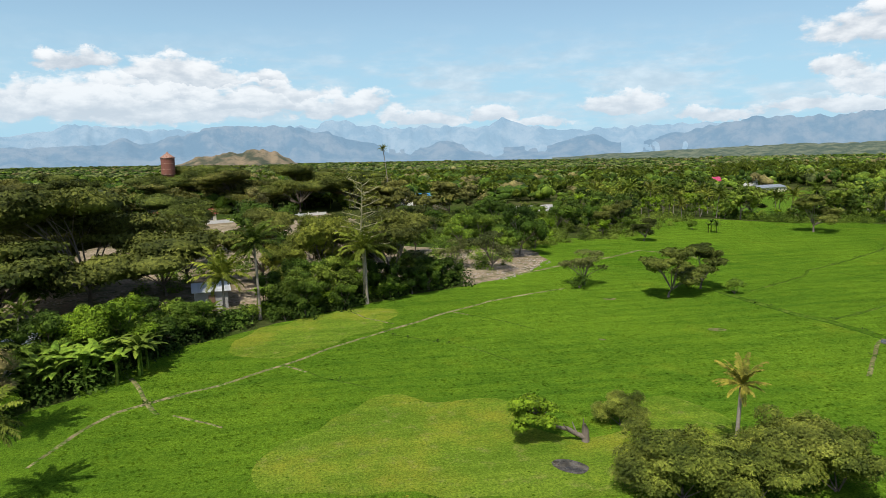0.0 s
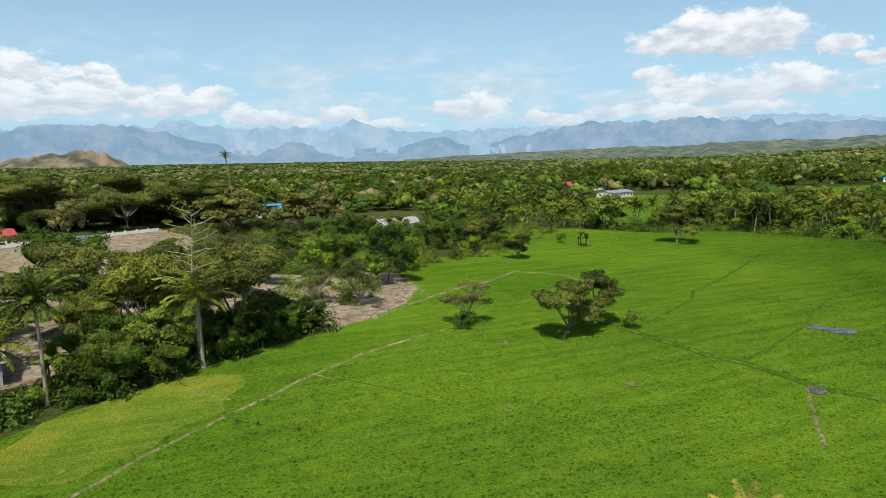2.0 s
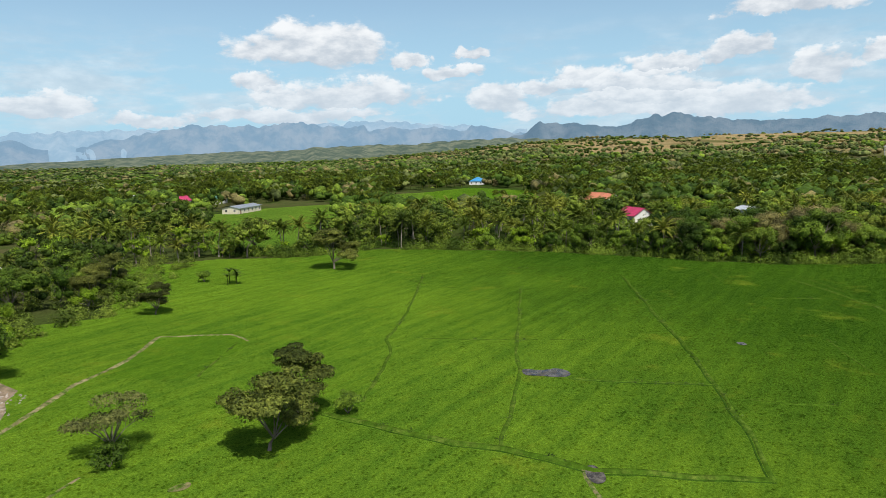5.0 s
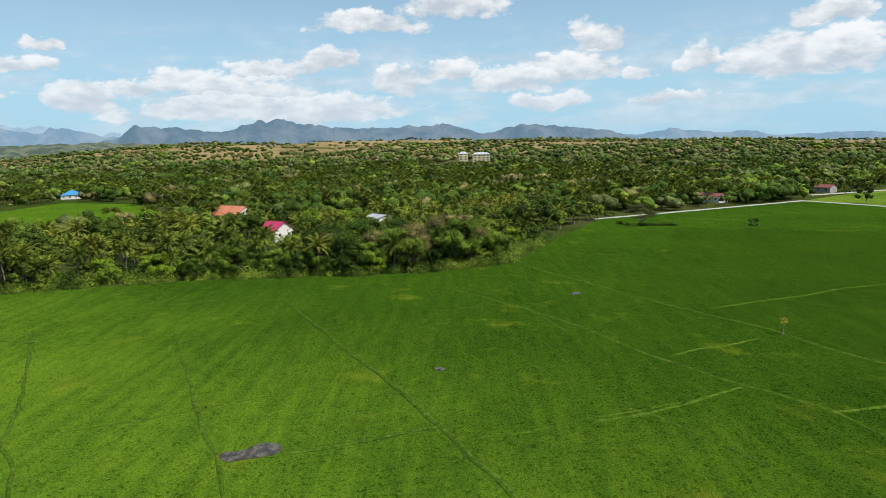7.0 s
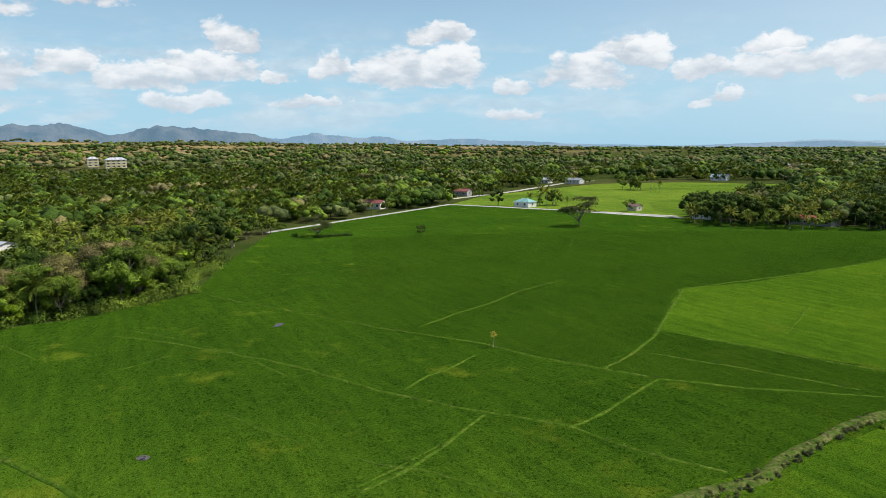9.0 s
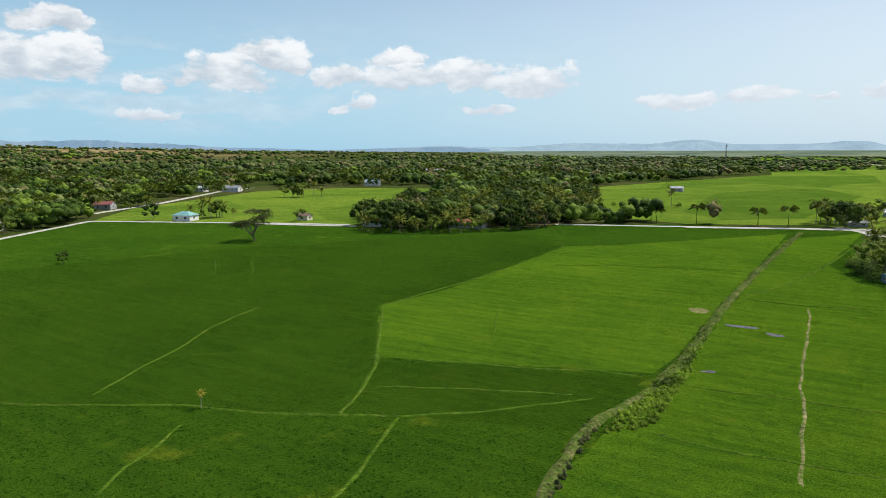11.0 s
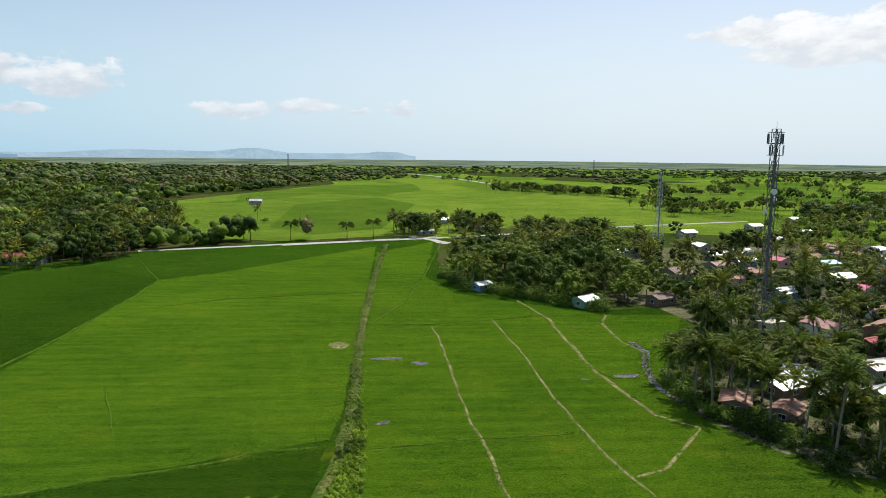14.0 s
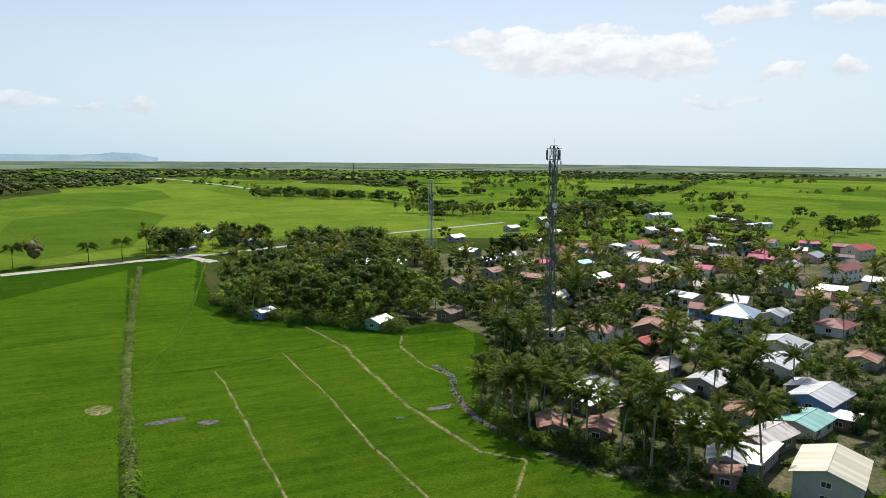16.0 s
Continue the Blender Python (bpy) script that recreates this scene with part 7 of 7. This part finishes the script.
def leaning_tree(x, y, turn):
    """An old stump whose leafy limb lies almost flat."""
    wood = Shape()
    wood.tube([(0, 0, -0.3), (0.05, 0.04, 0.4), (-0.02, 0, 0.9), (-0.1, 0.05, 1.35)], [0.34, 0.24, 0.26, 0.12], 9)
    wood.tube([(0, 0, 0.35), (-0.7, 0.18, 0.55), (-1.3, 0.05, 0.95), (-2.0, -0.12, 1.15), (-2.7, 0.0, 1.6), (-3.4, 0.1, 2.1)], [0.22, 0.17, 0.18, 0.13, 0.12, 0.08], 8)
    for bx, by, bz in ((-0.9, 0.5, 1.3), (-1.7, -0.6, 1.6), (-0.2, -0.3, 1.9)):
        wood.tube([(bx * 0.7, by * 0.1, bz * 0.5), (bx, by, bz)], [0.08, 0.03], 5, False)
    clumps = []
    for i in range(14):
        tip = Vector((-2.6 - 2.6 * RNG.random(), RNG.uniform(-1.6, 1.6), RNG.uniform(1.3, 3.2)))
        wood.tube([(-3.2, 0.1, 1.9), tip], [0.1, 0.04], 5, False)
        clumps.append((tip, (0.75, 0.75, 0.5)))
    ob = thing("leaning_tree", "old stump with a leaning limb of yellow-green leaves", "tree", (x, y, 0), turn)
    piece("trunk", wood.mesh("trunk", M_BARK, smooth=True), ob)
    piece("crown", crown_mesh("crown", M_LEAF_BRIGHT, 301, clumps, 5200, 0.14, 0.5), ob)


def rubble(label, ring, count, seed):
    """Broken stones and earth clods strewn over bare ground."""
    rng = np.random.default_rng(seed)
    xs, ys = [p[0] for p in ring], [p[1] for p in ring]
    spots = []
    while len(spots) < count:
        x, y = rng.uniform(min(xs), max(xs)), rng.uniform(min(ys), max(ys))
        if within(x, y, ring) and noise.noise(Vector((x * 0.22, y * 0.22, 3.0))) > rng.uniform(-0.35, 0.3):
            spots.append((x, y, 0.02))
    r = rng.uniform(0.05, 0.30, (count, 1)) ** 1.2 * np.array((1.0, 0.85, 0.55))
    v, f = lumps(spots, r, rng, False)
    tagged(new("rubble", mesh_of("rubble", v, f, [M_RUBBLE])), label, "rubble", kind="stuff")


rubble("pale broken stones strewn over the bare ground", [(36, 112), (40, 136), (47, 143), (57, 140), (58, 122), (50, 112), (44, 106)], 900, 91)
rubble("grey stones and scrap below the western trees", [(-30, 96), (-30, 112), (-6, 116), (8, 106), (4, 93), (-14, 92)], 500, 92)
leaning_tree(30.7, 42.2, -15)
put("spire", 42.6, 258.6, 1.0)


sow(["palm"], [(140, 191), (153, 172), (170, 169), (179, 150), (189, 119), (192, 96), (202, 101), (199, 125), (187, 157), (174, 177), (158, 181), (144, 200)], 6.4, (0.75, 1.0), 61, lambda x, y: free(x, y) and not any(fronting(x, y, *spot) for spot in EAST_SPOTS))
# palms along the village edge
FRONT_PALMS = [(31.4, -62.1), (31.3, -56.8), (30.9, -53), (29.3, -50.4), (25.2, -65.1), (24.6, -53.8), (26.5, -46.5), (20.5, -52), (24.8, -42.6), (19.2, -46.6), (22.8, -37.7), (17.2, -41.3),
               (21.3, -33.4), (15.5, -36.4), (18, -30.2), (12.8, -32.3), (15.8, -27.5), (7.3, -51.4), (-3, -55.8), (-18.6, -63), (-31, -61.6), (-23.5, -46.8), (16.5, -24.7), (10.5, -25.2),
               (-2.4, -74), (-1.8, -66.5), (14.4, -81.3), (14.1, -73.5), (15.5, -63.9), (9.1, -67.7), (-6, -48.4), (-9.2, -44.2)]
for x, y in FRONT_PALMS:
    put("palm", x, y, RNG.uniform(0.85, 1.1))



def stands():
    """The trees and palms farther off, too many to count: one object of palms and one of broadleaf trees."""
    rng = random.Random(77)

    def arrays(me, thin):
        me.calc_loop_triangles()
        v, f = np.zeros(3 * len(me.vertices)), np.zeros(3 * len(me.loop_triangles), np.int32)
        me.vertices.foreach_get("co", v)
        me.loop_triangles.foreach_get("vertices", f)
        v, f = v.reshape(-1, 3), f.reshape(-1, 3)
        if thin:                                 # fewer, larger leaves round the dense heart
            loose = me["loose"]
            core, hearts = v[loose:], f[f[:, 0] >= loose] - loose
            v = v[:loose].reshape(-1, 3, 3)[::12]
            c = v.mean(1, keepdims=True)
            v = (c + (v - c) * 2.1).reshape(-1, 3)
            f = np.concatenate([np.arange(len(v), dtype=np.int32).reshape(-1, 3), hearts + len(v)])
            v = np.concatenate([v, core])
        elif me.materials[0] == M_BARK:
            f = f[:len(f) // 3]                  # trunk and main limbs
        return v, f, me.materials[0]

    forms = {"palm": [[arrays(me, False) for me, _ in pair] for pair in FAR_PALMS]}
    for kind in JOINED[1:]:
        forms[kind] = [[arrays(ob.data, ob.name.startswith("crown")) for ob in top.children] for top in PLANT[kind]]
    for name, label, category, some in (("palm_grove", "stand of green coconut palms behind the fields", "palms", [q for q in STAND if q[0] == "palm"]),
                                        ("woodland", "mixed broadleaf trees round the fields and houses", "woods", [q for q in STAND if q[0] != "palm"])):
        v_all, f_all, m_all, mats, n = [], [], [], [], 0
        for kind, x, y, s in some:
            a, s = rng.uniform(0, 6.28), s * rng.uniform(0.9, 1.1)
            turn = np.array([[math.cos(a), math.sin(a), 0], [-math.sin(a), math.cos(a), 0], [0, 0, 1]]) * s
            for v, f, mat in rng.choice(forms[kind]):
                if mat not in mats:
                    mats.append(mat)
                v_all.append(v @ turn + np.array((x, y, 0)))
                f_all.append(f + n)
                m_all.append(np.full(len(f), mats.index(mat), np.int32))
                n += len(v)
        me = mesh_of(name, np.concatenate(v_all), np.concatenate(f_all), mats, True)
        me.polygons.foreach_set("material_index", np.concatenate(m_all))
        tagged(new(name, me), label, category, kind="stuff")


stands()


def dike_weeds():
    """Small dark tufts that grow here and there on the dikes."""
    rng = np.random.default_rng(33)
    v_all, f_all, n = [], [], 0
    for line, width in LINES:
        if width > 1.7:
            continue
        broad = width > 1.3
        for x, y in [q for q in line for _ in range(4 if broad else 1)]:
            if noise.noise(Vector((x * 0.11, y * 0.11, 4.0))) < (-0.3 if broad else 0.08) or rng.random() < (0.45 if broad else 0.6):
                continue
            m, h = (22 if broad else 12), rng.uniform(0.15, 0.7 if broad else 0.35)
            c = np.array((x, y, 0.05)) + rng.normal(size=(m, 3)) * np.array((0.65, 0.65, 0.0) if broad else (0.3, 0.3, 0.0)) + np.stack([np.zeros(m), np.zeros(m), rng.uniform(0.1, 1, m) * h], 1)
            d = rng.normal(size=(m, 3)) * 0.5 + np.array((0, 0, 1.0))
            d /= np.linalg.norm(d, axis=1)[:, None]
            v, f = leaf_quads(c, d, rng.uniform(0.10, 0.22, m), rng, 1.5)
            v_all.append(v)
            f_all.append(f + n)
            n += len(v)
    tagged(new("dike_weeds", mesh_of("dike_weeds", np.concatenate(v_all), np.concatenate(f_all), [M_LEAF_DARK])), "dark weeds tufted along the dikes", "weeds", kind="stuff")


dike_weeds()

# ---- far woods ----


def far_woods():
    """Distant tree cover: every crown a lumpy heap of leaf masses, larger and sparser with distance."""
    rng = np.random.default_rng(5)
    v_all, f_all, n_all = [], [], 0
    tone, count = [], 0
    r = 262.0
    while r < 3300:
        step = 0.026 * r if r > 380 else 9.5
        k = int(2 * math.pi * r / step)
        for i in range(k):
            az = 360 * (i + rng.uniform(-0.5, 0.5)) / k
            rr = r + rng.uniform(-0.5, 0.5) * step
            x, y = MID.x + rr * math.sin(radians(az)), MID.y + rr * math.cos(radians(az))
            if not wooded(x, y, az % 360, rr, rng):
                continue
            z = land_height(x, y)
            north, south = az % 360 < 32 or az % 360 > 290, 160 < az % 360 < 270
            ch = rng.uniform(6, 12) * (0.45 if north and rr > 600 else 0.68 if north else 0.55 if south and rr > 900 else 0.85)
            cr = rng.uniform(3.2, 5.6)
            palm = rng.random() < (0.55 if az % 360 < 110 else 0.3) and rr < 900
            crowns = 1 if rr < 420 else 3 if rr < 800 else 3 if rr < 1300 else 4 if rr < 2000 else 3
            wide = 1.0 if rr < 800 else 1.25 if rr < 1300 else 1.7 if rr < 2000 else 2.2
            hub = np.array([(x, y, z)]) + rng.uniform(-0.5, 0.5, (crowns, 3)) * np.array((step, step, 0)) * (1 if crowns > 1 else 0)
            tall = ch * rng.uniform(0.75, 1.2, (crowns, 1))
            m = 80 if rr < 420 else 84 if rr < 800 else 20 if rr < 1300 else 0
            d = rng.normal(size=(m, 3))
            d[:, 2] = np.abs(d[:, 2])
            d /= np.linalg.norm(d, axis=1)[:, None] + 1e-9
            own = rng.integers(0, crowns, m)
            c = hub[own] + np.concatenate([np.zeros((m, 2)), tall[own] * 0.55], 1) + d * np.concatenate([np.full((m, 2), cr), tall[own] * 0.48], 1) * rng.uniform(0.85, 1.2, m)[:, None]
            size = rng.uniform(0.5, 1.1, m) * (1.0 if rr < 420 else 1.25 if rr < 800 else 2.0)
            nrm = d + np.array((0, 0, 0.30)) + rng.normal(size=(m, 3)) * 0.30
            nrm /= np.linalg.norm(nrm, axis=1)[:, None] + 1e-9
            if palm:
                k2 = 18
                a = np.arange(k2) * 2.4 + rng.uniform(0, 6)
                out = np.stack([np.cos(a), np.sin(a), np.zeros(k2)], 1)
                side = np.stack([-np.sin(a), np.cos(a), np.zeros(k2)], 1) * 0.52
                lift = rng.uniform(-0.9, 1.7, k2)[:, None] * np.array((0, 0, 1))
                some = []
                for q in range(crowns):
                    px, py, pz = hub[q]
                    head = np.array((px, py, pz + tall[q, 0]))
                    mid = head + out * 2.2 + lift
                    tip = head + out * 4.1 + lift * 0.9 - np.array((0, 0, 1.3))
                    some.append(np.stack([head + out * 0.1, mid - side, tip, head + out * 0.1, tip, mid + side + np.array((0, 0, 0.12))], 1).reshape(-1, 3))
                    some.append(np.array([(px - 0.22, py, pz), (px + 0.22, py, pz), head, (px, py - 0.22, pz), (px, py + 0.22, pz), head]))
                v = np.concatenate(some)
                f = np.arange(len(v)).reshape(-1, 3)
            else:
                v, f = leaf_quads(c, nrm, size, rng, 1.3)
                each = 8 if rr < 420 else 4 if rr < 800 else 2 if rr < 1300 else 1
                k3 = crowns * each
                own = np.repeat(np.arange(crowns), each)
                spot = hub[own] + rng.normal(size=(k3, 3)) * np.array((cr * 0.5, cr * 0.5, 1.1)) + np.concatenate([np.zeros((k3, 2)), tall[own] * 0.62], 1)
                big = np.concatenate([np.full((k3, 2), cr * wide), np.minimum(tall[own] * 0.55, cr)], 1) * rng.uniform(0.42, 0.7, (k3, 1)) * (1.0 if each > 2 else 1.2)
                hv, hf = lumps(spot, big, rng, False)
                v, f = np.concatenate([v, hv]), np.concatenate([f, hf + len(v)])
            # beyond 700 m nearly half the crowns take the haze-paled leaf colour
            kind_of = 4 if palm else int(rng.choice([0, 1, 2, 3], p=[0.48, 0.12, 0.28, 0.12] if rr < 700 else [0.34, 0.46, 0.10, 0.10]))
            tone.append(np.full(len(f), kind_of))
            v_all.append(v)
            f_all.append(f + n_all)
            n_all += len(v)
            count += 1
        r += step * 0.92
    me = mesh_of("far_woods", np.concatenate(v_all), np.concatenate(f_all), [M_LEAF_DARK, M_LEAF_HAZED, M_LEAF, M_LEAF_DRY, M_PALM], True)
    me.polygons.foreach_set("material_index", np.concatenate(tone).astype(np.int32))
    tagged(new("far_woods", me), "distant mixed woods of broadleaf trees and palms", "woods", kind="stuff")


CLEAR = [
    [(141.5, 197.5), (238.5, 340.1), (293, 344.6), (322.2, 318.7), (177.2, 171.5), (151, 172.3)],
    [(292.2, 258.6), (405.9, 339.4), (444, 314.8), (426.8, 282.9), (320.9, 220.1)],
    [(365.2, -118.5), (431.9, -175.6), (502.7, -349.9), (455.2, -403.8), (374.8, -435.6), (275.9, -295.6), (241.5, -159)],
    [(173.9, -258.6), (259.6, -486.6), (232.8, -604.4), (135.3, -903.9), (55.6, -1044.4), (-45, -753.7), (-116.8, -561.9), (-141.4, -474.8), (-114.9, -335.7), (28.7, -283), (53, -232.9), (75.8, -253.1)],
    [(-30, -267.9), (-87.5, -318.2), (-134.7, -333.6), (-179.4, -544.5), (-148.3, -651.2), (-197.8, -926.1), (-53.1, -1376.4), (70.9, -1195.7), (-15.5, -700.1), (-15, -441.7)],
    [(-338.9, -477.9), (-890.8, -905.8), (-1359.3, -1076.3), (-1923.9, -1149.3), (-323.6, -204.8), (-289.2, -244), (-261.1, -317.9)],
    [(-414.5, -1291.4), (-806.3, -1157.6), (-985.7, -982.6), (-351.3, -519.3), (-280.3, -591.3), (-276.6, -795.4)],
    [(403, 325.9), (494.4, 324.9), (465.6, 257.9), (360.7, 191.9), (300.7, 174.9), (293.6, 198.7), (274.8, 207.2), (262.4, 223.5)],
    [(65, -160), (60.3, -281.6), (-151.8, -370.1), (-448.7, -292.1), (0.6, -13.4), (25.4, -29), (30.5, -68)],
    [(340.8, -105.4), (434, -159.8), (456.9, -220.6), (555.6, -410.3), (475.4, -342.7), (389.3, -174.5), (337.3, -109.9)]
]


def wooded(x, y, az, d, rng):
    if within(x, y, FIELD) or any(within(x, y, ring) for ring in CLEAR):
        return False
    if any(math.hypot(x - a, y - b) < 32 or (math.hypot(x - a, y - b) < 130 and abs((x - MID.x) * (b - MID.y) - (y - MID.y) * (a - MID.x)) < 26 * d and d < math.hypot(a - MID.x, b - MID.y)) for a, b in SCHOOLS):
        return False
    if any(fronting(x, y, *spot) for spot in EAST_SPOTS):
        return False
    if 150 < az < 275 and d > 2000:
        return False
    bare = noise.noise(Vector((x * 0.0032, y * 0.0032, 7.7)))
    if d > 1080 and 66 < az < 150 and bare > -0.12:
        return rng.random() < 0.22
    if 170 < az < 262:                       # the southern plain: bands of trees between open fields
        belt = noise.noise(Vector((x * 0.0030, y * 0.0085, 1.1)))
        return belt > (-0.18 if d > 900 else 0.08) and rng.random() < 0.85
    return rng.random() < 0.93


far_woods()
for ob in PATTERNS:                          # the patterns themselves stand far off among the woods
    x, y = MID.x - 640 - 13 * PATTERNS.index(ob), MID.y - 330 + 9 * PATTERNS.index(ob)
    ob.matrix_basis = Matrix.Translation((x, y, land_height(x, y)))

# ---- rice plants ----


def inside_many(x, y, ring):
    hit = np.zeros(len(x), bool)
    for i in range(len(ring)):
        (ax, ay), (bx, by) = ring[i - 1], ring[i]
        if ay != by:
            hit ^= ((ay > y) != (by > y)) & (x < (bx - ax) * (y - ay) / (by - ay) + ax)
    return hit


def near_line(x, y, line, reach):
    close = np.zeros(len(x), bool)
    for (ax, ay), (bx, by) in zip(line, line[1:]):
        dx, dy = bx - ax, by - ay
        u = np.clip(((x - ax) * dx + (y - ay) * dy) / (dx * dx + dy * dy + 1e-9), 0, 1)
        close |= (x - ax - u * dx) ** 2 + (y - ay - u * dy) ** 2 < reach * reach
    return close


def tufts():
    """Standing tufts of rice over the near paddies, one object for each kind of paddy."""
    rng = np.random.default_rng(21)
    spine = [(12, 0), (17, 25), (27, 46), (40, 57), (55, 59), (72, 51), (82, 30)]
    x, y = rng.uniform(-25, 260, 330000), rng.uniform(-190, 215, 330000)
    d = np.min([np.hypot(x - a, y - b) for a, b in spine], axis=0)
    keep = rng.random(len(x)) < np.where(d < 95, 1.0, np.where(d < 150, 0.55, 0.25))
    x, y, d = x[keep], y[keep], d[keep]
    keep = inside_many(x, y, FIELD) & (d < 210)
    x, y, d = x[keep], y[keep], d[keep]
    for line, width in LINES:
        ax, ay = np.array(line).min(0) - 2
        bx, by = np.array(line).max(0) + 2
        some = np.where((x > ax) & (x < bx) & (y > ay) & (y < by))[0]
        if len(some):
            gone = some[near_line(x[some], y[some], line, 0.5 * width + 0.2)]
            x, y, d = np.delete(x, gone), np.delete(y, gone), np.delete(d, gone)
    mat = np.zeros(len(x), int)
    kinds = [M_RICE]
    for ring, m in PARCELS[1:]:
        if m not in kinds:
            kinds.append(m)
        spread = 1.8 if m == M_GRASS else 0.9
        mat[inside_many(x + rng.normal(0, spread, len(x)), y + rng.normal(0, spread, len(x)), ring)] = kinds.index(m)
    for ring, m in POOLS:
        mat[inside_many(x, y, ring)] = -1
    for k, m in enumerate(kinds):
        px, py, pd = (v[mat == k] for v in (x, y, d))
        n = len(px)
        if n < 50 or m.name not in BLADES:
            continue
        a = rng.uniform(0, 2 * np.pi, n)
        grow_by = np.where(pd < 95, 1.0, 1.35) * (0.6 if m == M_GRASS else 1.0)
        h, wd = rng.uniform(0.025, 0.07, n) * grow_by, rng.uniform(0.14, 0.32, n) * grow_by
        c, s = np.cos(a) * wd / 2, np.sin(a) * wd / 2
        reach = rng.uniform(0.10, 0.26, n) * grow_by
        lx, ly = -np.sin(a) * reach, np.cos(a) * reach
        zero = np.zeros(n) - 0.01
        v = np.stack([np.stack([px - c * 0.7, py - s * 0.7, zero], 1), np.stack([px + c * 0.7, py + s * 0.7, zero], 1),
                      np.stack([px + c + lx, py + s + ly, h], 1), np.stack([px + lx * 1.5, py + ly * 1.5, h * 0.9], 1), np.stack([px - c + lx, py - s + ly, h * 0.95], 1)], 1).reshape(-1, 3)
        f = np.arange(5 * n).reshape(-1, 5)
        ob = new("rice_plants", mesh_of("rice_plants", v, f, [BLADES[m.name]]))
        tagged(ob, "standing tufts of young green rice", "rice", kind="stuff")


tufts()
